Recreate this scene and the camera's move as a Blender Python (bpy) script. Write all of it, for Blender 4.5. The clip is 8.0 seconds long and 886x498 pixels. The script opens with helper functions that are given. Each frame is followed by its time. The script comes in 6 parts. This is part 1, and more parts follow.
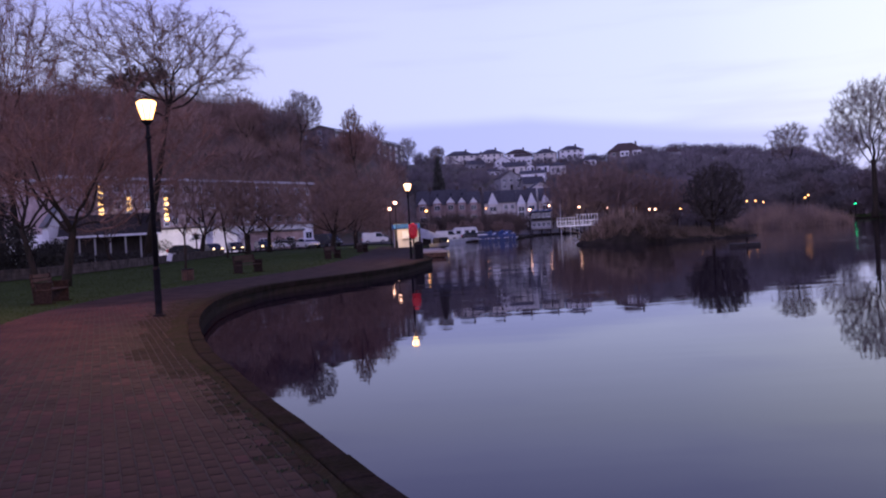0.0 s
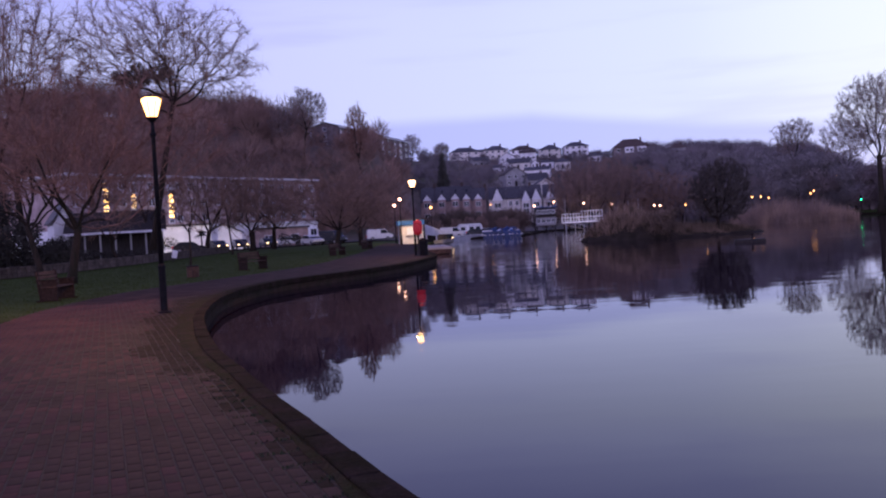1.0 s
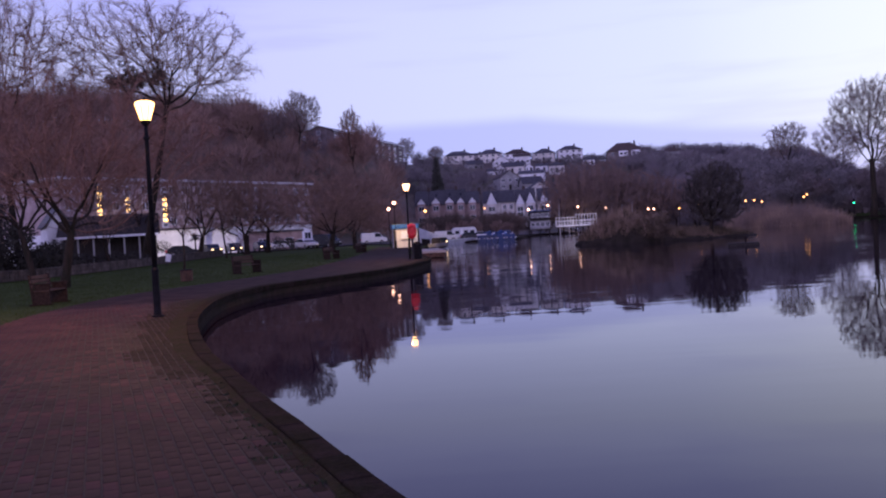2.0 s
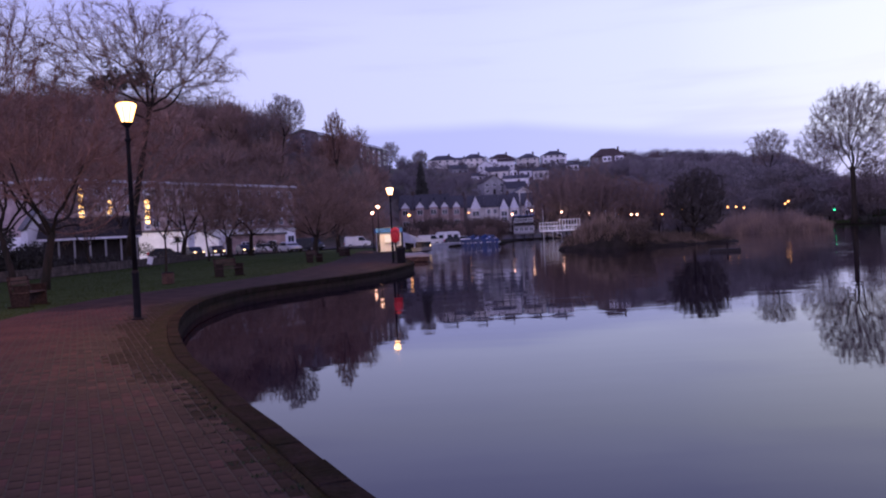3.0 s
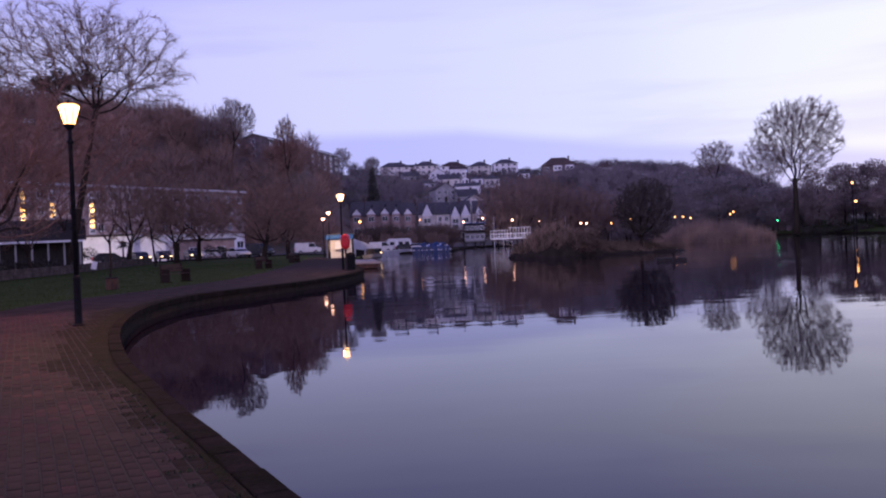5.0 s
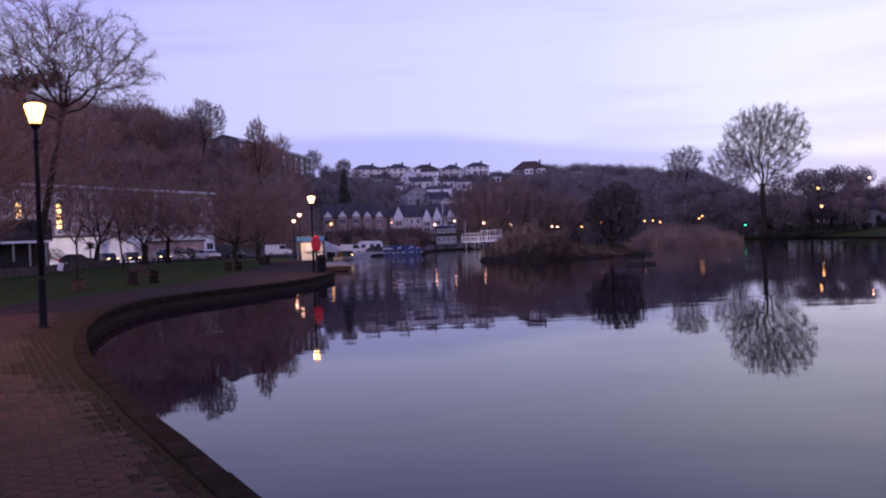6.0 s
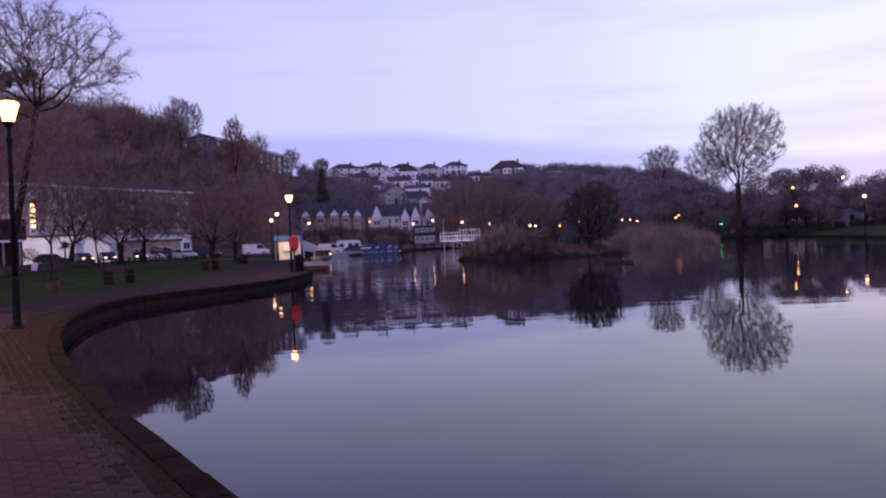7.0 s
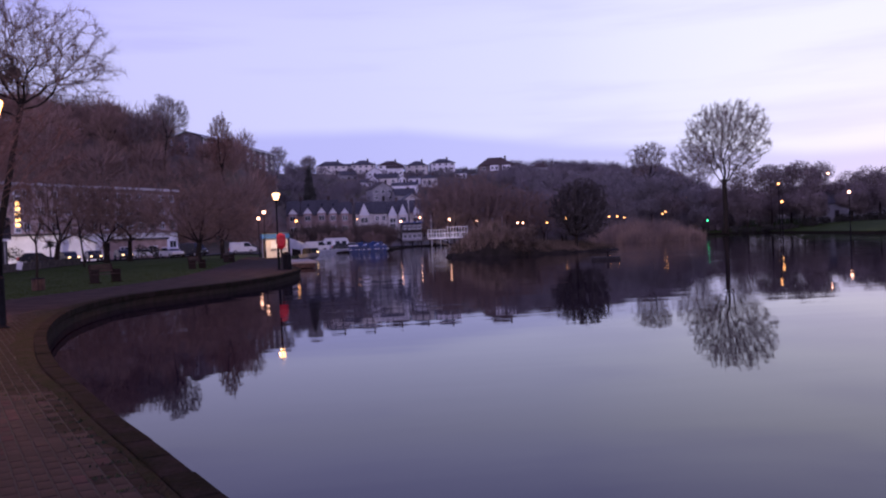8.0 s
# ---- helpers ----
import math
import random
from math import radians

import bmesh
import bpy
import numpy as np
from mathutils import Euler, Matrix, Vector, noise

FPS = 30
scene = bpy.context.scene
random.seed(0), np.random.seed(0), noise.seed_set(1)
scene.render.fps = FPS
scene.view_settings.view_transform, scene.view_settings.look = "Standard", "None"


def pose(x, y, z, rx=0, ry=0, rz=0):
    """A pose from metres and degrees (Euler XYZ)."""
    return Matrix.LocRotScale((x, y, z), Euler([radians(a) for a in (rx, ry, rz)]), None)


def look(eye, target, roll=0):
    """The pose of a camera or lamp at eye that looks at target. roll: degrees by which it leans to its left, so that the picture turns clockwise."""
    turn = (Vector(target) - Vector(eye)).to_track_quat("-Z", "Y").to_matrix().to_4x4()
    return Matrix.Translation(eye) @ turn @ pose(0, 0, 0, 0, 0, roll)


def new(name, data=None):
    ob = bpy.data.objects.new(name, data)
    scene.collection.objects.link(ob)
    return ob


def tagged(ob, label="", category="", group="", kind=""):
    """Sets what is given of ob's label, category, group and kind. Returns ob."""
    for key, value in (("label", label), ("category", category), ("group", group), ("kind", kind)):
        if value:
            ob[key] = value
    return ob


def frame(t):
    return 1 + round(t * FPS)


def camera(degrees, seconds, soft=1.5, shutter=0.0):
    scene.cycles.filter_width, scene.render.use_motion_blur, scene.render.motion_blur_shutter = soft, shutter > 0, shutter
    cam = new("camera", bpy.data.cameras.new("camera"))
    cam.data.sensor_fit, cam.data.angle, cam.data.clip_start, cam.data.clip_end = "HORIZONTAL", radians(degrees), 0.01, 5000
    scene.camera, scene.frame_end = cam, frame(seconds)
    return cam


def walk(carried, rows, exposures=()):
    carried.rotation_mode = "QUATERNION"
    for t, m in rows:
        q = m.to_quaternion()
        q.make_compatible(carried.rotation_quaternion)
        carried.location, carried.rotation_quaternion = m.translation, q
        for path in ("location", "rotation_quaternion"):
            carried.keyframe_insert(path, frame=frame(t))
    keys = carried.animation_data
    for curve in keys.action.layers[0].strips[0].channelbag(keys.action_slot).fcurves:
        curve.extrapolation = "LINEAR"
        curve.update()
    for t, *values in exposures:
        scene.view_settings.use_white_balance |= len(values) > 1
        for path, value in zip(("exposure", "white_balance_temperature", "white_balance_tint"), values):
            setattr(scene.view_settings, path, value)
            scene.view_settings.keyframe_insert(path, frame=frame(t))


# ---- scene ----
cam = camera(53.10, 8.0, soft=2.1)
# seconds, drift to the right in metres, yaw, pitch, roll: the camera stands on the path and turns to the right
TURN = [
    (0, 0, 0, -1, 3.2),
    (0.5, 0, 0.162, -1.278, 3.226),
    (1, 0, 0.301, -1.208, 3.302),
    (2.5, 0.02, -0.516, -0.895, 3.21),
    (3, 0.04, -1.109, -0.782, 2.952),
    (3.5, 0.06, -1.827, -0.643, 2.732),
    (4, 0.08, -2.631, -0.59, 2.673),
    (4.5, 0.09, -3.393, -0.534, 2.617),
    (6, 0.12, -6.095, -0.366, 2.185),
    (6.5, 0.12, -6.889, -0.37, 2.226),
    (7, 0.12, -7.494, -0.471, 2.242),
    (7.5, 0.12, -7.977, -0.563, 2.182),
    (8, 0.12, -8.297, -0.682, 2.479),
]
EYE = 1.545
walk(cam, [(t, pose(x, 0, EYE, 90 + p, r, y)) for t, x, y, p, r in TURN],
     exposures=[(0, 0.14, 6300, 7), (1, 0.14, 6320, 7), (4, 0.11, 6480, 9.5), (6, 0.05, 6580, 11), (8, 0.035, 6620, 12)])


# ---------- light ----------
def build_sky():
    """Dusk sky: bright lavender towards the glow on the far right, darker blue overhead, brightest behind."""
    world = bpy.data.worlds.new("dusk_sky")
    scene.world = world
    world.use_nodes = True
    nt = world.node_tree
    nt.nodes.clear()
    N, L = nt.nodes.new, nt.links.new
    out, bg = N("ShaderNodeOutputWorld"), N("ShaderNodeBackground")
    tc = N("ShaderNodeTexCoord")
    glow = N("ShaderNodeVectorMath")
    glow.operation = "DOT_PRODUCT"
    g = Vector((math.sin(radians(34)) * math.cos(radians(11)), math.cos(radians(34)) * math.cos(radians(11)), math.sin(radians(11))))
    glow.inputs[1].default_value = g
    L(tc.outputs["Generated"], glow.inputs[0])
    ramp = N("ShaderNodeValToRGB")
    remap = N("ShaderNodeMapRange")
    remap.inputs["From Min"].default_value = -1.0
    L(glow.outputs["Value"], remap.inputs["Value"])
    L(remap.outputs["Result"], ramp.inputs["Fac"])
    stops = SKY_STOPS
    els = ramp.color_ramp.elements
    while len(els) < len(stops):
        els.new(0.5)
    for e, (p, c) in zip(els, stops):
        e.position, e.color = p, (*c, 1)
    # low cloud bank: long soft streaks near the horizon
    sep = N("ShaderNodeSeparateXYZ")
    L(tc.outputs["Generated"], sep.inputs[0])
    mp = N("ShaderNodeMapping")
    mp.inputs["Scale"].default_value = (1.6, 1.6, 16.0)
    L(tc.outputs["Generated"], mp.inputs["Vector"])
    ns = N("ShaderNodeTexNoise")
    ns.inputs["Scale"].default_value, ns.inputs["Detail"].default_value = 1.7, 5.0
    L(mp.outputs["Vector"], ns.inputs["Vector"])
    soft = N("ShaderNodeMapRange")
    soft.interpolation_type = "SMOOTHSTEP"
    soft.inputs["From Min"].default_value, soft.inputs["From Max"].default_value = 0.46, 0.72
    L(ns.outputs["Fac"], soft.inputs["Value"])
    # the bank itself, with a soft upper rim that wavers
    wav = N("ShaderNodeTexNoise")
    wav.inputs["Scale"].default_value, wav.inputs["Detail"].default_value = 3.0, 4.0
    L(tc.outputs["Generated"], wav.inputs["Vector"])
    edge = N("ShaderNodeMath")
    edge.operation = "MULTIPLY_ADD"
    edge.inputs[1].default_value = 0.016
    L(wav.outputs["Fac"], edge.inputs[0])
    # its top sinks towards the glow
    sink = N("ShaderNodeMapRange")
    sink.inputs["From Min"].default_value, sink.inputs["From Max"].default_value = 0.10, 0.51
    sink.inputs["To Min"].default_value, sink.inputs["To Max"].default_value = 0.118, 0.068
    L(sep.outputs["X"], sink.inputs["Value"])
    L(sink.outputs["Result"], edge.inputs[2])
    low = N("ShaderNodeMath")
    low.operation = "SUBTRACT"
    L(edge.outputs[0], low.inputs[0])
    L(sep.outputs["Z"], low.inputs[1])
    bank = N("ShaderNodeMapRange")
    bank.interpolation_type = "SMOOTHSTEP"
    bank.inputs["From Min"].default_value, bank.inputs["From Max"].default_value = -0.006, 0.012
    L(low.outputs[0], bank.inputs["Value"])
    mix1 = N("ShaderNodeMix")
    mix1.data_type, mix1.blend_type = "RGBA", "MULTIPLY"
    mix1.inputs["B"].default_value = (0.80, 0.79, 0.90, 1)
    fac1 = N("ShaderNodeMath")
    fac1.operation = "MULTIPLY"
    fac1.inputs[1].default_value = 0.62
    L(soft.outputs["Result"], fac1.inputs[0])
    L(fac1.outputs[0], mix1.inputs["Factor"])
    L(ramp.outputs["Color"], mix1.inputs["A"])
    mix2 = N("ShaderNodeMix")
    mix2.data_type, mix2.blend_type = "RGBA", "MULTIPLY"
    mix2.inputs["B"].default_value = (0.75, 0.755, 0.90, 1)
    fac2 = N("ShaderNodeMath")
    fac2.operation = "MULTIPLY"
    fac2.inputs[1].default_value = 1.0
    L(bank.outputs["Result"], fac2.inputs[0])
    L(fac2.outputs[0], mix2.inputs["Factor"])
    L(mix1.outputs["Result"], mix2.inputs["A"])
    sky = N("ShaderNodeTexSky")
    sky.sky_type, sky.sun_disc = "NISHITA", False
    sky.sun_elevation, sky.sun_rotation = radians(1.0), radians(40)
    add = N("ShaderNodeMix")
    add.data_type, add.blend_type = "RGBA", "ADD"
    add.inputs["Factor"].default_value = 0.01
    L(mix2.outputs["Result"], add.inputs["A"])
    L(sky.outputs["Color"], add.inputs["B"])
    # bluer higher up
    high = N("ShaderNodeMapRange")
    high.inputs["From Min"].default_value, high.inputs["From Max"].default_value = 0.21, 0.40
    L(sep.outputs["Z"], high.inputs["Value"])
    blue = N("ShaderNodeMix")
    blue.data_type, blue.blend_type = "RGBA", "MULTIPLY"
    blue.inputs["B"].default_value = (0.93, 0.905, 1.50, 1)
    L(high.outputs["Result"], blue.inputs["Factor"])
    L(add.outputs["Result"], blue.inputs["A"])
    L(blue.outputs["Result"], bg.inputs["Color"])
    # dimmed overhead, out of view, to hold down the path and near water
    over = N("ShaderNodeMapRange")
    over.inputs["From Min"].default_value, over.inputs["From Max"].default_value = 0.24, 0.62
    over.inputs["To Min"].default_value, over.inputs["To Max"].default_value = SKY_STRENGTH, SKY_STRENGTH * OVERHEAD
    L(sep.outputs["Z"], over.inputs["Value"])
    L(over.outputs["Result"], bg.inputs["Strength"])
    L(bg.outputs[0], out.inputs[0])


SKY_STRENGTH = 1.0
LAMP_POWER = 950
OVERHEAD = 0.275
# the unseen sky behind the camera is raised to light surfaces facing it
SKY_STOPS = [(p, (r * 0.990, g_ * 1.015, b * 0.995)) for p, (r, g_, b) in [(0.0, (1.42, 1.22, 1.78)), (0.4, (0.98, 0.87, 1.34)), (0.72, (0.47, 0.46, 0.77)), (0.86, (0.59, 0.58, 1.03)),
             (0.93, (0.63, 0.64, 1.07)), (0.975, (0.69, 0.71, 1.11)), (1.0, (0.845, 0.86, 1.16))]]
build_sky()


# ---------- materials ----------
def material(name, colour, rough=0.8, vary=0.35, scale=3.0, bump=0.3, metal=0.0, fine=9.0, second=None, rnd=0.0, stretch=(1, 1, 1), depth=0.02, gloss=0.4):
    """A surface with stains at one scale, grain at a finer one, and fine relief. second: a colour that shows in patches."""
    m = bpy.data.materials.new(name)
    m.use_nodes = True
    nt = m.node_tree
    N, L = nt.nodes.new, nt.links.new
    b = nt.nodes["Principled BSDF"]
    b.inputs["Roughness"].default_value, b.inputs["Metallic"].default_value = rough, metal
    b.inputs["Specular IOR Level"].default_value = gloss
    tc, mp = N("ShaderNodeTexCoord"), N("ShaderNodeMapping")
    mp.inputs["Scale"].default_value = stretch
    L(tc.outputs["Object"], mp.inputs["Vector"])
    n1, n2 = N("ShaderNodeTexNoise"), N("ShaderNodeTexNoise")
    n1.inputs["Scale"].default_value, n1.inputs["Detail"].default_value = scale, 4
    n2.inputs["Scale"].default_value, n2.inputs["Detail"].default_value = scale * fine, 6
    L(mp.outputs["Vector"], n1.inputs["Vector"])
    L(mp.outputs["Vector"], n2.inputs["Vector"])
    mix = N("ShaderNodeMix")
    mix.data_type = "RGBA"
    two = second or tuple(c * (1 - vary) for c in colour)
    lift = tuple(min(1, c * (1 + vary * 0.5)) for c in colour)
    mix.inputs["A"].default_value, mix.inputs["B"].default_value = (*lift, 1), (*two, 1)
    r1 = N("ShaderNodeMapRange")
    r1.inputs["From Min"].default_value, r1.inputs["From Max"].default_value = 0.36, 0.64
    L(n1.outputs["Fac"], r1.inputs["Value"])
    L(r1.outputs["Result"], mix.inputs["Factor"])
    g = N("ShaderNodeMapRange")
    g.inputs["From Min"].default_value, g.inputs["From Max"].default_value = 0.3, 0.7
    g.inputs["To Min"].default_value, g.inputs["To Max"].default_value = 1 - vary * 0.6, 1 + vary * 0.4
    L(n2.outputs["Fac"], g.inputs["Value"])
    mul = N("ShaderNodeVectorMath")
    mul.operation = "SCALE"
    L(mix.outputs["Result"], mul.inputs[0])
    last = g.outputs["Result"]
    if rnd:
        oi, ge, ad, rr, mm = N("ShaderNodeObjectInfo"), N("ShaderNodeNewGeometry"), N("ShaderNodeMath"), N("ShaderNodeMapRange"), N("ShaderNodeMath")
        ad.operation, mm.operation = "ADD", "MULTIPLY"
        L(oi.outputs["Random"], ad.inputs[0])
        L(ge.outputs["Random Per Island"], ad.inputs[1])
        fr = N("ShaderNodeMath")
        fr.operation = "FRACT"
        L(ad.outputs[0], fr.inputs[0])
        rr.inputs["To Min"].default_value, rr.inputs["To Max"].default_value = 1 - rnd, 1 + rnd
        L(fr.outputs[0], rr.inputs["Value"])
        L(rr.outputs["Result"], mm.inputs[0])
        L(last, mm.inputs[1])
        last = mm.outputs[0]
    L(last, mul.inputs["Scale"])
    L(mul.outputs["Vector"], b.inputs["Base Color"])
    if bump:
        bp = N("ShaderNodeBump")
        bp.inputs["Strength"].default_value, bp.inputs["Distance"].default_value = bump, depth
        L(n2.outputs["Fac"], bp.inputs["Height"])
        L(bp.outputs["Normal"], b.inputs["Normal"])
    rv = N("ShaderNodeMapRange")
    rv.inputs["To Min"].default_value, rv.inputs["To Max"].default_value = max(0.02, rough - 0.12), min(1, rough + 0.1)
    L(n1.outputs["Fac"], rv.inputs["Value"])
    L(rv.outputs["Result"], b.inputs["Roughness"])
    return m


def glow(name, colour, strength):
    m = bpy.data.materials.new(name)
    m.use_nodes = True
    b = m.node_tree.nodes["Principled BSDF"]
    b.inputs["Base Color"].default_value = (*colour, 1)
    b.inputs["Emission Color"].default_value = (*colour, 1)
    b.inputs["Emission Strength"].default_value = strength
    b.inputs["Roughness"].default_value = 0.2
    return m


def pane_glass(name, tint=(0.02, 0.025, 0.03)):
    m = bpy.data.materials.new(name)
    m.use_nodes = True
    b = m.node_tree.nodes["Principled BSDF"]
    b.inputs["Base Color"].default_value = (*tint, 1)
    b.inputs["Roughness"].default_value = 0.06
    b.inputs["IOR"].default_value = 1.5
    return m


def water_surface():
    """Still dark pond water with low, long ripples."""
    m = bpy.data.materials.new("pond_water")
    m.use_nodes = True
    nt = m.node_tree
    N, L = nt.nodes.new, nt.links.new
    b = nt.nodes["Principled BSDF"]
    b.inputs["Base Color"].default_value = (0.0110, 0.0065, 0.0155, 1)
    b.inputs["Roughness"].default_value = 0.012
    b.inputs["IOR"].default_value = 1.185
    tc = N("ShaderNodeTexCoord")
    hs = []
    for scale, detail, warp, amp, sx in ((0.10, 2.0, 0.6, 0.45, 0.7), (0.36, 3.0, 0.5, 0.66, 0.24), (1.35, 2.0, 0.3, 0.19, 0.20), (5.0, 2.0, 0.2, 0.024, 0.35)):
        mp = N("ShaderNodeMapping")
        mp.inputs["Scale"].default_value = (sx, 1, 1)
        n = N("ShaderNodeTexNoise")
        n.inputs["Scale"].default_value, n.inputs["Detail"].default_value, n.inputs["Distortion"].default_value = scale, detail, warp
        L(tc.outputs["Object"], mp.inputs["Vector"])
        L(mp.outputs["Vector"], n.inputs["Vector"])
        k = N("ShaderNodeMath")
        k.operation = "MULTIPLY"
        k.inputs[1].default_value = amp
        L(n.outputs["Fac"], k.inputs[0])
        hs.append(k)
    total = hs[0]
    for k in hs[1:]:
        both = N("ShaderNodeMath")
        L(total.outputs[0], both.inputs[0])
        L(k.outputs[0], both.inputs[1])
        total = both
    # calm and ruffled patches
    pat = N("ShaderNodeTexNoise")
    pat.inputs["Scale"].default_value, pat.inputs["Detail"].default_value = 0.05, 2.5
    L(tc.outputs["Object"], pat.inputs["Vector"])
    pr = N("ShaderNodeMapRange")
    pr.inputs["From Min"].default_value, pr.inputs["From Max"].default_value = 0.4, 0.62
    pr.inputs["To Min"].default_value, pr.inputs["To Max"].default_value = 0.45, 1.15
    L(pat.outputs["Fac"], pr.inputs["Value"])
    bp = N("ShaderNodeBump")
    bp.inputs["Distance"].default_value = RIPPLE
    # sheltered and nearly still beside the quay, livelier out on the open lake
    sp, shelter, mul = N("ShaderNodeSeparateXYZ"), N("ShaderNodeMapRange"), N("ShaderNodeMath")
    shelter.interpolation_type = "SMOOTHSTEP"
    shelter.inputs["From Min"].default_value, shelter.inputs["From Max"].default_value = 12.0, 70.0
    shelter.inputs["To Min"].default_value, shelter.inputs["To Max"].default_value = 0.30, 2.2
    mul.operation = "MULTIPLY"
    L(tc.outputs["Object"], sp.inputs[0])
    L(sp.outputs["Y"], shelter.inputs["Value"])
    L(pr.outputs["Result"], mul.inputs[0])
    L(shelter.outputs["Result"], mul.inputs[1])
    L(mul.outputs[0], bp.inputs["Strength"])
    L(total.outputs[0], bp.inputs["Height"])
    L(bp.outputs["Normal"], b.inputs["Normal"])
    return m


RIPPLE = 0.030
M_BRICK = material("block_paver", (0.0657, 0.03, 0.027), 0.92, 0.36, 0.9, 0.35, second=(0.0477, 0.025, 0.0252), rnd=0.13, fine=14, depth=0.003, gloss=0.1)
M_BRICK_MOSS = material("mossy_paver", (0.0300, 0.0200, 0.0158), 0.95, 0.4, 1.6, 0.5, second=(0.0235, 0.0190, 0.0112), rnd=0.10, fine=14, depth=0.004, gloss=0.05)
M_BRICK_DAMP = material("damp_paver", (0.0375, 0.0208, 0.0180), 0.9, 0.4, 1.6, 0.4, second=(0.0295, 0.0195, 0.0145), rnd=0.10, fine=14, depth=0.003, gloss=0.15)
M_JOINT = material("paver_joint_sand", (0.0233, 0.016, 0.0144), 0.95, 0.4, 6, 0.5, second=(0.0212, 0.021, 0.0108))
M_PATH = material("far_pavers", (0.0424, 0.025, 0.0225), 0.95, 0.4, 1.3, 0.5, depth=0.01, gloss=0.08)
M_MOSS = material("mossy_verge", (0.0270, 0.0200, 0.0140), 0.95, 0.5, 2.5, 0.8, second=(0.0233, 0.026, 0.0099), depth=0.03, gloss=0.04)
M_COPING = material("coping_stone", (0.0225, 0.0160, 0.0140), 0.95, 0.55, 3, 0.9, second=(0.018, 0.017, 0.0099), rnd=0.14, gloss=0.02, depth=0.015)
M_WALL = material("wet_lake_wall", (0.034, 0.025, 0.020), 0.95, 0.5, 3, 0.8, gloss=0.02, second=(0.026, 0.025, 0.015), depth=0.03)
M_GRASS = material("lawn", (0.041, 0.060, 0.015), 0.95, 0.45, 0.5, 0.6, second=(0.034, 0.050, 0.012), fine=30, depth=0.03, gloss=0.05)
M_TUFT = material("moss_tuft", (0.03, 0.045, 0.015), 0.95, 0.4, 2.0, 0, rnd=0.2)
M_BLADE = material("grass_blade", (0.041, 0.060, 0.015), 0.95, 0.3, 1.0, 0, rnd=0.15, gloss=0.05)
M_HILL = material("hillside_scrub", (0.15, 0.11, 0.09), 1.0, 0.5, 0.05, 0.6, second=(0.10, 0.095, 0.06), fine=12, depth=0.4)
M_ROAD = material("asphalt", (0.055, 0.053, 0.055), 0.85, 0.3, 0.8, 0.4, fine=40)
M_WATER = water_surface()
# mud darkened for the shade under the overhanging sedge
M_SHADED_MUD = material("shaded_wet_mud", (0.034, 0.027, 0.022), 0.95, 0.5, 1.5, 0.8, second=(0.022, 0.019, 0.014), depth=0.05, gloss=0.1)
M_BED = material("lake_bed_mud", (0.03, 0.026, 0.02), 1.0, 0.4, 1.0, 0.4)
M_IRON = material("black_painted_iron", (0.012, 0.010, 0.011), 0.75, 0.4, 6, 0.2, depth=0.003, gloss=0.15)
M_BARK = material("dark_bark", (0.036, 0.025, 0.019), 0.95, 0.5, 5, 0.9, gloss=0.15, stretch=(1, 1, 0.25), second=(0.024, 0.022, 0.015), depth=0.03)
M_TWIG = material("winter_twigs", (0.265, 0.165, 0.122), 0.9, 0.4, 0.8, 0, rnd=0.3)
M_TWIG_RED = material("reddish_twigs", (0.275, 0.155, 0.118), 0.95, 0.4, 0.8, 0, rnd=0.25, gloss=0.1)
M_TWIG_GREY = material("grey_twigs", (0.25, 0.19, 0.17), 0.9, 0.4, 0.8, 0, rnd=0.3)
M_WOOD_FAR = material("far_bare_woods", (0.30, 0.195, 0.154), 1.0, 0.4, 0.03, 0, rnd=0.2, second=(0.220, 0.146, 0.120), gloss=0.1)
M_WOOD_DULL = material("dull_brown_twigs", (0.27, 0.185, 0.152), 1.0, 0.4, 0.05, 0, rnd=0.15, gloss=0.1)
M_TWIG_DARK = material("dark_twigs", (0.105, 0.090, 0.080), 0.95, 0.4, 0.8, 0, rnd=0.2, gloss=0.1)
M_WOOD_GREY = material("grey_bare_woods", (0.190, 0.160, 0.172), 1.0, 0.3, 0.02, 0, rnd=0.12, second=(0.125, 0.116, 0.122))
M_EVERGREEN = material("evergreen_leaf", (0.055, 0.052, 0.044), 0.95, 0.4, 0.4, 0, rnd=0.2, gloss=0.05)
M_NEEDLE = material("dark_needles", (0.10, 0.10, 0.085), 0.95, 0.3, 0.4, 0, rnd=0.15, gloss=0.05)
M_THICKET = material("dark_thicket", (0.133, 0.095, 0.081), 1.0, 0.4, 0.05, 0, rnd=0.2, second=(0.0901, 0.072, 0.0594), gloss=0.1)
# leaf colours paled to carry the distance haze and lifted blacks
M_HAZED_HOLM = material("hazed_evergreen_leaf", (0.240, 0.215, 0.215), 0.95, 0.3, 0.4, 0, rnd=0.14, gloss=0.05)
M_HAZED_TREE = material("hazed_lakeside_leaf", (0.230, 0.185, 0.180), 0.95, 0.2, 0.4, 0, rnd=0.06, gloss=0.05)
M_BUSH = material("brown_bush_leaf", (0.15, 0.11, 0.085), 0.9, 0.4, 0.6, 0, rnd=0.3, gloss=0.1)
M_REED = material("dry_reed", (0.32, 0.22, 0.155), 0.85, 0.4, 0.3, 0, rnd=0.25, second=(0.22, 0.155, 0.13))
M_SEDGE = material("dark_sedge", (0.19, 0.135, 0.098), 0.95, 0.5, 0.5, 0, rnd=0.35, second=(0.095, 0.078, 0.052), gloss=0.05)
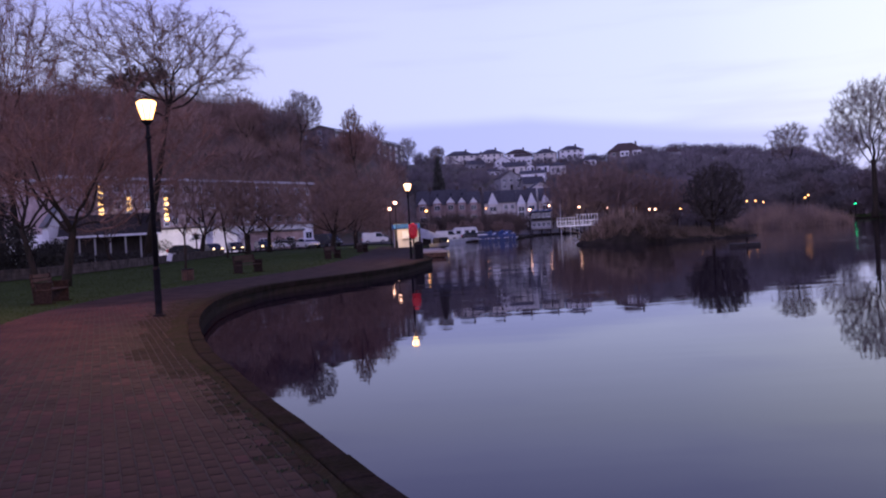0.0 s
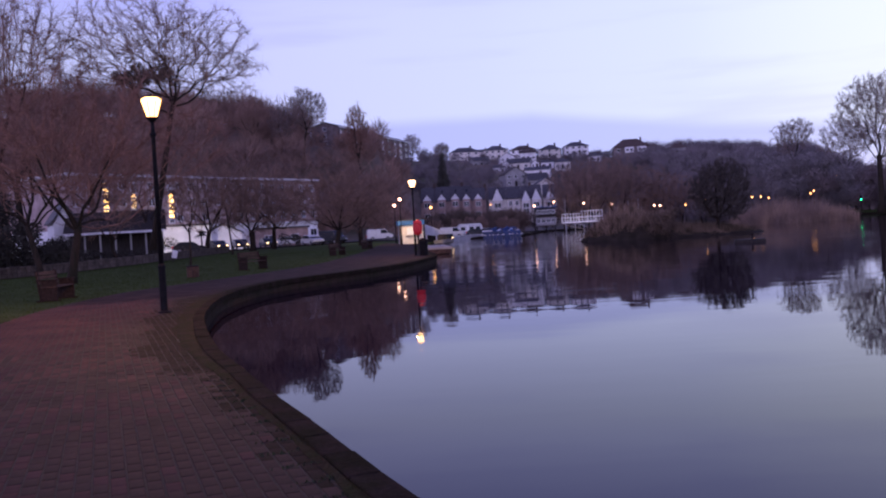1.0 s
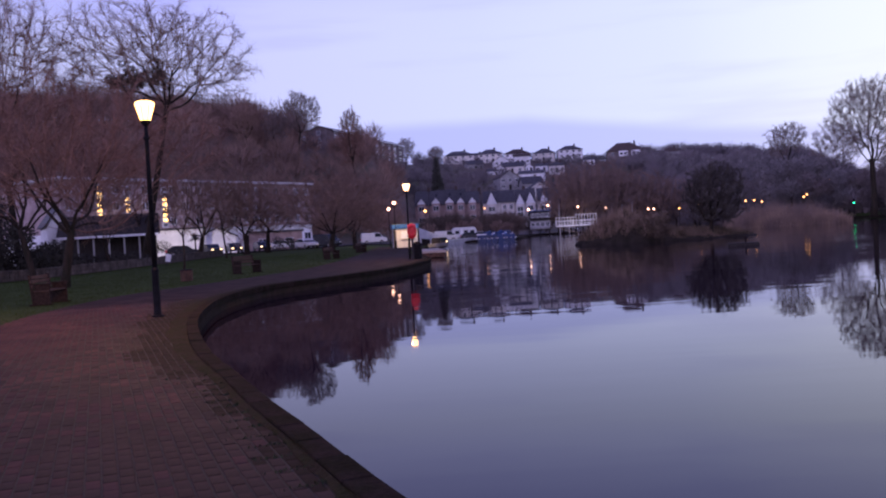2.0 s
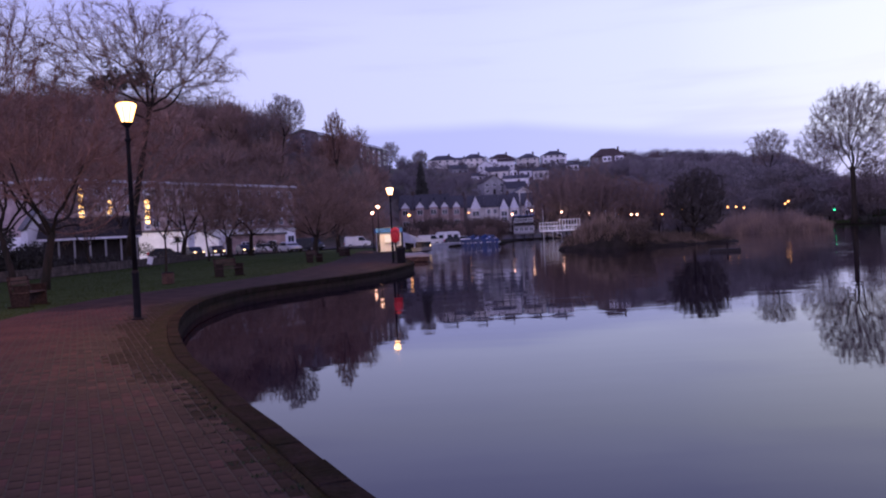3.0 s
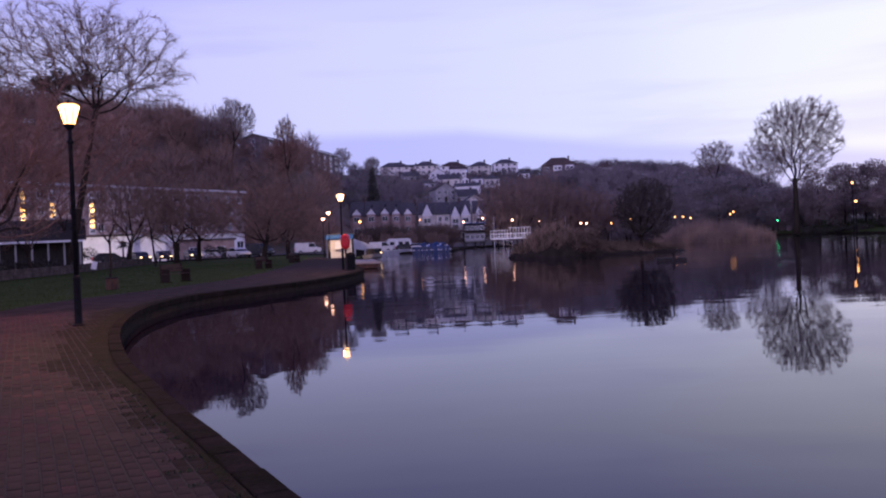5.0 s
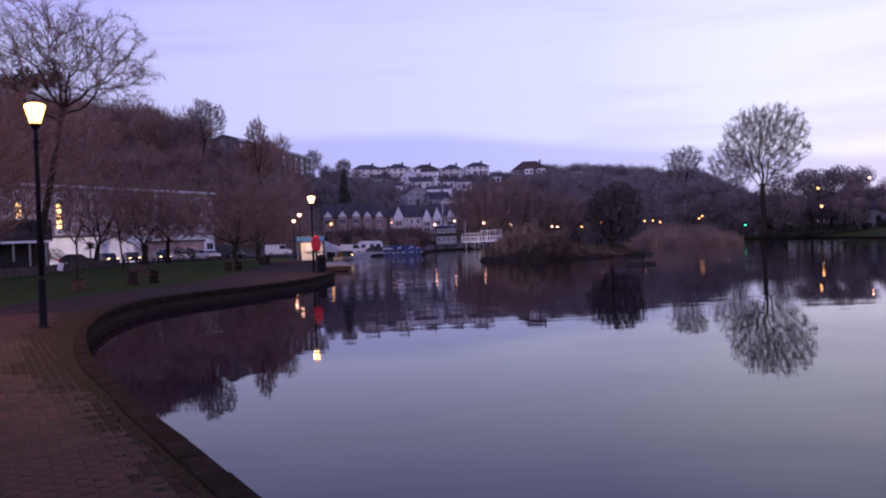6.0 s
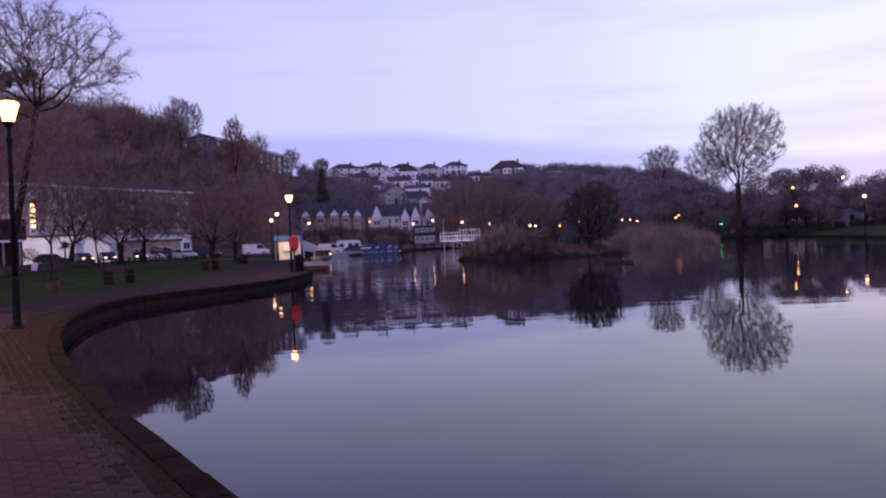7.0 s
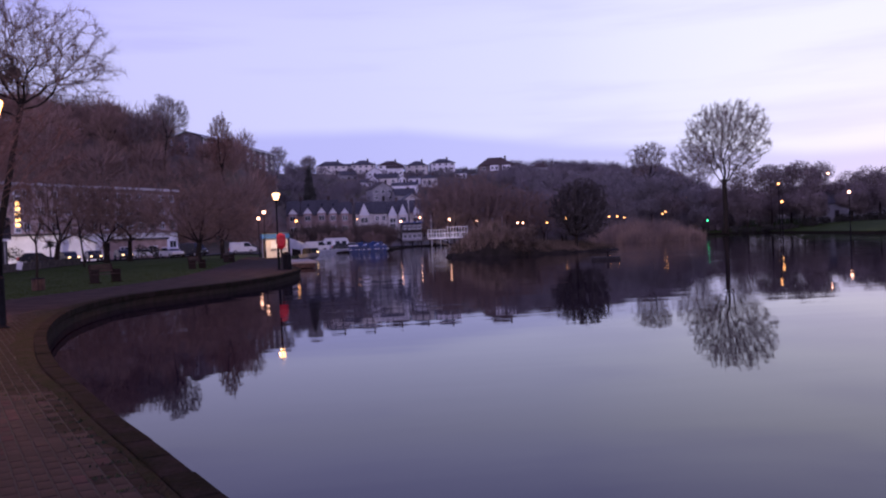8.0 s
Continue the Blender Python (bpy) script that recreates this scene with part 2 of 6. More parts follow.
M_BENCH = material("weathered_slat", (0.0276, 0.018, 0.0153), 0.85, 0.45, 4, 0.5, gloss=0.15, stretch=(0.3, 3, 3), rnd=0.15, depth=0.004)
M_SLAT = material("worn_bench_slat", (0.078, 0.052, 0.042), 0.85, 0.4, 4, 0.5, gloss=0.15, stretch=(0.3, 3, 3), rnd=0.15, depth=0.004)
M_WHITE = material("white_render", (0.84, 0.83, 0.84), 0.8, 0.12, 0.6, 0.2, rnd=0.08)
M_CREAM = material("cream_render", (0.70, 0.66, 0.61), 0.85, 0.15, 0.6, 0.2, rnd=0.12)
M_PINK = material("pink_brick_wall", (0.36, 0.26, 0.24), 0.85, 0.25, 0.7, 0.3, rnd=0.05)
M_DULLPINK = material("dull_pink_wall", (0.44, 0.33, 0.32), 0.85, 0.25, 0.7, 0.3, rnd=0.05)
M_GREY = material("grey_pebbledash", (0.34, 0.33, 0.33), 0.9, 0.2, 0.6, 0.4, rnd=0.15)
M_BROWN = material("brown_brick", (0.19, 0.155, 0.15), 0.9, 0.3, 0.7, 0.3, rnd=0.1)
M_STONE = material("grey_stone_wall", (0.0901, 0.072, 0.0594), 0.9, 0.45, 2.0, 0.8, rnd=0.25, depth=0.03)
M_SLATE = material("slate_roof", (0.074, 0.071, 0.080), 0.6, 0.35, 1.2, 0.5, rnd=0.15, stretch=(1, 1, 4))
M_TILE = material("brown_tile_roof", (0.085, 0.058, 0.050), 0.75, 0.35, 1.2, 0.5, rnd=0.2, stretch=(1, 1, 4))
M_FLATROOF = material("pale_roof_edge", (0.62, 0.60, 0.60), 0.6, 0.15, 1, 0.1)
M_FRAME = material("white_paint", (0.78, 0.78, 0.80), 0.5, 0.1, 2, 0.05)
M_DARK = material("dark_timber", (0.032, 0.026, 0.024), 0.8, 0.4, 3, 0.5, stretch=(3, 3, 0.4))
M_PANE = pane_glass("window_pane")
M_LIT = glow("lit_window", (1.0, 0.52, 0.15), 8.0)
M_LAMP = glow("sodium_lantern", (1.0, 0.50, 0.16), 6.5)
M_LAMP_TWO = glow("warm_white_lantern", (1.0, 0.54, 0.27), 6.0)
M_LAMP_FAR = glow("street_lantern", (1.0, 0.42, 0.14), 7.0)
M_LAMP_PINK = glow("white_street_lantern", (1.0, 0.50, 0.34), 9.5)
M_GREENLIGHT = glow("green_signal", (0.04, 1.0, 0.35), 9.0)
M_HEAD = glow("car_headlight", (1.0, 0.66, 0.32), 5.0)
M_RED = material("red_plastic", (0.72, 0.02, 0.035), 0.4, 0.15, 3, 0.05)
M_BLUE = material("blue_paint", (0.035, 0.16, 0.46), 0.45, 0.2, 2, 0.1, rnd=0.25)
M_BLUEBOAT = material("blue_fibreglass", (0.014, 0.036, 0.13), 0.35, 0.25, 2, 0.05, rnd=0.4)
M_CARDARK = material("dark_car_paint", (0.022, 0.024, 0.032), 0.25, 0.15, 2, 0)
M_CARWHITE = material("white_car_paint", (0.60, 0.60, 0.61), 0.3, 0.1, 2, 0)
M_TYRE = material("tyre_rubber", (0.012, 0.012, 0.012), 0.8, 0.2, 8, 0.2)
M_PLANK = material("jetty_plank", (0.22, 0.17, 0.12), 0.8, 0.35, 3, 0.5, stretch=(0.4, 4, 4), rnd=0.2, depth=0.006)
M_PALEPLANK = material("bleached_plank", (0.42, 0.36, 0.31), 0.8, 0.3, 3, 0.4, stretch=(0.4, 4, 4), rnd=0.15, depth=0.006)
M_CANVAS = material("grey_canvas", (0.50, 0.52, 0.56), 0.7, 0.15, 1.5, 0.2)
M_BIN = material("brown_bin_slats", (0.085, 0.045, 0.03), 0.8, 0.4, 4, 0.4)

from mathutils.geometry import delaunay_2d_cdt


# ---------- mesh helpers ----------
class Geo:
    """Collects vertices and faces of one mesh."""

    def __init__(self):
        self.v, self.f = [], []

    def add(self, verts, faces):
        n = len(self.v)
        self.v.extend(tuple(p) for p in verts)
        self.f.extend(tuple(i + n for i in q) for q in faces)
        return self

    def box(self, x0, y0, z0, x1, y1, z1, m=None):
        vs = [Vector(p) for p in ((x0, y0, z0), (x1, y0, z0), (x1, y1, z0), (x0, y1, z0), (x0, y0, z1), (x1, y0, z1), (x1, y1, z1), (x0, y1, z1))]
        if m:
            vs = [m @ p for p in vs]
        return self.add(vs, ((0, 3, 2, 1), (4, 5, 6, 7), (0, 1, 5, 4), (1, 2, 6, 5), (2, 3, 7, 6), (3, 0, 4, 7)))

    def lathe(self, profile, n=16, m=None, cap=True):
        """profile: (radius, height) from below."""
        vs, fs = [], []
        for r, z in profile:
            for i in range(n):
                a = 2 * math.pi * (i + 0.5) / n
                p = Vector((r * math.cos(a), r * math.sin(a), z))
                vs.append(m @ p if m else p)
        for k in range(len(profile) - 1):
            for i in range(n):
                j = (i + 1) % n
                fs.append((k * n + i, k * n + j, (k + 1) * n + j, (k + 1) * n + i))
        if cap:
            fs.append(tuple(reversed(range(n))))
            fs.append(tuple(range((len(profile) - 1) * n, len(profile) * n)))
        return self.add(vs, fs)

    def tube(self, pts, rads, n=6):
        """A round bar along points."""
        vs, fs = [], []
        pts = [Vector(p) for p in pts]
        for k, p in enumerate(pts):
            d = (pts[min(k + 1, len(pts) - 1)] - pts[max(k - 1, 0)]).normalized()
            a = d.orthogonal().normalized()
            b = d.cross(a)
            r = rads[k] if hasattr(rads, "__len__") else rads
            for i in range(n):
                t = 2 * math.pi * i / n
                vs.append(p + a * (r * math.cos(t)) + b * (r * math.sin(t)))
        for k in range(len(pts) - 1):
            for i in range(n):
                j = (i + 1) % n
                fs.append((k * n + i, k * n + j, (k + 1) * n + j, (k + 1) * n + i))
        fs.append(tuple(reversed(range(n))))
        fs.append(tuple(range((len(pts) - 1) * n, len(pts) * n)))
        return self.add(vs, fs)

    def prism(self, outline, y0, y1, m=None):
        """An outline in x and z, pushed from y0 to y1."""
        n = len(outline)
        vs = [Vector((x, y0, z)) for x, z in outline] + [Vector((x, y1, z)) for x, z in outline]
        if m:
            vs = [m @ p for p in vs]
        fs = [tuple(range(n)), tuple(reversed(range(n, 2 * n)))] + [(i, i + n, (i + 1) % n + n, (i + 1) % n) for i in range(n)]
        return self.add(vs, fs)

    def mesh(self, name, mat, bevel=0.0, smooth=False):
        me = bpy.data.meshes.new(name)
        me.from_pydata(self.v, [], self.f)
        me.materials.append(mat)
        bm = bmesh.new()
        bm.from_mesh(me)
        bmesh.ops.recalc_face_normals(bm, faces=bm.faces)
        if bevel:
            bmesh.ops.bevel(bm, geom=[e for e in bm.edges if e.calc_face_angle(0) > 0.6], offset=bevel, segments=1, affect="EDGES")
        bm.to_mesh(me)
        bm.free()
        if smooth:
            me.shade_smooth()
        return me


def thing(name, m, label, category, group=""):
    ob = new(name)
    ob.matrix_basis = m
    return tagged(ob, label, category, group)


def part(name, geo, mat, parent, label="", bevel=0.0, smooth=False):
    me = geo if isinstance(geo, bpy.types.Mesh) else geo.mesh(name, mat, bevel, smooth)
    ob = new(name, me)
    ob.parent = parent
    return tagged(ob, label)


def structure(name, me, label=""):
    return tagged(new(name, me), label, kind="structure")


def fast_mesh(name, verts, faces, mat, flat=False):
    """A large mesh from arrays; faces all of one size."""
    verts, faces = np.asarray(verts, dtype=np.float32), np.asarray(faces, dtype=np.int32)
    me = bpy.data.meshes.new(name)
    k = faces.shape[1]
    me.vertices.add(len(verts))
    me.vertices.foreach_set("co", verts.ravel())
    me.loops.add(faces.size)
    me.loops.foreach_set("vertex_index", faces.ravel())
    me.polygons.add(len(faces))
    me.polygons.foreach_set("loop_start", np.arange(0, faces.size, k, dtype=np.int32))
    me.materials.append(mat)
    me.update(calc_edges=True)
    if flat:
        me.shade_flat()
    return me


def bearing(az, d, z=0.0):
    """A place d metres from the standpoint, az degrees to the right of straight ahead."""
    a = radians(az)
    return Vector((d * math.sin(a), d * math.cos(a), z))


def glide(points, step):
    """A smooth line through points (Catmull-Rom), as an array of places about a step apart."""
    p = np.array(points, dtype=float)
    p = np.vstack([2 * p[0] - p[1], p, 2 * p[-1] - p[-2]])
    out = []
    for i in range(1, len(p) - 2):
        n = max(2, int(np.linalg.norm(p[i + 1] - p[i]) / step))
        t = np.linspace(0, 1, n, endpoint=False)[:, None]
        a, b, c, d = p[i - 1], p[i], p[i + 1], p[i + 2]
        out.append(0.5 * (2 * b + (c - a) * t + (2 * a - 5 * b + 4 * c - d) * t**2 + (3 * b - a - 3 * c + d) * t**3))
    return np.vstack(out + [p[-2:-1]])


def offset(line, d):
    """The line moved d metres to the left of its run."""
    t = np.gradient(line, axis=0)
    t /= np.linalg.norm(t, axis=1)[:, None]
    return line + np.stack([-t[:, 1], t[:, 0]], 1) * d


def inside(x, y, poly):
    x, y = np.asarray(x, float), np.asarray(y, float)
    hit = np.zeros(x.shape, bool)
    px, py = poly[:, 0], poly[:, 1]
    for i in range(len(poly)):
        x0, y0, x1, y1 = px[i - 1], py[i - 1], px[i], py[i]
        if y0 == y1:
            continue
        c = ((y0 > y) != (y1 > y)) & (x < (x1 - x0) * (y - y0) / (y1 - y0) + x0)
        hit ^= c
    return hit


def ease(a, b, v):
    t = np.clip((v - a) / (b - a), 0, 1)
    return t * t * (3 - 2 * t)


# ---------- lie of the land ----------
WATER = -0.345
# quay edge beside the path, from behind the standpoint round the bay to the slipway
QUAY = [(3.6, -14), (2.7, -7), (1.9, -2), (1.15, 1.6), (0.35, 3.8), (-0.25, 4.97), (-1.15, 7.13), (-1.74, 8.53), (-2.55, 10.6), (-3.35, 12.6),
        (-4.25, 15.3), (-5.2, 18.6), (-5.95, 22), (-6.5, 25.6), (-6.6, 29.4), (-6.2, 32.6), (-5, 35.6), (-3.6, 38.8), (-2.2, 43.2),
        (-1.3, 48.5), (-0.75, 54.5), (-1.1, 61), (-2.2, 72)]
# the rest of the lake's shore, out and round the far side
SHORE = [(-2.6, 90), (-2.2, 112), (-1, 135), (3, 158), (13, 168), (19, 196), (27, 226), (40, 236), (62, 232), (84, 222), (97, 208), (101, 196),
         (98, 176), (88, 142), (78, 112), (72, 80), (66, 40), (50, -10), (25, -40), (8, -34)]
# far edge of the path, along the lawn
LAWN_EDGE = [(-5.6, -14), (-5.9, -6), (-6.5, 2), (-7.5, 8), (-8.9, 14), (-10.1, 19.7), (-10.8, 23), (-11.2, 27), (-11.2, 31), (-10.4, 34.8), (-9.5, 38.4),
             (-8.7, 42), (-7.9, 46.5), (-7.5, 51), (-7.4, 57), (-7.4, 65), (-7.5, 73)]

quay = glide(QUAY, 0.35)
lawn_edge = glide(LAWN_EDGE, 0.6)
lake = np.vstack([quay, glide([QUAY[-1]] + SHORE + [QUAY[0]], 3.0)[1:-1]])

HILL_AZ = (-180, -70, -30, -22, -16, -10, -4, -1.8, 1, 6, 12, 17, 22, 28, 40, 90, 180)
HILL_UP = (5, 30, 40, 41.5, 40, 35.5, 31, 34, 38.5, 40, 37, 36, 31, 3, 3, 5, 5)
HILL_FROM = (200, 170, 172, 173, 174, 175, 180, 222, 222, 228, 255, 285, 270, 240, 240, 200, 200)
HILL_TO = (600, 330, 300, 296, 292, 290, 300, 440, 500, 520, 520, 520, 520, 520, 520, 600, 600)


def land(x, y):
    """Height of the ground."""
    x, y = np.asarray(x, float), np.asarray(y, float)
    d, az = np.hypot(x, y), np.degrees(np.arctan2(x, y))
    up, a, b = (np.interp(az, HILL_AZ, k) for k in (HILL_UP, HILL_FROM, HILL_TO))
    z = up * ease(0, 1, (d - a) / (b - a))
    z = z + 0.45 * ease(45, 110, d) * ease(4, 12, -x - 2)
    z = z + 1.5 * ease(21, 27, az) * ease(2, 40, d - np.interp(az, (20, 26, 30, 34, 40, 90), (242, 224, 192, 144, 112, 90)))
    z = z + (1.5 * np.sin(x * 0.021 + 1.3) * np.sin(y * 0.017) + 0.8 * np.sin(x * 0.06) * np.sin(y * 0.05 + 2)) * ease(190, 320, d)
    return z


def land_z(x, y):
    return float(land(x, y))


def on_land(az, d, dz=0.0):
    p = bearing(az, d)
    p.z = land_z(p.x, p.y) + dz
    return p


def build_ground():
    """One sheet from the quay to the horizon, with the lake cut out of it."""
    pts = [Vector((float(x), float(y))) for x, y in lake]
    n = len(pts)
    edges = [(i, (i + 1) % n) for i in range(n)]
    radii = [1.2]
    while radii[-1] < 4600:
        radii.append(radii[-1] * (1.09 if radii[-1] < 700 else 1.35) + 0.3)
    for k, r in enumerate(radii):
        for az in np.arange(-180, 180, 2.5 if r > 20 else 10):
            inner = -45 < az < 45 and r > 30
            for sub in ((0, 1.25) if inner else (0,)):
                p = bearing(az + sub + (0.6 if k % 2 else 0), r)
                pts.append(Vector((p.x, p.y)))
    vs, _, fs, *_ = delaunay_2d_cdt(pts, edges, [], 0, 0.0005)
    co = np.array([(p.x, p.y) for p in vs])
    tri = np.array([f for f in fs if len(f) == 3])
    cen = co[tri].mean(1)
    tri = tri[~inside(cen[:, 0], cen[:, 1], lake)]
    cen = co[tri].mean(1)
    z = land(co[:, 0], co[:, 1]) - 0.02
    a, b, c = (co[tri[:, k]] for k in range(3))
    flip = (b[:, 0] - a[:, 0]) * (c[:, 1] - a[:, 1]) - (b[:, 1] - a[:, 1]) * (c[:, 0] - a[:, 0]) < 0
    tri[flip] = tri[flip][:, ::-1]
    me = fast_mesh("ground", np.column_stack([co, z]), tri, M_GRASS)
    me.materials.append(M_HILL)
    d = np.hypot(cen[:, 0], cen[:, 1])
    az = np.degrees(np.arctan2(cen[:, 0], cen[:, 1]))
    me.polygons.foreach_set("material_index", (d > np.where(az > 20, 275, 185)).astype(np.int32))
    me.shade_smooth()
    structure("ground", me, "short grass lawn rising to scrubby hillsides beyond the lake")
    bed = Geo()
    bed.add([(-400, -300, -1.7), (400, -300, -1.7), (400, 500, -1.7), (-400, 500, -1.7)], [(0, 1, 2, 3)])
    structure("lake_bed", bed.mesh("lake_bed", M_BED), "dark muddy bed under the water")
    pts = [Vector((float(x), float(y))) for x, y in lake]
    bm = bmesh.new()
    face = bm.faces.new([bm.verts.new((p.x, p.y, WATER)) for p in pts])
    bmesh.ops.triangulate(bm, faces=[face])
    bmesh.ops.recalc_face_normals(bm, faces=bm.faces)
    me = bpy.data.meshes.new("water")
    bm.to_mesh(me)
    bm.free()
    if me.polygons[0].normal.z < 0:
        me.flip_normals()
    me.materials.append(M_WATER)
    structure("water", me, "still dark lake water mirroring the dusk sky")


def ribbon(name, rows, mat, close=False):
    """A sheet through several lines with the same number of points."""
    n, k = len(rows[0]), len(rows)
    v = np.vstack(rows)
    f = [(r * n + i, r * n + i + 1, (r + 1) * n + i + 1, (r + 1) * n + i) for r in range(k - 1) for i in range(n - 1)]
    me = fast_mesh(name, v, f, mat)
    return me


def up(line, z):
    return np.column_stack([line, np.full(len(line), z)])


def resample(line, n):
    s = np.r_[0, np.cumsum(np.linalg.norm(np.diff(line, axis=0), axis=1))]
    t = np.linspace(0, s[-1], n)
    return np.column_stack([np.interp(t, s, line[:, 0]), np.interp(t, s, line[:, 1])])


COPING = 0.22
build_ground()
VERGE = 0.27 + 0.22 * ease(8.5, 16, quay[:, 1:2])
inner_edge = offset(quay, VERGE)
path_poly = np.vstack([inner_edge, lawn_edge[::-1]])


def build_quay():
    """The retaining wall of the lake, its mossy verge and the bed under the pavers."""
    n = len(quay)
    wall = ribbon("quay_wall", [up(offset(quay, COPING + 0.02), 0.035), up(offset(quay, 0.05), 0.03), up(offset(quay, 0.05), -1.8)], M_WALL)
    structure("quay_wall", wall, "low dark wet stone wall holding the lake edge")
    rng = np.random.default_rng(3)
    rows = []
    for k, u in enumerate((1.1, 0.8, 0.5, 0.25, -0.02)):
        w = up(offset(quay, COPING + (VERGE - COPING) * u), 0.035)
        w[:, 2] += rng.normal(0, 0.006, n) + (0.012 if 0 < k < 4 else -0.004)
        if k == 0:
            # soil and moss creep unevenly over the outer pavers
            s = np.arange(n) * 1.0
            creep = 0.03 + 0.02 * np.sin(s * 0.83) + rng.normal(0, 0.015, n)
            w[:, :2] += (offset(quay, 1.0) - quay) * np.clip(creep, 0, 0.3)[:, None]
            w[:, 2] = 0.033
        rows.append(w)
    structure("verge", ribbon("verge", rows, M_MOSS), "strip of moss and dirt between pavers and coping")
    m = 160
    a, b = resample(inner_edge, m), resample(lawn_edge, m)
    rows = [up(a + (b - a) * t, 0.025) for t in np.linspace(0, 1, 7)]
    structure("path_bed", ribbon("path_bed", rows, M_JOINT), "sand joints under the brick path")
    # worn ground running on to the kiosk
    a = resample(glide([(-7.5, 72.8), (-7.9, 90), (-8.7, 112), (-8.9, 128)], 2.0), 30)
    b = resample(glide([(-2.9, 71.8), (-3.3, 90), (-2.9, 112), (-2.2, 128)], 2.0), 30)
    rows = []
    for t in np.linspace(0, 1, 5):
        q = a + (b - a) * t
        rows.append(np.column_stack([q, land(q[:, 0], q[:, 1]) + 0.03]))
    structure("forecourt", ribbon("forecourt", rows[::-1], M_PATH), "worn brown paved ground before the kiosk")
    # far lake shore: a low earth bank
    far = glide([QUAY[-1]] + SHORE + [QUAY[0]], 3.0)
    h = land(far[:, 0], far[:, 1])
    bank_in, bank_out = offset(far, 1.6), offset(far, -0.3)
    rows = [np.column_stack([bank_in, land(bank_in[:, 0], bank_in[:, 1]) + 0.03]), np.column_stack([offset(far, 0.3), h - 0.05]), np.column_stack([bank_out, np.full(len(far), -0.7)])]
    structure("shore_bank", ribbon("shore_bank", rows, M_WALL), "low dark stone edge round the far shore")


build_quay()


# ---------- trees ----------
def branch_out(rng, base, lean, length, radius, level, top, out, bend=0.16, rise=0.05, kids=(5, 6, 6, 4), shrink=0.62, angle=0.75):
    """Adds a limb and all that grows from it to out: rows of start, end, two radii and level."""
    todo = [(np.array(base, float), np.array(lean, float), length, radius, level)]
    while todo:
        p, d, ln, r, lv = todo.pop()
        d = d / np.linalg.norm(d)
        n = 5 if lv <= 1 else (4 if lv == 2 else 3)
        pts, dirs_, rs = [p], [d], [r]
        for i in range(n):
            d = d + rng.normal(0, bend, 3) + np.array((0, 0, rise))
            d = d / np.linalg.norm(d)
            p = p + d * (ln / n)
            pts.append(p)
            dirs_.append(d)
            rs.append(r * (1 - 0.72 * (i + 1) / n))
        for i in range(n):
            out.append((*pts[i], *pts[i + 1], rs[i], rs[i + 1], lv))
        if lv >= top:
            continue
        k = kids[min(lv, len(kids) - 1)]
        for c in range(k):
            t = rng.uniform(0.25, 1.0) if c else 1.0
            i = min(n - 1, int(t * n))
            q = pts[i] + (pts[i + 1] - pts[i]) * (t * n - i)
            side = rng.normal(0, 1, 3)
            side -= dirs_[i] * side.dot(dirs_[i])
            side /= np.linalg.norm(side) + 1e-6
            a = angle * rng.uniform(0.6, 1.25) if c else 0.25
            dd = dirs_[i] * math.cos(a) + side * math.sin(a)
            todo.append((q, dd, ln * shrink * rng.uniform(0.75, 1.2), max(0.006, rs[i + 1] * rng.uniform(0.55, 0.8)), lv + 1))


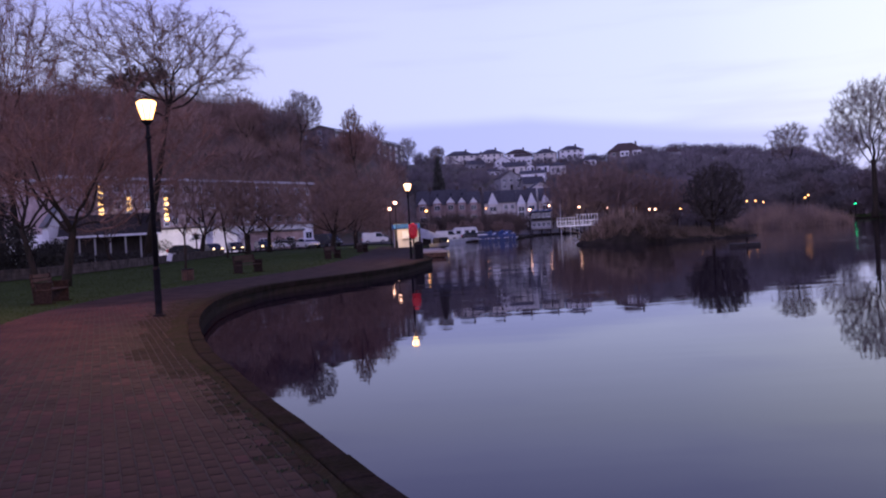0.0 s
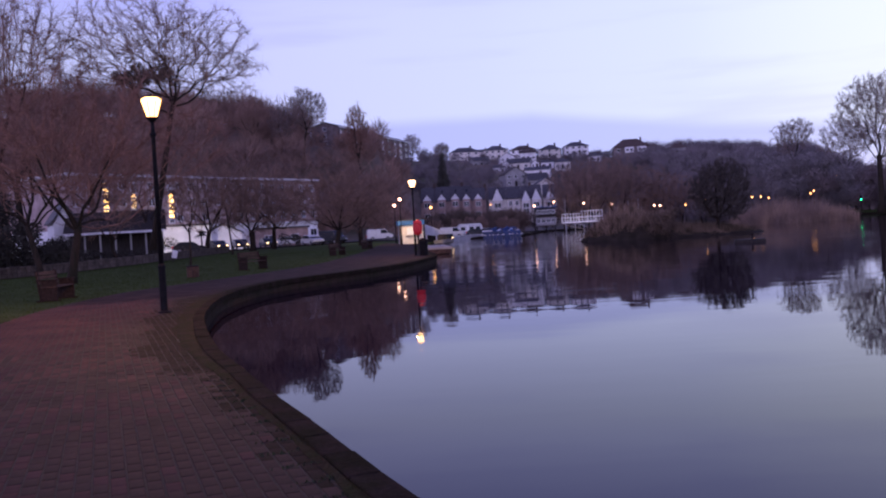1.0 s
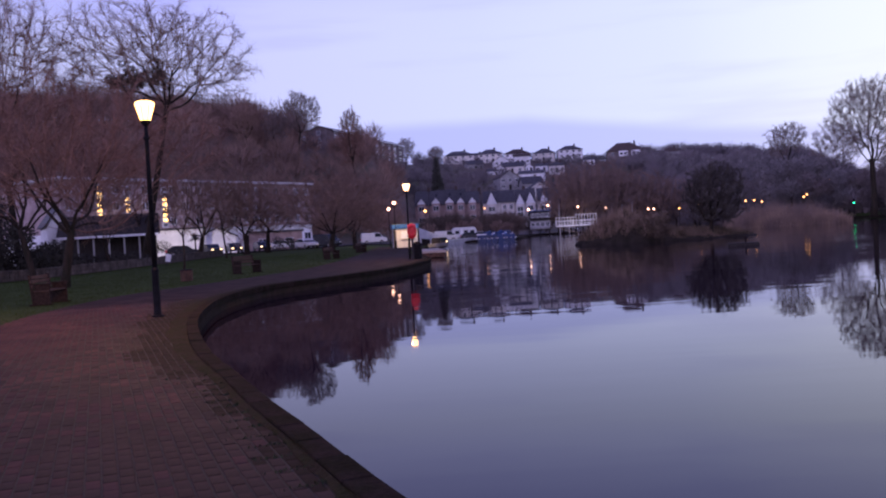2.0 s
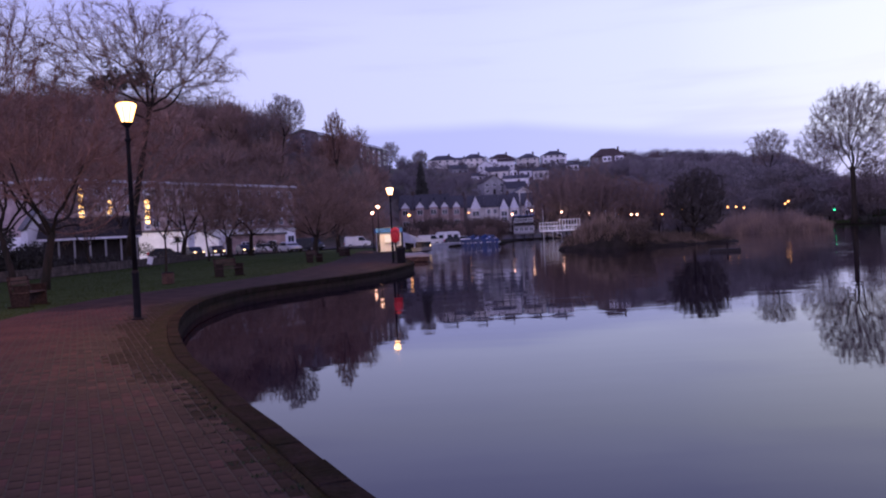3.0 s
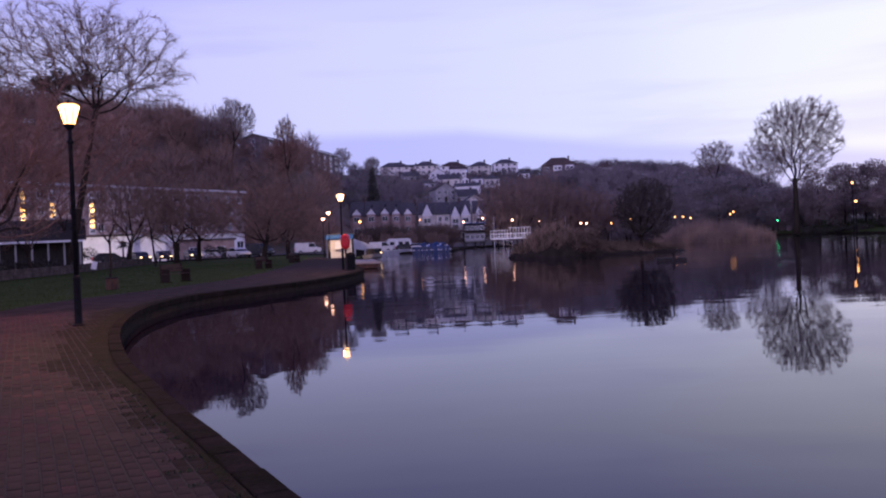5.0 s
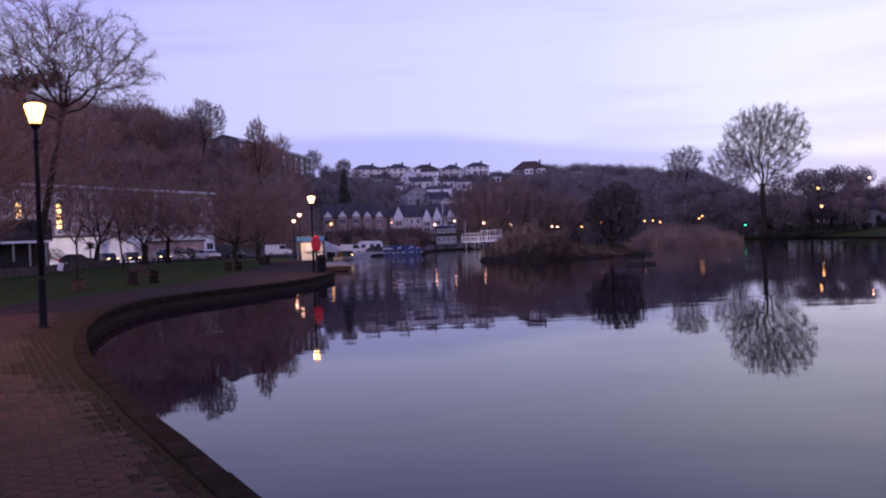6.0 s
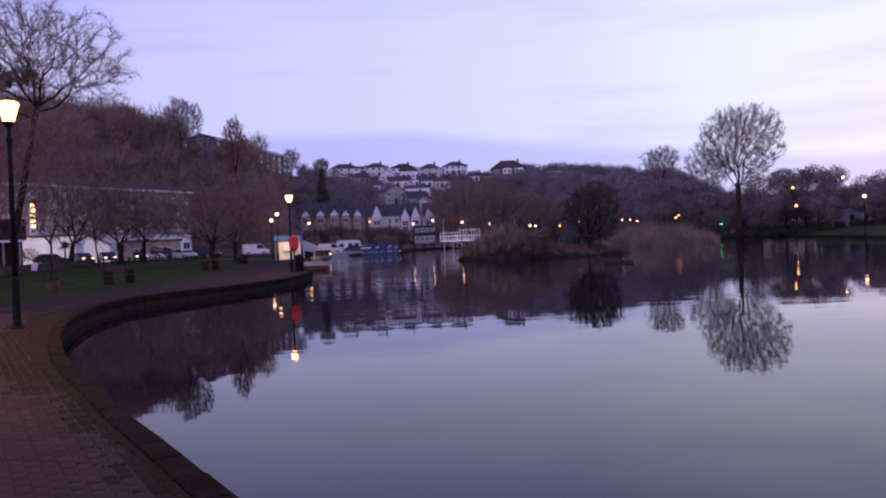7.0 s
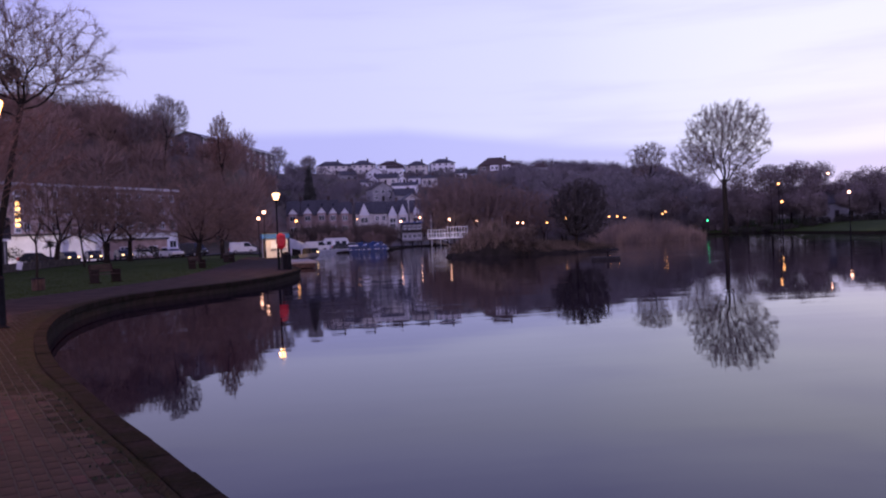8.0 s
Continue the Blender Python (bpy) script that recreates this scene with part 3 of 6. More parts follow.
def grow_into(rng, seeds, centre, rx, rz, floor, droop, n, twig, sprays, rise):
    """Branches that grow from the seed limbs until they fill an uneven rounded crown, with sprays of fine twigs at their ends."""
    c = np.array(centre, float)
    # the points of air that the twigs grow towards
    w = rng.normal(0, 1, (n, 3))
    w /= np.linalg.norm(w, axis=1)[:, None]
    lobes = rng.normal(0, 1, (9, 3))
    lobes /= np.linalg.norm(lobes, axis=1)[:, None]
    lump = 0.76 + 0.26 * np.clip((w @ lobes.T - 0.55) / 0.45, 0, 1).max(1)
    goal = c + w * lump[:, None] * (rng.uniform(0, 1, n) ** 0.42 * np.clip(rng.normal(0.97, 0.10, n), 0.7, 1.12))[:, None] * (rx, rx, rz)
    rho = np.hypot(goal[:, 0] - seeds[0][0][0], goal[:, 1] - seeds[0][0][1])
    goal = goal[goal[:, 2] > floor - droop * rho]
    gap = (4.19 * rx * rx * rz / n) ** (1 / 3)
    step, near = 0.38 * gap, 0.72 * gap
    pos, par, way = [], [], []
    for line in seeds:
        for k, p in enumerate(line):
            par.append(len(pos) - 1 if k else -1)
            way.append(line[min(k + 1, len(line) - 1)] - line[max(k - 1, 0)])
            pos.append(p)
    pos, par, way = np.array(pos), list(par), np.array(way)
    way /= np.linalg.norm(way, axis=1)[:, None] + 1e-9
    dist = np.full(len(goal), 1e9)
    who = np.zeros(len(goal), int)
    fresh = np.arange(len(pos))
    forks = np.zeros(len(pos), int)
    for turn in range(90):
        dd = np.linalg.norm(goal[:, None] - pos[None, fresh], axis=2)
        k = dd.argmin(1)
        best = dd[np.arange(len(goal)), k]
        closer = best < dist
        dist[closer], who[closer] = best[closer], fresh[k[closer]]
        left = dist > near
        goal, dist, who = goal[left], dist[left], who[left]
        if len(goal) < 4 or len(pos) > 9000:
            break
        pull = np.zeros((len(pos), 3))
        np.add.at(pull, who, (goal - pos[who]) / dist[:, None])
        grow = np.unique(who)
        grow = grow[forks[grow] < 3]
        if len(grow) == 0:
            break
        forks[grow] += 1
        d = pull[grow]
        d /= np.linalg.norm(d, axis=1)[:, None] + 1e-9
        away = pos[grow] - seeds[0][0]
        away /= np.linalg.norm(away, axis=1)[:, None] + 1e-9
        d = d + way[grow] * 0.75 + away * 0.55 + rng.normal(0, 0.14, d.shape) + (0, 0, rise)
        d /= np.linalg.norm(d, axis=1)[:, None]
        fresh = np.arange(len(pos), len(pos) + len(grow))
        pos = np.vstack([pos, pos[grow] + d * step])
        way = np.vstack([way, d])
        par += list(grow)
        forks = np.append(forks, np.zeros(len(grow), int))
    # thickness: what a limb carries adds up towards the trunk
    par = np.array(par)
    ends = np.zeros(len(pos), int)
    for i in range(len(pos) - 1, -1, -1):
        ends[i] = max(ends[i], 1)
        if par[i] >= 0:
            ends[par[i]] += ends[i]
    r = twig * ends ** 0.45
    out = []
    for i in range(len(pos)):
        if par[i] >= 0:
            out.append((*pos[par[i]], *pos[i], min(r[par[i]], r[i] * 1.5), r[i], 1 if r[i] > twig * 4 else 2))
    thin = np.repeat(np.nonzero(ends <= 4)[0], sprays)
    side = rng.normal(0, 1, (len(thin), 3))
    side /= np.linalg.norm(side, axis=1)[:, None]
    d = way[thin] + side * rng.uniform(0.35, 1.35, (len(thin), 1)) + (0, 0, rise)
    d /= np.linalg.norm(d, axis=1)[:, None]
    tip = pos[thin] + d * gap * rng.uniform(0.4, 1.5, (len(thin), 1))
    return out, np.hstack([pos[thin], tip, np.full((len(thin), 1), twig)])


def sticks(name, seg, sides, mat, thick=0.0, fine=None):
    """Bars for many branch pieces in one mesh."""
    s = np.array(seg, float)
    a, b = s[:, 0:3], s[:, 3:6]
    r0, r1 = np.maximum(s[:, 6], thick), np.maximum(s[:, 7], thick * 0.8)
    d = b - a
    d /= np.linalg.norm(d, axis=1)[:, None] + 1e-9
    ref = np.where(np.abs(d[:, 2:3]) > 0.9, np.array([[1.0, 0, 0]]), np.array([[0, 0, 1.0]]))
    u = np.cross(d, ref)
    u /= np.linalg.norm(u, axis=1)[:, None]
    w = np.cross(d, u)
    n = len(s)
    v = np.zeros((n, 2 * sides, 3))
    for i in range(sides):
        t = 2 * math.pi * i / sides
        o = u * math.cos(t) + w * math.sin(t)
        v[:, i] = a + o * r0[:, None]
        v[:, sides + i] = b + d * (r1 * 0.5)[:, None] + o * r1[:, None]
    f = np.array([(i, (i + 1) % sides, sides + (i + 1) % sides, sides + i) for i in range(sides)])
    f = (f[None] + (np.arange(n) * 2 * sides)[:, None, None]).reshape(-1, 4)
    v = v.reshape(-1, 3)
    if fine is not None:
        # the finest twigs taper to a point
        a, b, rr = fine[:, 0:3], fine[:, 3:6], fine[:, 6:7]
        d = b - a
        u = np.cross(d, d[:, (1, 2, 0)] + (0.3, -0.2, 0.5))
        u /= np.linalg.norm(u, axis=1)[:, None] + 1e-9
        w = np.cross(d, u)
        w /= np.linalg.norm(w, axis=1)[:, None] + 1e-9
        cone = np.stack([a + u * rr, a - u * rr * 0.5 + w * rr * 0.87, a - u * rr * 0.5 - w * rr * 0.87, b], 1)
        g = np.array([(0, 1, 3), (1, 2, 3), (2, 0, 3)])
        g = (g[None] + (len(v) + np.arange(len(a)) * 4)[:, None, None]).reshape(-1, 3)
        f = np.vstack([f[:, (0, 1, 2)], f[:, (0, 2, 3)], g])
        v = np.vstack([v, cone.reshape(-1, 3)])
    return fast_mesh(name, v, f, mat)


def bare_tree(at, label, height=8.0, trunk=1.8, girth=0.22, limbs=6, spread=0.9, top=4, seed=1, twig=0.012, mat=None, kids=(5, 6, 6, 4), rise=0.05,
              shrink=0.62, limb=None, bend=0.16, name="bare_tree", lean=0.06, angle=0.75, ivy=None, tilt=(0.0, 0.0),
              crown=None, dome=80, fill=1500, sprays=6, droop=0.22):
    """A leafless tree: a trunk with its thick limbs, and a crown of twigs."""
    rng = np.random.default_rng(seed)
    seg, fine = [], None
    p, d = np.zeros(3), np.array((tilt[0] + rng.normal(0, lean), tilt[1] + rng.normal(0, lean), 1.0))
    k = 5
    knots = [p]
    for i in range(k):
        d = d + rng.normal(0, 0.06, 3) * (1, 1, 0)
        p = p + d / np.linalg.norm(d) * trunk / k
        knots.append(p)
    rs = [girth * (1.5 if i == 0 else 1.12 - 0.3 * i / k) for i in range(k + 1)]
    reach = limb or (height - trunk) * 0.8
    if crown:
        # a crown of a given middle height, half width, half height and shift
        cz, rx, rz, cx = crown
        seeds = []
        for i in range(limbs):
            el = radians(dome * ((i + 0.5) / limbs) ** 0.62)
            a = i * 2.4 + rng.uniform(-0.3, 0.3)
            way = np.array((math.sin(a) * math.sin(el), math.cos(a) * math.sin(el), math.cos(el)))
            line = [knots[-1] - (knots[-1] - knots[-2]) * rng.uniform(0, 0.7)]
            ln = min(rx, rz) * rng.uniform(0.45, 0.7)
            for k in range(5):
                way = way + rng.normal(0, bend, 3) + (0, 0, rise)
                line.append(line[-1] + way / np.linalg.norm(way) * ln / 5)
            seeds.append(line)
        seg, fine = grow_into(rng, seeds, knots[-1] * (1, 1, 0) + (cx, 0, cz), rx, rz, trunk, droop, fill, twig, sprays, rise)
    for i in range(0 if crown else limbs):
        a = 2 * math.pi * (i + rng.uniform(-0.3, 0.3)) / limbs
        s = 0.08 if i == 0 and spread < 0.8 else spread * rng.uniform(0.6, 1.25)
        way = (math.sin(a) * s, math.cos(a) * s, 1.0)
        q = knots[-1] - (knots[-1] - knots[-2]) * rng.uniform(0, 1.2)
        branch_out(rng, q, way, reach * rng.uniform(0.5, 0.68), girth * rng.uniform(0.42, 0.62), 1, top, seg, kids=kids, rise=rise, shrink=shrink, bend=bend, angle=angle)
    seg = np.array(seg)
    thing_ = thing(name, pose(*at, 0, 0, 0), label, "tree")
    g = Geo()
    g.tube([tuple(q - (0, 0, 0.12 if i == 0 else 0)) for i, q in enumerate(knots)], rs, 10)
    thick = seg[seg[:, 8] <= 1]
    big = sticks("limbs", thick, 6, M_BARK)
    base = g.mesh("trunk", M_BARK, smooth=True)
    bm = bmesh.new()
    bm.from_mesh(base)
    bm.from_mesh(big)
    bm.to_mesh(base)
    bm.free()
    part("trunk", base, None, thing_)
    part("crown", sticks("crown", seg[seg[:, 8] > 1], 3, mat or M_TWIG, 0.0 if crown else twig, fine), None, thing_)
    if ivy:
        x, z, rx, rz = ivy
        cs = [(x + rng.normal(0, rx * 0.5), rng.normal(0, rx * 0.4), z + rz * rng.normal(0, 0.6)) for k in range(26)]
        v, f = leafy_mass(rng, cs, [rz * rng.uniform(0.35, 0.9) for k in cs], 2600, 0.17)
        part("ivy", fast_mesh("ivy", v, f, M_BUSH), None, thing_, "dark ivy clump in the fork")
    return thing_


def leafy_mass(rng, centres, radii, n, size, flat=0.8):
    """Small leaf-like quads over lumpy rounded masses."""
    cs, rs = np.array(centres, float), np.array(radii, float)
    which = rng.choice(len(cs), n, p=rs**2 / (rs**2).sum())
    u = rng.normal(0, 1, (n, 3))
    u /= np.linalg.norm(u, axis=1)[:, None]
    p = cs[which] + u * (rs[which] * rng.uniform(0.62, 1.06, n))[:, None] * (1, 1, flat)
    a = rng.normal(0, 1, (n, 3))
    a /= np.linalg.norm(a, axis=1)[:, None]
    b = np.cross(a, u)
    b /= np.linalg.norm(b, axis=1)[:, None] + 1e-9
    s = size * rng.uniform(0.5, 1.3, n)[:, None]
    v = np.stack([p - a * s, p + b * s * 0.45, p + a * s, p - b * s * 0.45], 1).reshape(-1, 3)
    return v, np.arange(4 * n).reshape(-1, 4)


def evergreen(at, label, height, radius, seed, n=1500, size=0.35, trunk=0.25, name="evergreen_tree", mat=None, low=0.14):
    rng = np.random.default_rng(seed)
    t = thing(name, pose(*at), label, "tree")
    cs, rs = [], []
    for i in range(14):
        z = height * rng.uniform(low, 0.88)
        w = radius * math.sqrt(max(0.1, 1 - ((z / height - 0.45) / 0.6) ** 2)) * 0.7
        a = rng.uniform(0, 2 * math.pi)
        cs.append((w * math.cos(a) * rng.uniform(0.2, 1), w * math.sin(a) * rng.uniform(0.2, 1), z))
        rs.append(radius * rng.uniform(0.36, 0.6))
    g = Geo()
    g.tube([(0, 0, -0.2), (0.05, 0, height * 0.3), (0, 0.1, height * 0.75)], [trunk, trunk * 0.8, trunk * 0.3], 8)
    for c in cs[:6]:
        g.tube([(0, 0, height * 0.3), tuple(np.array(c) * (0.6, 0.6, 0.9)), c], [trunk * 0.4, trunk * 0.25, 0.03], 5)
    part("trunk", g, M_BARK, t)
    v, f = leafy_mass(rng, cs, rs, n, size)
    part("crown", fast_mesh("crown", v, f, mat or M_EVERGREEN), None, t)
    return t


def upright_sticks(rng, p, height, width, lean, n_each=1):
    """Thin standing blades, one triangle each: arrays of vertices and faces."""
    n = len(p)
    a = rng.uniform(0, 2 * math.pi, n)
    side = np.stack([np.cos(a), np.sin(a), np.zeros(n)], 1) * width
    tip = p + np.column_stack([rng.normal(0, lean, (n, 2)) * height[:, None], height])
    return np.stack([p - side, p + side, tip], 1).reshape(-1, 3), np.arange(3 * n).reshape(-1, 3)


def bare_woods(name, label, places, heights, spread, per, seed, mat, width=0.10, round_=0.5):
    """Far leafless woods as one mass of trunks and fine upward twigs."""
    rng = np.random.default_rng(seed)
    vs, fs, k = [], [], 0
    for (x, y), h in zip(places, heights):
        z = land_z(x, y)
        w = spread * h * rng.uniform(0.8, 1.2)
        m = per
        u = rng.normal(0, 1, (m, 3))
        u /= np.linalg.norm(u, axis=1)[:, None]
        rad = rng.uniform(0.3, 1.0, m) ** 0.6
        q = np.array((x, y, z + h * 0.56)) + u * rad[:, None] * (w, w, h * 0.44)
        dd = u * (1, 1, 0.7) + np.array((0, 0, 0.75)) + rng.normal(0, 0.25, (m, 3))
        dd /= np.linalg.norm(dd, axis=1)[:, None]
        ln = h * rng.uniform(0.08, 0.22, m)[:, None]
        sd = np.cross(dd, rng.normal(0, 1, (m, 3)))
        sd /= np.linalg.norm(sd, axis=1)[:, None] + 1e-9
        ww = width * rng.uniform(0.6, 1.4, m)[:, None]
        tri = np.stack([q - dd * ln - sd * ww, q - dd * ln + sd * ww, q + dd * ln], 1)
        limbs = 7
        a = rng.uniform(0, 2 * math.pi, limbs)
        foot = np.tile((x, y, z + h * 0.22), (limbs, 1))
        tip = np.array((x, y, z)) + np.stack([np.cos(a) * w * 0.75, np.sin(a) * w * 0.75, h * rng.uniform(0.55, 0.98, limbs)], 1)
        foot[0], tip[0] = (x, y, z - 0.5), (x, y, z + h * 0.9)
        sd = np.stack([np.cos(a + 1), np.sin(a + 1), np.zeros(limbs)], 1) * (h * 0.012)
        tri = np.concatenate([tri, np.stack([foot - sd, foot + sd, tip], 1)])
        vs.append(tri.reshape(-1, 3))
        k += len(tri)
    me = fast_mesh(name, np.vstack(vs), np.arange(3 * k).reshape(-1, 3), mat)
    return tagged(new(name, me), label, "trees", kind="stuff")


# ---------- trees of the park ----------
SPREADING = "leafless spreading park tree with low crooked limbs on the lawn"
bare_tree(on_land(-23.2, 47), "leafless spreading park tree with low crooked limbs behind the bench", 9, 2.9, 0.21, 7, seed=11, twig=0.011, crown=(6.6, 7.4, 3.6, 0.0), fill=1700, sprays=4, tilt=(0.14, 0), lean=0.01, bend=0.2, droop=0.05, mat=M_TWIG_RED)
bare_tree(on_land(-24.8, 62), SPREADING, 10, 3.4, 0.2, 7, seed=12, twig=0.012, crown=(7.9, 7.2, 4.0, 0.0), fill=1400, sprays=3, tilt=(-0.22, 0), lean=0.02, bend=0.2, mat=M_TWIG_RED)
bare_tree(on_land(-27.8, 68), "tall leafless tree with a dense dark crown by the park wall", 21, 6.5, 0.34, 8, seed=13, twig=0.014, crown=(13.5, 7.8, 8.4, 0.0), fill=1800, sprays=5, mat=M_TWIG_RED)
bare_tree(on_land(-25.4, 92), "tall leafless tree with dense upright branches by the park wall", 22, 8.0, 0.3, 7, seed=14, twig=0.016, crown=(15.2, 6.2, 8.6, 0.0), fill=1300, sprays=5, dome=70)
bare_tree(on_land(-18.55, 92), "large leafless broad-crowned tree standing behind the street lamp", 26.5, 16.2, 0.3, 9, seed=15, twig=0.016, crown=(19.2, 10.0, 8.2, -1.5), fill=2900, sprays=5, dome=92, droop=0.12, rise=0.02, tilt=(0.182, 0), lean=0.005, ivy=(0.2, 18.0, 2.8, 1.1))
bare_tree(on_land(-12.45, 106), SPREADING, 9.2, 2.4, 0.32, 7, seed=16, twig=0.014, crown=(5.8, 6.0, 3.9, 0.0), fill=1500, sprays=5, bend=0.26)
bare_tree(on_land(-11.1, 111), SPREADING, 9.0, 2.6, 0.26, 6, seed=17, twig=0.014, crown=(6.0, 5.8, 3.8, 0.0), fill=1500, sprays=5, bend=0.26)
bare_tree(on_land(-7.1, 100), SPREADING, 8.0, 2.0, 0.3, 7, seed=18, twig=0.014, crown=(5.1, 6.8, 3.7, 0.0), fill=1800, sprays=6, bend=0.24)
bare_tree(on_land(-5.6, 110), SPREADING, 8.0, 2.2, 0.28, 7, seed=19, twig=0.014, crown=(5.2, 4.5, 3.5, 0.0), fill=1300, sprays=7, bend=0.22)
bare_tree(on_land(-15.2, 104), SPREADING, 10.5, 2.6, 0.27, 7, seed=25, twig=0.013, crown=(6.7, 5.8, 4.2, 0.0), fill=1500, sprays=5, bend=0.2)
bare_tree(on_land(-16.3, 62), "young slim leafless tree staked on the lawn", 6.2, 2.6, 0.07, 5, 0.6, 3, 20, 0.011, kids=(4, 5, 4), limb=3.6)
bare_tree(on_land(-13.7, 90), "young slim leafless tree staked on the lawn", 7, 3.0, 0.09, 5, 0.7, 3, 21, 0.013, kids=(4, 5, 4), limb=4.2)
bare_tree(on_land(-20.5, 75), "young slim leafless tree staked on the lawn", 6.5, 2.2, 0.10, 6, 0.8, 4, 22, 0.012, kids=(4, 6, 5, 3), limb=4.4)
bare_tree(on_land(-18.7, 100), SPREADING, 12, 3.4, 0.27, 7, seed=23, twig=0.014, crown=(7.7, 6.0, 4.7, 0.0), fill=1100, sprays=4, bend=0.18)
bare_tree(on_land(-21.9, 110), "tall leafless tree with a dense crown before the white building", 15, 6, 0.3, 7, seed=24, twig=0.017, crown=(10.0, 6.2, 5.6, 0.0), fill=1100, sprays=4, mat=M_TWIG_RED)
# beyond the road
def tree_up_to(az, d, top, rx, rz, label, seed, twig, mat=None, dome=70, fill=1100):
    """A tree with a rounded crown whose top stands at the given elevation."""
    p = on_land(az, d)
    h = EYE + math.tan(radians(top)) * d - p.z
    trunk = max(2.0, h - 2 * rz)
    return bare_tree(p, label, h, trunk, 0.26, 7, seed=seed, twig=twig, mat=mat or M_TWIG_GREY, crown=(h - rz, rx * 1.05, rz * 1.05, 0.0), fill=fill, sprays=9, dome=dome, rise=0.04, lean=0.01)


tree_up_to(-8.9, 240, 9.4, 5.6, 5.4, "tall leafless tree with a rounded crown on the hillside", 30, 0.018, fill=1700)
tree_up_to(-10.3, 246, 8.5, 3.6, 5.0, "tall leafless tree on the hillside above the long building", 31, 0.018)
tree_up_to(-12.1, 246, 9.0, 4.4, 5.0, "tall leafless tree on the hillside above the long building", 35, 0.03, M_WOOD_FAR)
tree_up_to(-5.25, 235, 8.3, 3.2, 7.4, "narrow leafless poplar on the hillside before the flats", 32, 0.022, M_TWIG_RED, dome=22, fill=1900)
tree_up_to(-2.1, 380, 6.3, 4.6, 4.8, "round leafless tree on the hillside beside the flats", 33, 0.02)
tree_up_to(-0.2, 400, 5.7, 3.8, 3.4, "leafless tree standing over the hillside conifer", 34, 0.022)
bare_tree(on_land(26.0, 198), "very tall leafless tree with several stems on the far bank", 28.5, 11.6, 0.55, 9, seed=40, twig=0.0135, crown=(20.6, 8.6, 9.0, 1.0), fill=3800, sprays=10, tilt=(0.148, 0), mat=M_TWIG_GREY, dome=52, rise=0.10, droop=0.0, lean=0.01)
tree_up_to(24.25, 256, 5.3, 6.6, 6.2, "leafless tree with several leaning stems on the far bank", 41, 0.017)
tree_up_to(21.5, 262, 5.55, 5.6, 5.2, "leafless tree with open branches on the far bank", 42, 0.018)
for k, (az, d, h) in enumerate(((7.8, 236, 16), (9.4, 232, 18.5), (11.0, 238, 18.5), (12.3, 244, 17), (8.6, 250, 18), (10.3, 252, 20), (13.6, 246, 15.5), (14.8, 250, 13.5), (16.0, 250, 12), (0.6, 188, 3.8), (2.2, 192, 4.2), (3.6, 196, 4.0), (4.3, 200, 3.4), (-0.8, 182, 4), (1.4, 205, 4.4))):
    bare_tree(on_land(az, d), "dense dull brown leafless tree beside the lakeside road", h, h * 0.16, 0.25, 7, seed=50 + k, twig=0.024, mat=M_WOOD_DULL, crown=(h * 0.56, h * 0.42, h * 0.46, 0.0), fill=int(150 + 50 * h), sprays=8, droop=0.3)
bare_tree(bearing(16.9, 88, WATER + 0.5), "dark dense twiggy tree on the island", 7.0, 1.2, 0.17, 8, seed=60, twig=0.014, crown=(3.8, 3.3, 3.3, 0.0), fill=2600, sprays=10, name="island_tree", mat=M_TWIG_DARK)
# far evergreens, their leaf colour lightened for haze
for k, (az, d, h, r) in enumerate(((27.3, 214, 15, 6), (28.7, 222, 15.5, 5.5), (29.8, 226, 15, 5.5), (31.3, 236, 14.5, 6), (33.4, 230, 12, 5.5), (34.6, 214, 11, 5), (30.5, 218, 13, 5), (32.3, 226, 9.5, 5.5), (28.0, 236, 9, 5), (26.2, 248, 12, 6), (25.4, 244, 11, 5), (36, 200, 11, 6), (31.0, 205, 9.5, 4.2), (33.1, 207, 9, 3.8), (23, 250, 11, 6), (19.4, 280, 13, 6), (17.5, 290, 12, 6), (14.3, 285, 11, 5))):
    evergreen(on_land(az, d), "dark rounded evergreen tree on the far bank", h, r, 70 + k, 11000, 0.21, name="dark_tree", mat=M_HAZED_TREE, low=0.26 if az > 26.5 and d < 232 else 0.03)
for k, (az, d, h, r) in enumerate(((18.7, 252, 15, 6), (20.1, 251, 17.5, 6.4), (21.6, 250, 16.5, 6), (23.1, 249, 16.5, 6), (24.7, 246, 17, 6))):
    evergreen(on_land(az, d), "dark dense evergreen tree behind the lakeside road", h, r, 95 + k, 10000, 0.22, name="dark_tree", mat=M_HAZED_HOLM, low=0.03)


def conifer(at, label, height, radius, seed):
    """A narrow conifer: a straight stem and drooping tiers of needles."""
    rng = np.random.default_rng(seed)
    t = thing("conifer_tree", pose(*at), label, "tree")
    part("trunk", Geo().tube([(0, 0, -0.5), (0, 0, height * 0.5), (0, 0, height * 0.97)], [0.3, 0.2, 0.03], 8), M_BARK, t)
    cs, rs = [], []
    for i in range(46):
        z = height * (0.08 + 0.9 * i / 46)
        w = radius * (1 - (z / height) ** 1.6) * 0.7 + 0.15
        a = i * 2.4
        cs.append((w * math.cos(a), w * math.sin(a), z))
        rs.append(radius * (0.5 - 0.32 * z / height) * rng.uniform(0.8, 1.2))
    v, f = leafy_mass(rng, cs, rs, 9000, 0.22, 1.1)
    part("crown", fast_mesh("crown", v, f, M_NEEDLE), None, t)


conifer(on_land(-0.1, 330), "narrow dark conifer among the hillside houses", 17, 2.6, 90)



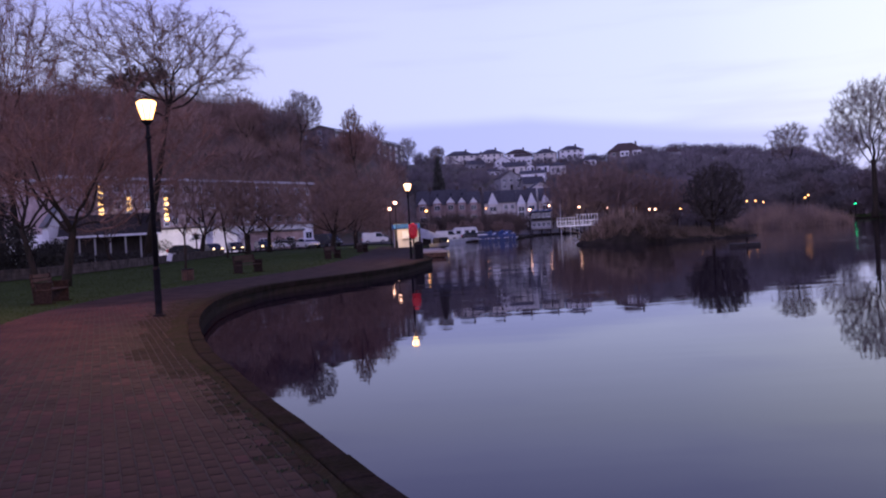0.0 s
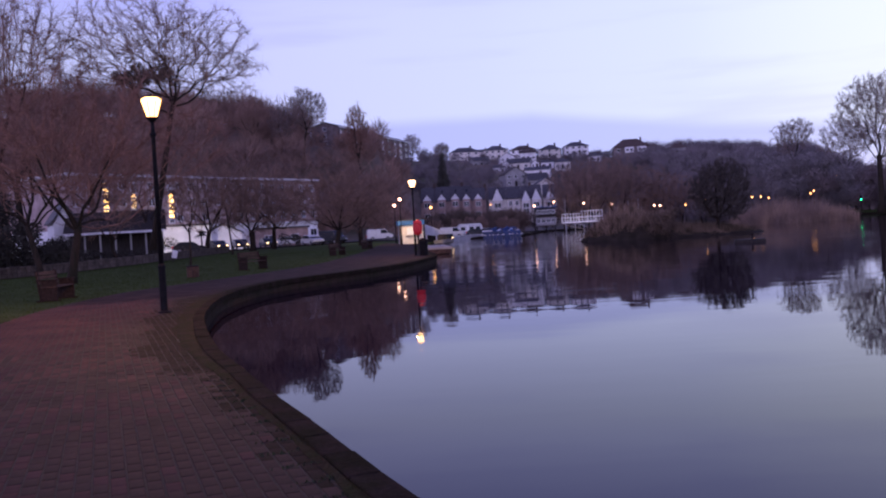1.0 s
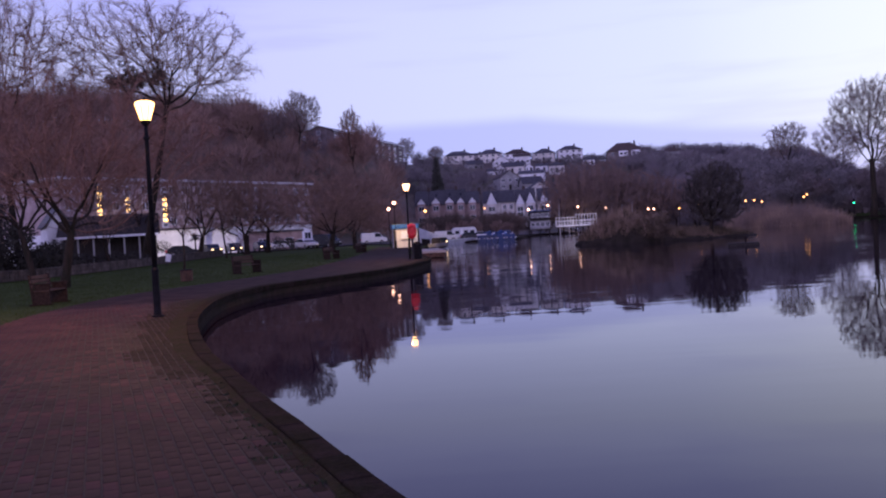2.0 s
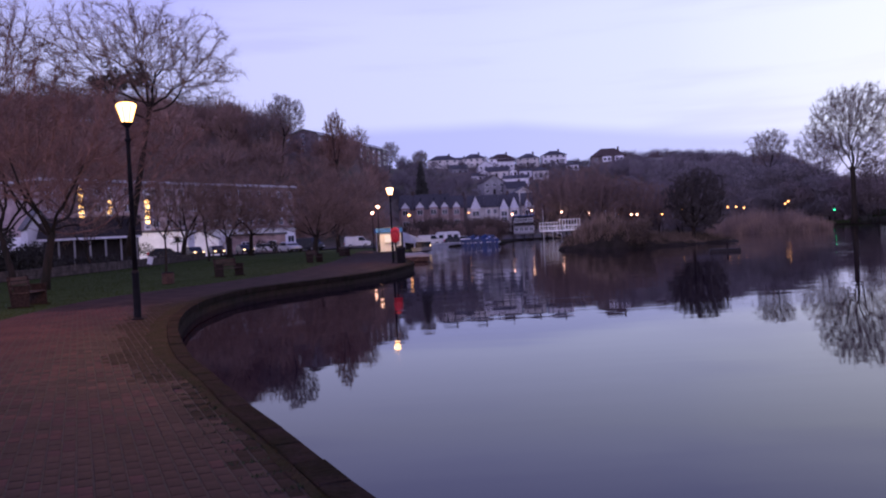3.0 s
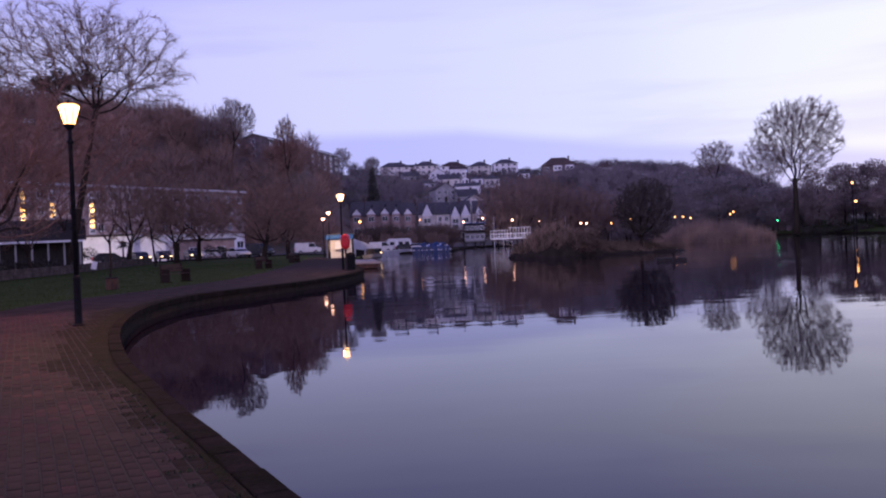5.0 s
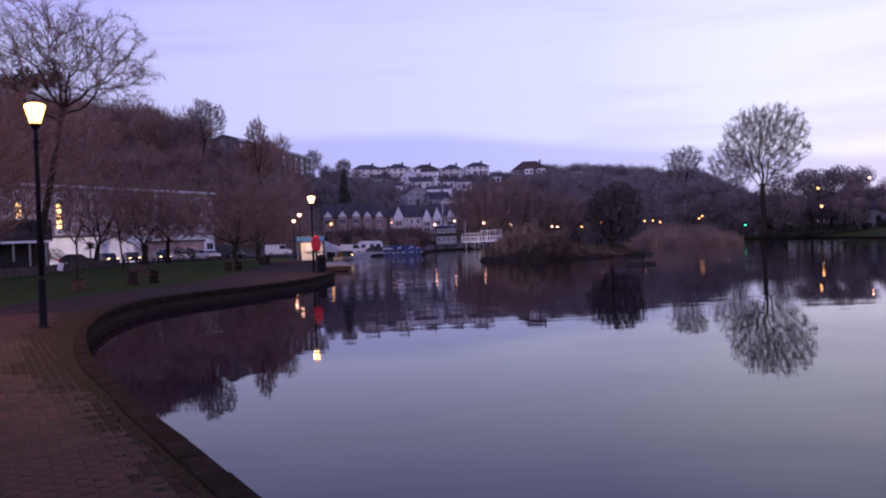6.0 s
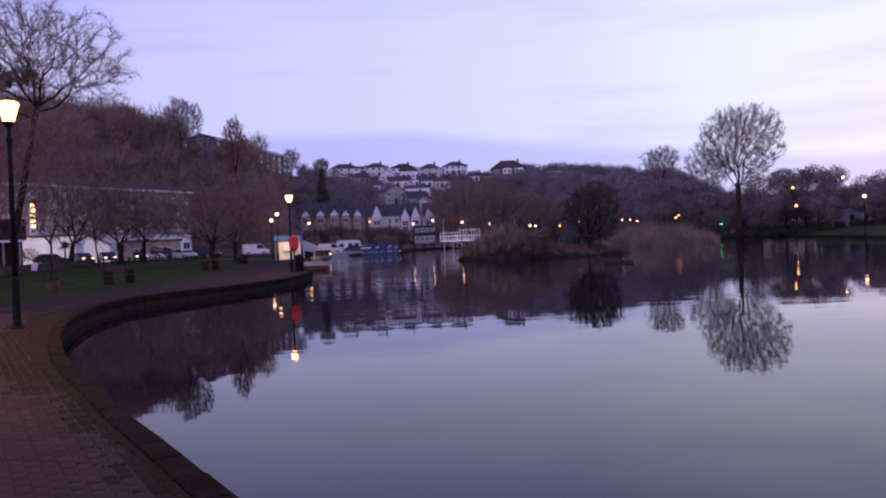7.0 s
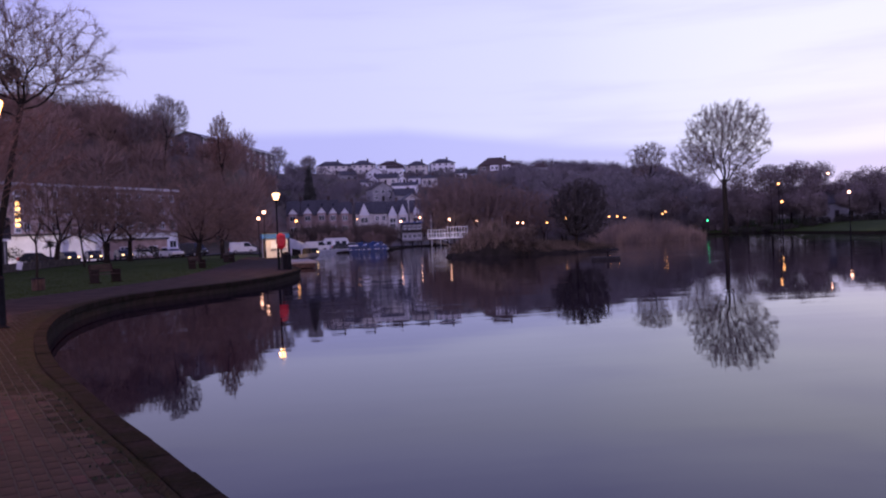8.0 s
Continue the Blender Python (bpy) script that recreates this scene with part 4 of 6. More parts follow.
def woods():
    rng = np.random.default_rng(7)
    near, nh = [], []
    for i in range(640):
        az, d = rng.uniform(-34, 0.5), rng.uniform(182, 300)
        if az > -2.6:
            continue
        if -8.6 < az < -1.8 and d > 262 + (az + 8) * 7:
            continue
        p = bearing(az, d)
        near.append((p.x, p.y))
        tall = 2.5 if az > -4.7 else 0.0
        nh.append(tall + (rng.uniform(5.2, 7.4) if -9.2 < az < -1.8 and d > 246 else (rng.uniform(5.5, 8) if -9.2 < az < -1.8 else 7.5 + 2.2 * math.sin(az * 1.9) + 1.4 * math.sin(az * 4.7 + d * 0.1) + rng.uniform(-2.5, 3))))
    for i in range(190):
        az = rng.uniform(-26, -8.9)
        p = bearing(az, rng.uniform(262, 304))
        near.append((p.x, p.y))
        nh.append(rng.uniform(6, 11))
    bare_woods("hillside_woods", "reddish-brown leafless woods covering the steep hillside", near, nh, 0.48, 150, 8, M_WOOD_FAR, 0.085)
    far, fh = [], []
    for i in range(900):
        az, d = rng.uniform(-3.5, 27), rng.uniform(300, 560)
        p = bearing(az, d)
        if (10.2 < az < 13.2 and 440 < d < 456) or any((p.x - q.x) ** 2 + (p.y - q.y) ** 2 < 10**2 for q in HILL_SPOTS) or (az < 9 and rng.uniform() < 0.25):
            continue
        far.append((p.x, p.y))
        fh.append((rng.uniform(3.0, 4.6) if d > 425 else rng.uniform(4, 7)) if az < 12 else rng.uniform(6, 9.5))
    bare_woods("far_woods", "dark bare trees and hedges between the hillside houses", far, fh, 0.5, 180, 9, M_WOOD_GREY, 0.075)
    belt, bh = [], []
    for i in range(260):
        az, d = rng.uniform(12, 36), rng.uniform(243, 300)
        p = bearing(az, d)
        belt.append((p.x, p.y))
        bh.append(rng.uniform(6, 11))
    bare_woods("lakeside_woods", "dark leafless trees along the far lakeside road", belt, bh, 0.5, 200, 10, M_WOOD_GREY, 0.06)
    row, rh = [], []
    for i in range(110):
        az, d = rng.uniform(-1.6, 7.6), rng.uniform(206, 234)
        if az > 4.9 and d < 229:
            continue
        p = bearing(az, d)
        row.append((p.x, p.y))
        rh.append(rng.uniform(5.0, 6.6))
    bare_woods("roadside_thicket", "dark brown leafless thicket before the terrace", row, rh, 0.5, 220, 11, M_THICKET, 0.06)


def ridge_evergreens():
    """Rounded pines and holm oaks along the far ridge."""
    rng = np.random.default_rng(17)
    cs, rs = [], []
    for i in range(150):
        az = rng.uniform(12.6, 22.5)
        p = on_land(az, rng.uniform(400, 520))
        r = rng.uniform(3.0, 5.0)
        cs.append((p.x, p.y, p.z + r * rng.uniform(0.6, 1.2)))
        rs.append(r)
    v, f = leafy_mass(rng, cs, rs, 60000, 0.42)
    tagged(new("ridge_trees", fast_mesh("ridge_trees", v, f, M_HAZED_HOLM)), "dark rounded evergreen trees crowding the far ridge", "trees", kind="stuff")


def hillside_hedge():
    """Overgrown gardens along the foot of the upper row of houses."""
    rng = np.random.default_rng(18)
    cs, rs = [], []
    for i in range(120):
        az, d = rng.uniform(-0.6, 9.6), rng.uniform(436, 447)
        p = bearing(az, d)
        r = rng.uniform(1.0, 2.4)
        cs.append((p.x, p.y, EYE + math.tan(radians(4.42 + 0.10 * math.sin(az * 3.1) + rng.uniform(-0.28, 0.05))) * d - r))
        rs.append(r)
        # down to the ground
        cs.append((p.x, p.y, cs[-1][2] - r))
        rs.append(r)
    # clumps in the gardens lower down, clear of the house fronts
    for i in range(420):
        az, d = rng.uniform(-1.2, 9.8), rng.uniform(322, 436)
        if any(abs(az - h[0]) < 0.15 + math.degrees(h[3] * 0.55 / h[1]) and d < h[1] + 8 and d > h[1] - 45 for h in HILL_HOUSES):
            continue
        p = on_land(az, d)
        r = rng.uniform(0.9, 2.3)
        for k in range(2):
            cs.append((p.x + rng.normal(0, 0.5), p.y, p.z + r * (0.5 + 0.9 * k)))
            rs.append(r * (1 - 0.25 * k))
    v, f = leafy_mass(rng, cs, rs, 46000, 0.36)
    tagged(new("garden_shrubs", fast_mesh("garden_shrubs", v, f, M_HAZED_HOLM)), "dark overgrown garden shrubs below the upper hillside houses", "shrubs", kind="stuff")


ridge_evergreens()


def reed_bed(name, label, at, half_x, half_y, h, n, mat, width, turn=0, dome=1.0, z0=WATER - 0.2, lean=0.10):
    """A stand of reeds on an oval patch, taller in the middle."""
    rng = np.random.default_rng(n)
    r, a = np.sqrt(rng.uniform(0, 1, n)), rng.uniform(0, 2 * math.pi, n)
    edge = 1 + 0.12 * np.sin(3 * a + 1) + 0.08 * np.sin(7 * a)
    q = np.stack([r * np.cos(a) * half_x * edge, r * np.sin(a) * half_y * edge], 1)
    c, s = math.cos(radians(turn)), math.sin(radians(turn))
    p = np.column_stack([at[0] + q[:, 0] * c - q[:, 1] * s, at[1] + q[:, 0] * s + q[:, 1] * c, np.full(n, z0)])
    lump = 1 + 0.20 * np.sin(q[:, 0] * 1.3 + 2) * np.sin(q[:, 1] * 1.1) + 0.14 * np.sin(q[:, 0] * 3.7 + q[:, 1] * 0.8) + 0.08 * np.sin(q[:, 0] * 8.3)
    hh = h * (1 - dome * 0.6 * r**2.2) * rng.uniform(0.6, 1.15, n) * lump
    v, f = upright_sticks(rng, p, hh, width, lean)
    return tagged(new(name, fast_mesh(name, v, f, mat)), label, "reeds", kind="stuff")


ISLE, ISLE_X, ISLE_Y = (21.2, 86.0), 8.7, 4.3


def isle_rim(a):
    return 1 + 0.07 * np.sin(3 * a + 0.6) + 0.05 * np.sin(5 * a + 2) + 0.03 * np.sin(11 * a)


def isle_height(x, y):
    """The matted mound: high under the sedge, low towards the far tip."""
    u, v = (x - ISLE[0]) / ISLE_X, (y - ISLE[1]) / ISLE_Y
    r = np.hypot(u, v) / isle_rim(np.arctan2(v, u))
    top = 0.72 + 1.75 * np.exp(-(((x - 17.2) / 3.1) ** 2))
    lump = 1 + 0.16 * np.sin(x * 2.3 + 1.1) * np.sin(y * 1.9) + 0.10 * np.sin(x * 5.1 + y * 2.2) + 0.07 * np.sin(x * 3.1 - y * 6.3)
    return WATER - 0.12 + top * lump * np.sqrt(np.clip(1 - np.clip(r, 0, 1) ** 3.0, 0, 1))


def island():
    nx, ny = 150, 60
    x, y = np.meshgrid(np.linspace(ISLE[0] - 10, ISLE[0] + 10, nx), np.linspace(ISLE[1] - 5.2, ISLE[1] + 5.2, ny), indexing="ij")
    z = isle_height(x, y)
    i, j = np.meshgrid(np.arange(nx - 1), np.arange(ny - 1), indexing="ij")
    k = (i * ny + j).ravel()
    me = fast_mesh("island", np.column_stack([x.ravel(), y.ravel(), z.ravel()]), np.stack([k, k + ny, k + ny + 1, k + 1], 1), M_SHADED_MUD)
    structure("island", me, "low lumpy island of mud and matted sedge")


island()


def island_growth(name, label, n, h, lean, mat, seed, tall=0.0, grow=lambda x: 1.0):
    """Leaning blades all over the mound."""
    rng = np.random.default_rng(seed)
    # blades stop short of the rim, leaving a dark band as overhang shade
    a, r = rng.uniform(0, 2 * math.pi, n), np.sqrt(rng.uniform(0, 0.90, n))
    x, y = ISLE[0] + np.cos(a) * r * isle_rim(a) * ISLE_X, ISLE[1] + np.sin(a) * r * isle_rim(a) * ISLE_Y
    z = isle_height(x, y)
    ok = (z > WATER + 0.12) & (rng.uniform(0, 1, n) < grow(x))
    x, y, z = x[ok], y[ok], z[ok]
    hh = h * rng.uniform(0.5, 1.3, len(x)) * (1 + 0.3 * np.sin(x * 3.7) * np.sin(y * 2.9 + 1)) * np.clip((z - WATER) / 0.6, 0.35, 1)
    v, f = upright_sticks(rng, np.column_stack([x, y, z - 0.05]), hh, 0.026, lean)
    tagged(new(name, fast_mesh(name, v, f, mat)), label, "sedge", kind="stuff")


island_growth("island_sedge", "matted brown sedge covering the island", 20000, 0.62, 0.5, M_SEDGE, 31)
island_growth("island_reeds", "tall brown reeds on the island's mound", 5200, 1.1, 0.22, M_REED, 33, grow=lambda x: np.exp(-(((x - 16.6) / 2.6) ** 2)))
evergreen(bearing(13.6, 84.0, WATER + 0.35), "dark green rounded bush among the island sedge", 2.2, 1.5, 61, 2600, 0.1, name="island_bush", trunk=0.06, mat=M_BUSH, low=0.03)
reed_bed("island_plumes", "pale feathery reed plumes standing above the sedge", (16.4, 85.5), 2.6, 1.8, 3.4, 130, M_REED, 0.045)
reed_bed("reed_bed", "wide bed of dry tan reeds growing from the lake", (52.5, 137), 8.6, 6, 3.6, 13000, M_REED, 0.035, turn=-18, dome=0.95, lean=0.26)


# ---------- houses ----------
WINDOW_MESHES = {}


def window_meshes(w, h):
    key = (round(w, 2), round(h, 2))
    if key not in WINDOW_MESHES:
        t = 0.09
        g = Geo()
        for x0, z0, x1, z1 in ((-w / 2, 0, w / 2, t), (-w / 2, h - t, w / 2, h), (-w / 2, t, -w / 2 + t, h - t), (w / 2 - t, t, w / 2, h - t), (-t / 2, t, t / 2, h - t)):
            g.box(x0, -0.07, z0, x1, 0.05, z1)
        p = Geo().box(-w / 2 + t, -0.02, t, -t / 2, 0.03, h - t).box(t / 2, -0.02, t, w / 2 - t, 0.03, h - t)
        WINDOW_MESHES[key] = (g.mesh("window_frame", M_FRAME), p.mesh("pane", M_PANE), p.mesh("pane", M_LIT))
    return WINDOW_MESHES[key]


def window(parent, x, y, z, w, h, turn=0, lit=False):
    f, dark, warm = window_meshes(w, h)
    wob = part("window", f, None, parent)
    wob.matrix_basis = pose(x, y, z, 0, 0, turn)
    part("pane", warm if lit else dark, None, wob)


def gable_roof(g, w, d, z, rise, over=0.3, along="x"):
    """A pitched roof with thickness; the ridge runs along x or y."""
    if along == "x":
        prof = [(-d / 2 - over, z - 0.12), (0, z + rise), (d / 2 + over, z - 0.12), (d / 2 + over, z + 0.06), (0, z + rise + 0.2), (-d / 2 - over, z + 0.06)]
        g.prism(prof, -w / 2 - over, w / 2 + over, pose(0, 0, 0, 0, 0, 90))
    else:
        prof = [(-w / 2 - over, z - 0.12), (0, z + rise), (w / 2 + over, z - 0.12), (w / 2 + over, z + 0.06), (0, z + rise + 0.2), (-w / 2 - over, z + 0.06)]
        g.prism(prof, -d / 2 - over, d / 2 + over)


def hip_roof(g, w, d, z, rise, over=0.35):
    a, b, k = w / 2 + over, d / 2 + over, max(0.3, w / 2 - d / 2)
    g.add([(-a, -b, z), (a, -b, z), (a, b, z), (-a, b, z), (-k, 0, z + rise), (k, 0, z + rise), (-a, -b, z - 0.15), (a, -b, z - 0.15), (a, b, z - 0.15), (-a, b, z - 0.15)],
          [(0, 1, 5, 4), (1, 2, 5), (2, 3, 4, 5), (3, 0, 4), (6, 7, 1, 0), (7, 8, 2, 1), (8, 9, 3, 2), (9, 6, 0, 3), (9, 8, 7, 6)])


def chimney(parent, x, y, z0, z1):
    g = Geo().box(x - 0.45, y - 0.3, z0, x + 0.45, y + 0.3, z1).box(x - 0.52, y - 0.37, z1, x + 0.52, y + 0.37, z1 + 0.14)
    g.lathe([(0.12, z1 + 0.14), (0.1, z1 + 0.5)], 8, Matrix.Translation((x - 0.2, y, 0))).lathe([(0.12, z1 + 0.14), (0.1, z1 + 0.5)], 8, Matrix.Translation((x + 0.2, y, 0)))
    part("chimney", g, M_TILE, parent)


def house(at, turn, w, d, h, rise, wall, roof, kind, label, floors=2, cols=3, lit=(), sink=1.5):
    t = thing("house", pose(*at, 0, 0, turn), label, "house")
    g = Geo()
    if kind == "front":
        g.prism([(-w / 2, -sink), (w / 2, -sink), (w / 2, h), (0, h + rise - 0.06), (-w / 2, h)], -d / 2, d / 2)
    elif kind == "side":
        g.prism([(-d / 2, -sink), (d / 2, -sink), (d / 2, h), (0, h + rise - 0.06), (-d / 2, h)], -w / 2, w / 2, pose(0, 0, 0, 0, 0, 90))
    else:
        g.box(-w / 2, -d / 2, -sink, w / 2, d / 2, h)
    part("wall", g, wall, t)
    r = Geo()
    if kind == "hip":
        hip_roof(r, w, d, h, rise)
    elif kind == "flat":
        r.box(-w / 2 - 0.3, -d / 2 - 0.3, h, w / 2 + 0.3, d / 2 + 0.3, h + 0.3)
    else:
        gable_roof(r, w, d, h, rise, along="y" if kind == "front" else "x")
    part("roof", r, roof, t)
    fh = h / floors
    n = 0
    for f in range(floors):
        for c in range(cols):
            x = -w / 2 + w * (c + 0.5) / cols
            if f == 0 and c == cols // 2 and cols > 1 and kind != "flat":
                dg = Geo().box(x - 0.5, -d / 2 - 0.05, 0.05, x + 0.5, -d / 2 + 0.05, 2.1)
                part("door", dg, M_DARK, t)
                continue
            window(t, x, -d / 2, f * fh + 0.8, min(1.35, w / cols * 0.5), min(1.2, fh * 0.5), 0, n in lit)
            n += 1
    if kind in ("hip", "side"):
        chimney(t, w * 0.22, 0.2, h + rise * 0.4, h + rise + 0.5)
    return t


def facing(p, extra=0.0):
    """The turn at which a front looks back over the lake."""
    return -math.degrees(math.atan2(p.x, p.y)) + extra


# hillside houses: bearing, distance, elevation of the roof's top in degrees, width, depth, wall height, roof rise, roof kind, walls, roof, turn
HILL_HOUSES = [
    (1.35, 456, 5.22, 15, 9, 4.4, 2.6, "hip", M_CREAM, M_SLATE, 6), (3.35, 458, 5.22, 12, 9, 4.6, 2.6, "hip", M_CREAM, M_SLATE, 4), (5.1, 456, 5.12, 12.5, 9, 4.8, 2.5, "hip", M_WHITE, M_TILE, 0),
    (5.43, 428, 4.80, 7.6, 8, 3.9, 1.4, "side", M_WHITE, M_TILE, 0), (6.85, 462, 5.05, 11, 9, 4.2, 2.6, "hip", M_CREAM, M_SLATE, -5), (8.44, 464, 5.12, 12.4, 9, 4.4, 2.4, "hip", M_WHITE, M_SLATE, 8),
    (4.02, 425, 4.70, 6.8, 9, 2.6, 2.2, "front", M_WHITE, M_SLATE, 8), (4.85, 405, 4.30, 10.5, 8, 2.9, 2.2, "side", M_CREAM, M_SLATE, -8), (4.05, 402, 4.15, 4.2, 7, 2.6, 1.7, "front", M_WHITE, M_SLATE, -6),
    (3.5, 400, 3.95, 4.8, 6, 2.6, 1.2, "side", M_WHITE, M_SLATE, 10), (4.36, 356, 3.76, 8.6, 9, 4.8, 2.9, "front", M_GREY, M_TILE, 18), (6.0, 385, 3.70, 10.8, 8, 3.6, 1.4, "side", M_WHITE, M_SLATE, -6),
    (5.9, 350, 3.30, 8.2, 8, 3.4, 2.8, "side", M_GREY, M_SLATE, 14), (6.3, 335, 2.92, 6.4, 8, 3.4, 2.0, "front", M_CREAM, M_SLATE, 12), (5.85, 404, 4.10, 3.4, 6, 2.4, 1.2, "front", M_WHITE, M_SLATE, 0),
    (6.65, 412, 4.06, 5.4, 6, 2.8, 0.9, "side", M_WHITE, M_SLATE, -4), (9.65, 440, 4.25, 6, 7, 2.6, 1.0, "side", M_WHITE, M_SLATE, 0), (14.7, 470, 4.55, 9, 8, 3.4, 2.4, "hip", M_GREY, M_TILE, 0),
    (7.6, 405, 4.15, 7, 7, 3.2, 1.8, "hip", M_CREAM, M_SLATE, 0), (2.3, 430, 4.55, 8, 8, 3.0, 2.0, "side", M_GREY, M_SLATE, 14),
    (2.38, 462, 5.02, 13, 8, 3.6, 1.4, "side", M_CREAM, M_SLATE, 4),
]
HILL_SPOTS = [bearing(a, d) for a, d, *_ in HILL_HOUSES] + [bearing(11.87, 455)]
WALL_WORDS = {"white_render": "white-rendered", "cream_render": "cream-rendered", "grey_pebbledash": "grey pebbledashed"}
ROOF_WORDS = {"hip": "hipped", "side": "pitched", "front": "steep gabled"}
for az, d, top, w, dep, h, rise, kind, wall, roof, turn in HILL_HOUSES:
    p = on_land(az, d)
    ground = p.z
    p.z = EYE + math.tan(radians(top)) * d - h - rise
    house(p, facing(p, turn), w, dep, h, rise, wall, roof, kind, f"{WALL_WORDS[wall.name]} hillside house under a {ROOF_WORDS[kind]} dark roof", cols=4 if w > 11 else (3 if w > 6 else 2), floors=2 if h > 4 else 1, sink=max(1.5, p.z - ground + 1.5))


def big_house():
    """A wide house on the ridge: a great hipped roof and two white bays."""
    p = on_land(11.87, 455)
    ground = p.z
    p.z = EYE + math.tan(radians(5.05)) * 455 - 7.6
    t = thing("house", pose(*p, 0, 0, facing(p, 4)), "wide brown house with white bays under a great dark hipped roof", "house")
    part("wall", Geo().box(-8.4, -5, ground - p.z - 1.5, 8.4, 5, 3.4), M_BROWN, t)
    r = Geo()
    hip_roof(r, 16.8, 10, 3.4, 4.2, 0.6)
    part("roof", r, M_TILE, t)
    chimney(t, 5.2, 0.5, 5.6, 8.0)
    for x in (-0.8, 5.2):
        part("bay", Geo().box(x - 2.1, -6.0, 0.5, x + 2.1, -4.9, 3.2), M_WHITE, t, "white bay")
        for k in (-1.0, 1.0):
            window(t, x + k, -6.02, 1.2, 1.4, 1.3)
    window(t, -6.0, -5.02, 1.1, 1.6, 1.4)


big_house()


def terrace():
    """Gabled villas in a row along the lakeside road: brick with small white gables, then pale rendered ones with taller gables."""
    # place along the row, width, walls, eaves, ridge, foot of the gable, its height and width
    rows = [(-5.9, 4.3, M_PINK, 6.0, 10.9, 6.5, 1.75, 2.6), (-1.3, 4.5, M_PINK, 6.0, 10.9, 6.5, 1.75, 2.6), (3.0, 4.1, M_PINK, 6.0, 10.9, 6.5, 1.7, 2.6), (6.5, 3.0, M_PINK, 6.0, 10.8, 6.3, 1.6, 2.4),
            (10.2, 4.4, M_PINK, 5.9, 9.9, 6.1, 1.7, 2.4), (16.2, 5.4, M_CREAM, 5.7, 9.6, 5.2, 3.8, 3.2), (21.2, 4.4, M_CREAM, 5.6, 9.6, 0, 0, 0), (25.0, 3.0, M_CREAM, 5.4, 9.5, 4.7, 3.2, 2.7), (28.2, 3.4, M_CREAM, 5.4, 9.8, 4.9, 3.4, 2.7), (32.4, 4.0, M_CREAM, 5.4, 9.6, 4.7, 3.3, 2.6)]
    for x, w, wall, h, ridge, foot, gh, bw in rows:
        p = Vector((x, 281.0 - 0.12 * x, 4.6))
        colour = "pale-rendered" if wall is M_CREAM else "red-brick"
        t = thing("terrace_house", pose(*p, 0, 0, -4), f"{colour} gabled terrace house with a white gable and slate roof", "house", "terrace by the lakeside road")
        part("wall", Geo().prism([(0, -5), (9, -5), (9, h), (4.5, ridge - 0.1), (0, h)], -w / 2, w / 2, pose(0, 0, 0, 0, 0, 90)), wall, t)
        r = Geo()
        r.prism([(-0.3, h - 0.1), (4.5, ridge - 0.15), (9.3, h - 0.1), (9.3, h + 0.1), (4.5, ridge), (-0.3, h + 0.1)], -w / 2 - 0.02, w / 2 + 0.02, pose(0, 0, 0, 0, 0, 90))
        part("roof", r, M_SLATE, t)
        if gh:
            part("bay", Geo().box(-bw / 2, -1.1, -5, bw / 2, 0.02, foot), wall, t)
            part("gable", Geo().prism([(-bw / 2 - 0.1, foot), (bw / 2 + 0.1, foot), (0, foot + gh)], -1.16, 2.6), M_FRAME, t, "white bargeboarded gable")
            g = Geo().prism([(-bw / 2 - 0.35, foot - 0.15), (0, foot + gh + 0.1), (bw / 2 + 0.35, foot - 0.15), (bw / 2 + 0.35, foot + 0.08), (0, foot + gh + 0.34), (-bw / 2 - 0.35, foot + 0.08)], -1.1, 2.9)
            part("gable_roof", g, M_SLATE, t)
            for z in (0.7, foot - 2.3):
                window(t, 0, -1.12, z, bw * 0.7, 1.6)
        else:
            for z in (0.8, 3.4):
                for xx in (-1.0, 1.0):
                    window(t, xx, -0.02, z, 1.1, 1.5)
        if x in (-5.9, 3.0, 10.2, 25.0):
            chimney(t, w / 2, 4.5, ridge - 1.2, ridge + 0.8)
        if x in (-1.3, 3.0, 6.5):
            slope = math.degrees(math.atan2(ridge - h, 4.5))
            g = Geo().box(-0.3, -0.6, 0.1, 0.3, 0.6, 0.18, Matrix.Translation((0, 2.9, h + 2.9 * (ridge - h) / 4.5)) @ pose(0, 0, 0, slope, 0, 0))
            part("skylight", g, M_PANE, t)


terrace()


def flats(at, turn, w, d, h, rise, label):
    """A plain three-storey block of flats under a low pitched roof."""
    t = thing("flats", pose(*at, 0, 0, turn), label, "apartment building")
    g = Geo().prism([(-d / 2, -7), (d / 2, -7), (d / 2, h), (0, h + rise - 0.05), (-d / 2, h)], -w / 2, w / 2, pose(0, 0, 0, 0, 0, 90))
    part("wall", g, M_BROWN, t)
    r = Geo()
    gable_roof(r, w, d, h, rise, 0.5)
    part("roof", r, M_SLATE, t)
    part("fascia", Geo().box(-w / 2 - 0.5, -d / 2 - 0.62, h - 0.3, w / 2 + 0.5, -d / 2 - 0.52, h + 0.02), M_FRAME, t)
    n = int(w / 4.4)
    for f in range(3):
        for c in range(n):
            window(t, -w / 2 + w * (c + 0.5) / n, -d / 2, f * h / 3 + 0.9, 2.0, 1.3)
            # white panels below most windows stand in for sky mirrored in the glass
            if c % 3 != 1:
                x = -w / 2 + w * (c + 0.5) / n
                part("panel", Geo().box(x - 1.0, -d / 2 - 0.06, f * h / 3 + 0.1, x + 1.0, -d / 2 + 0.02, f * h / 3 + 0.86), M_FRAME, t, "white panel standing in for sky reflected in the window")
        window(t, -w / 2, 0, f * h / 3 + 0.9, 1.2, 1.4, -90)


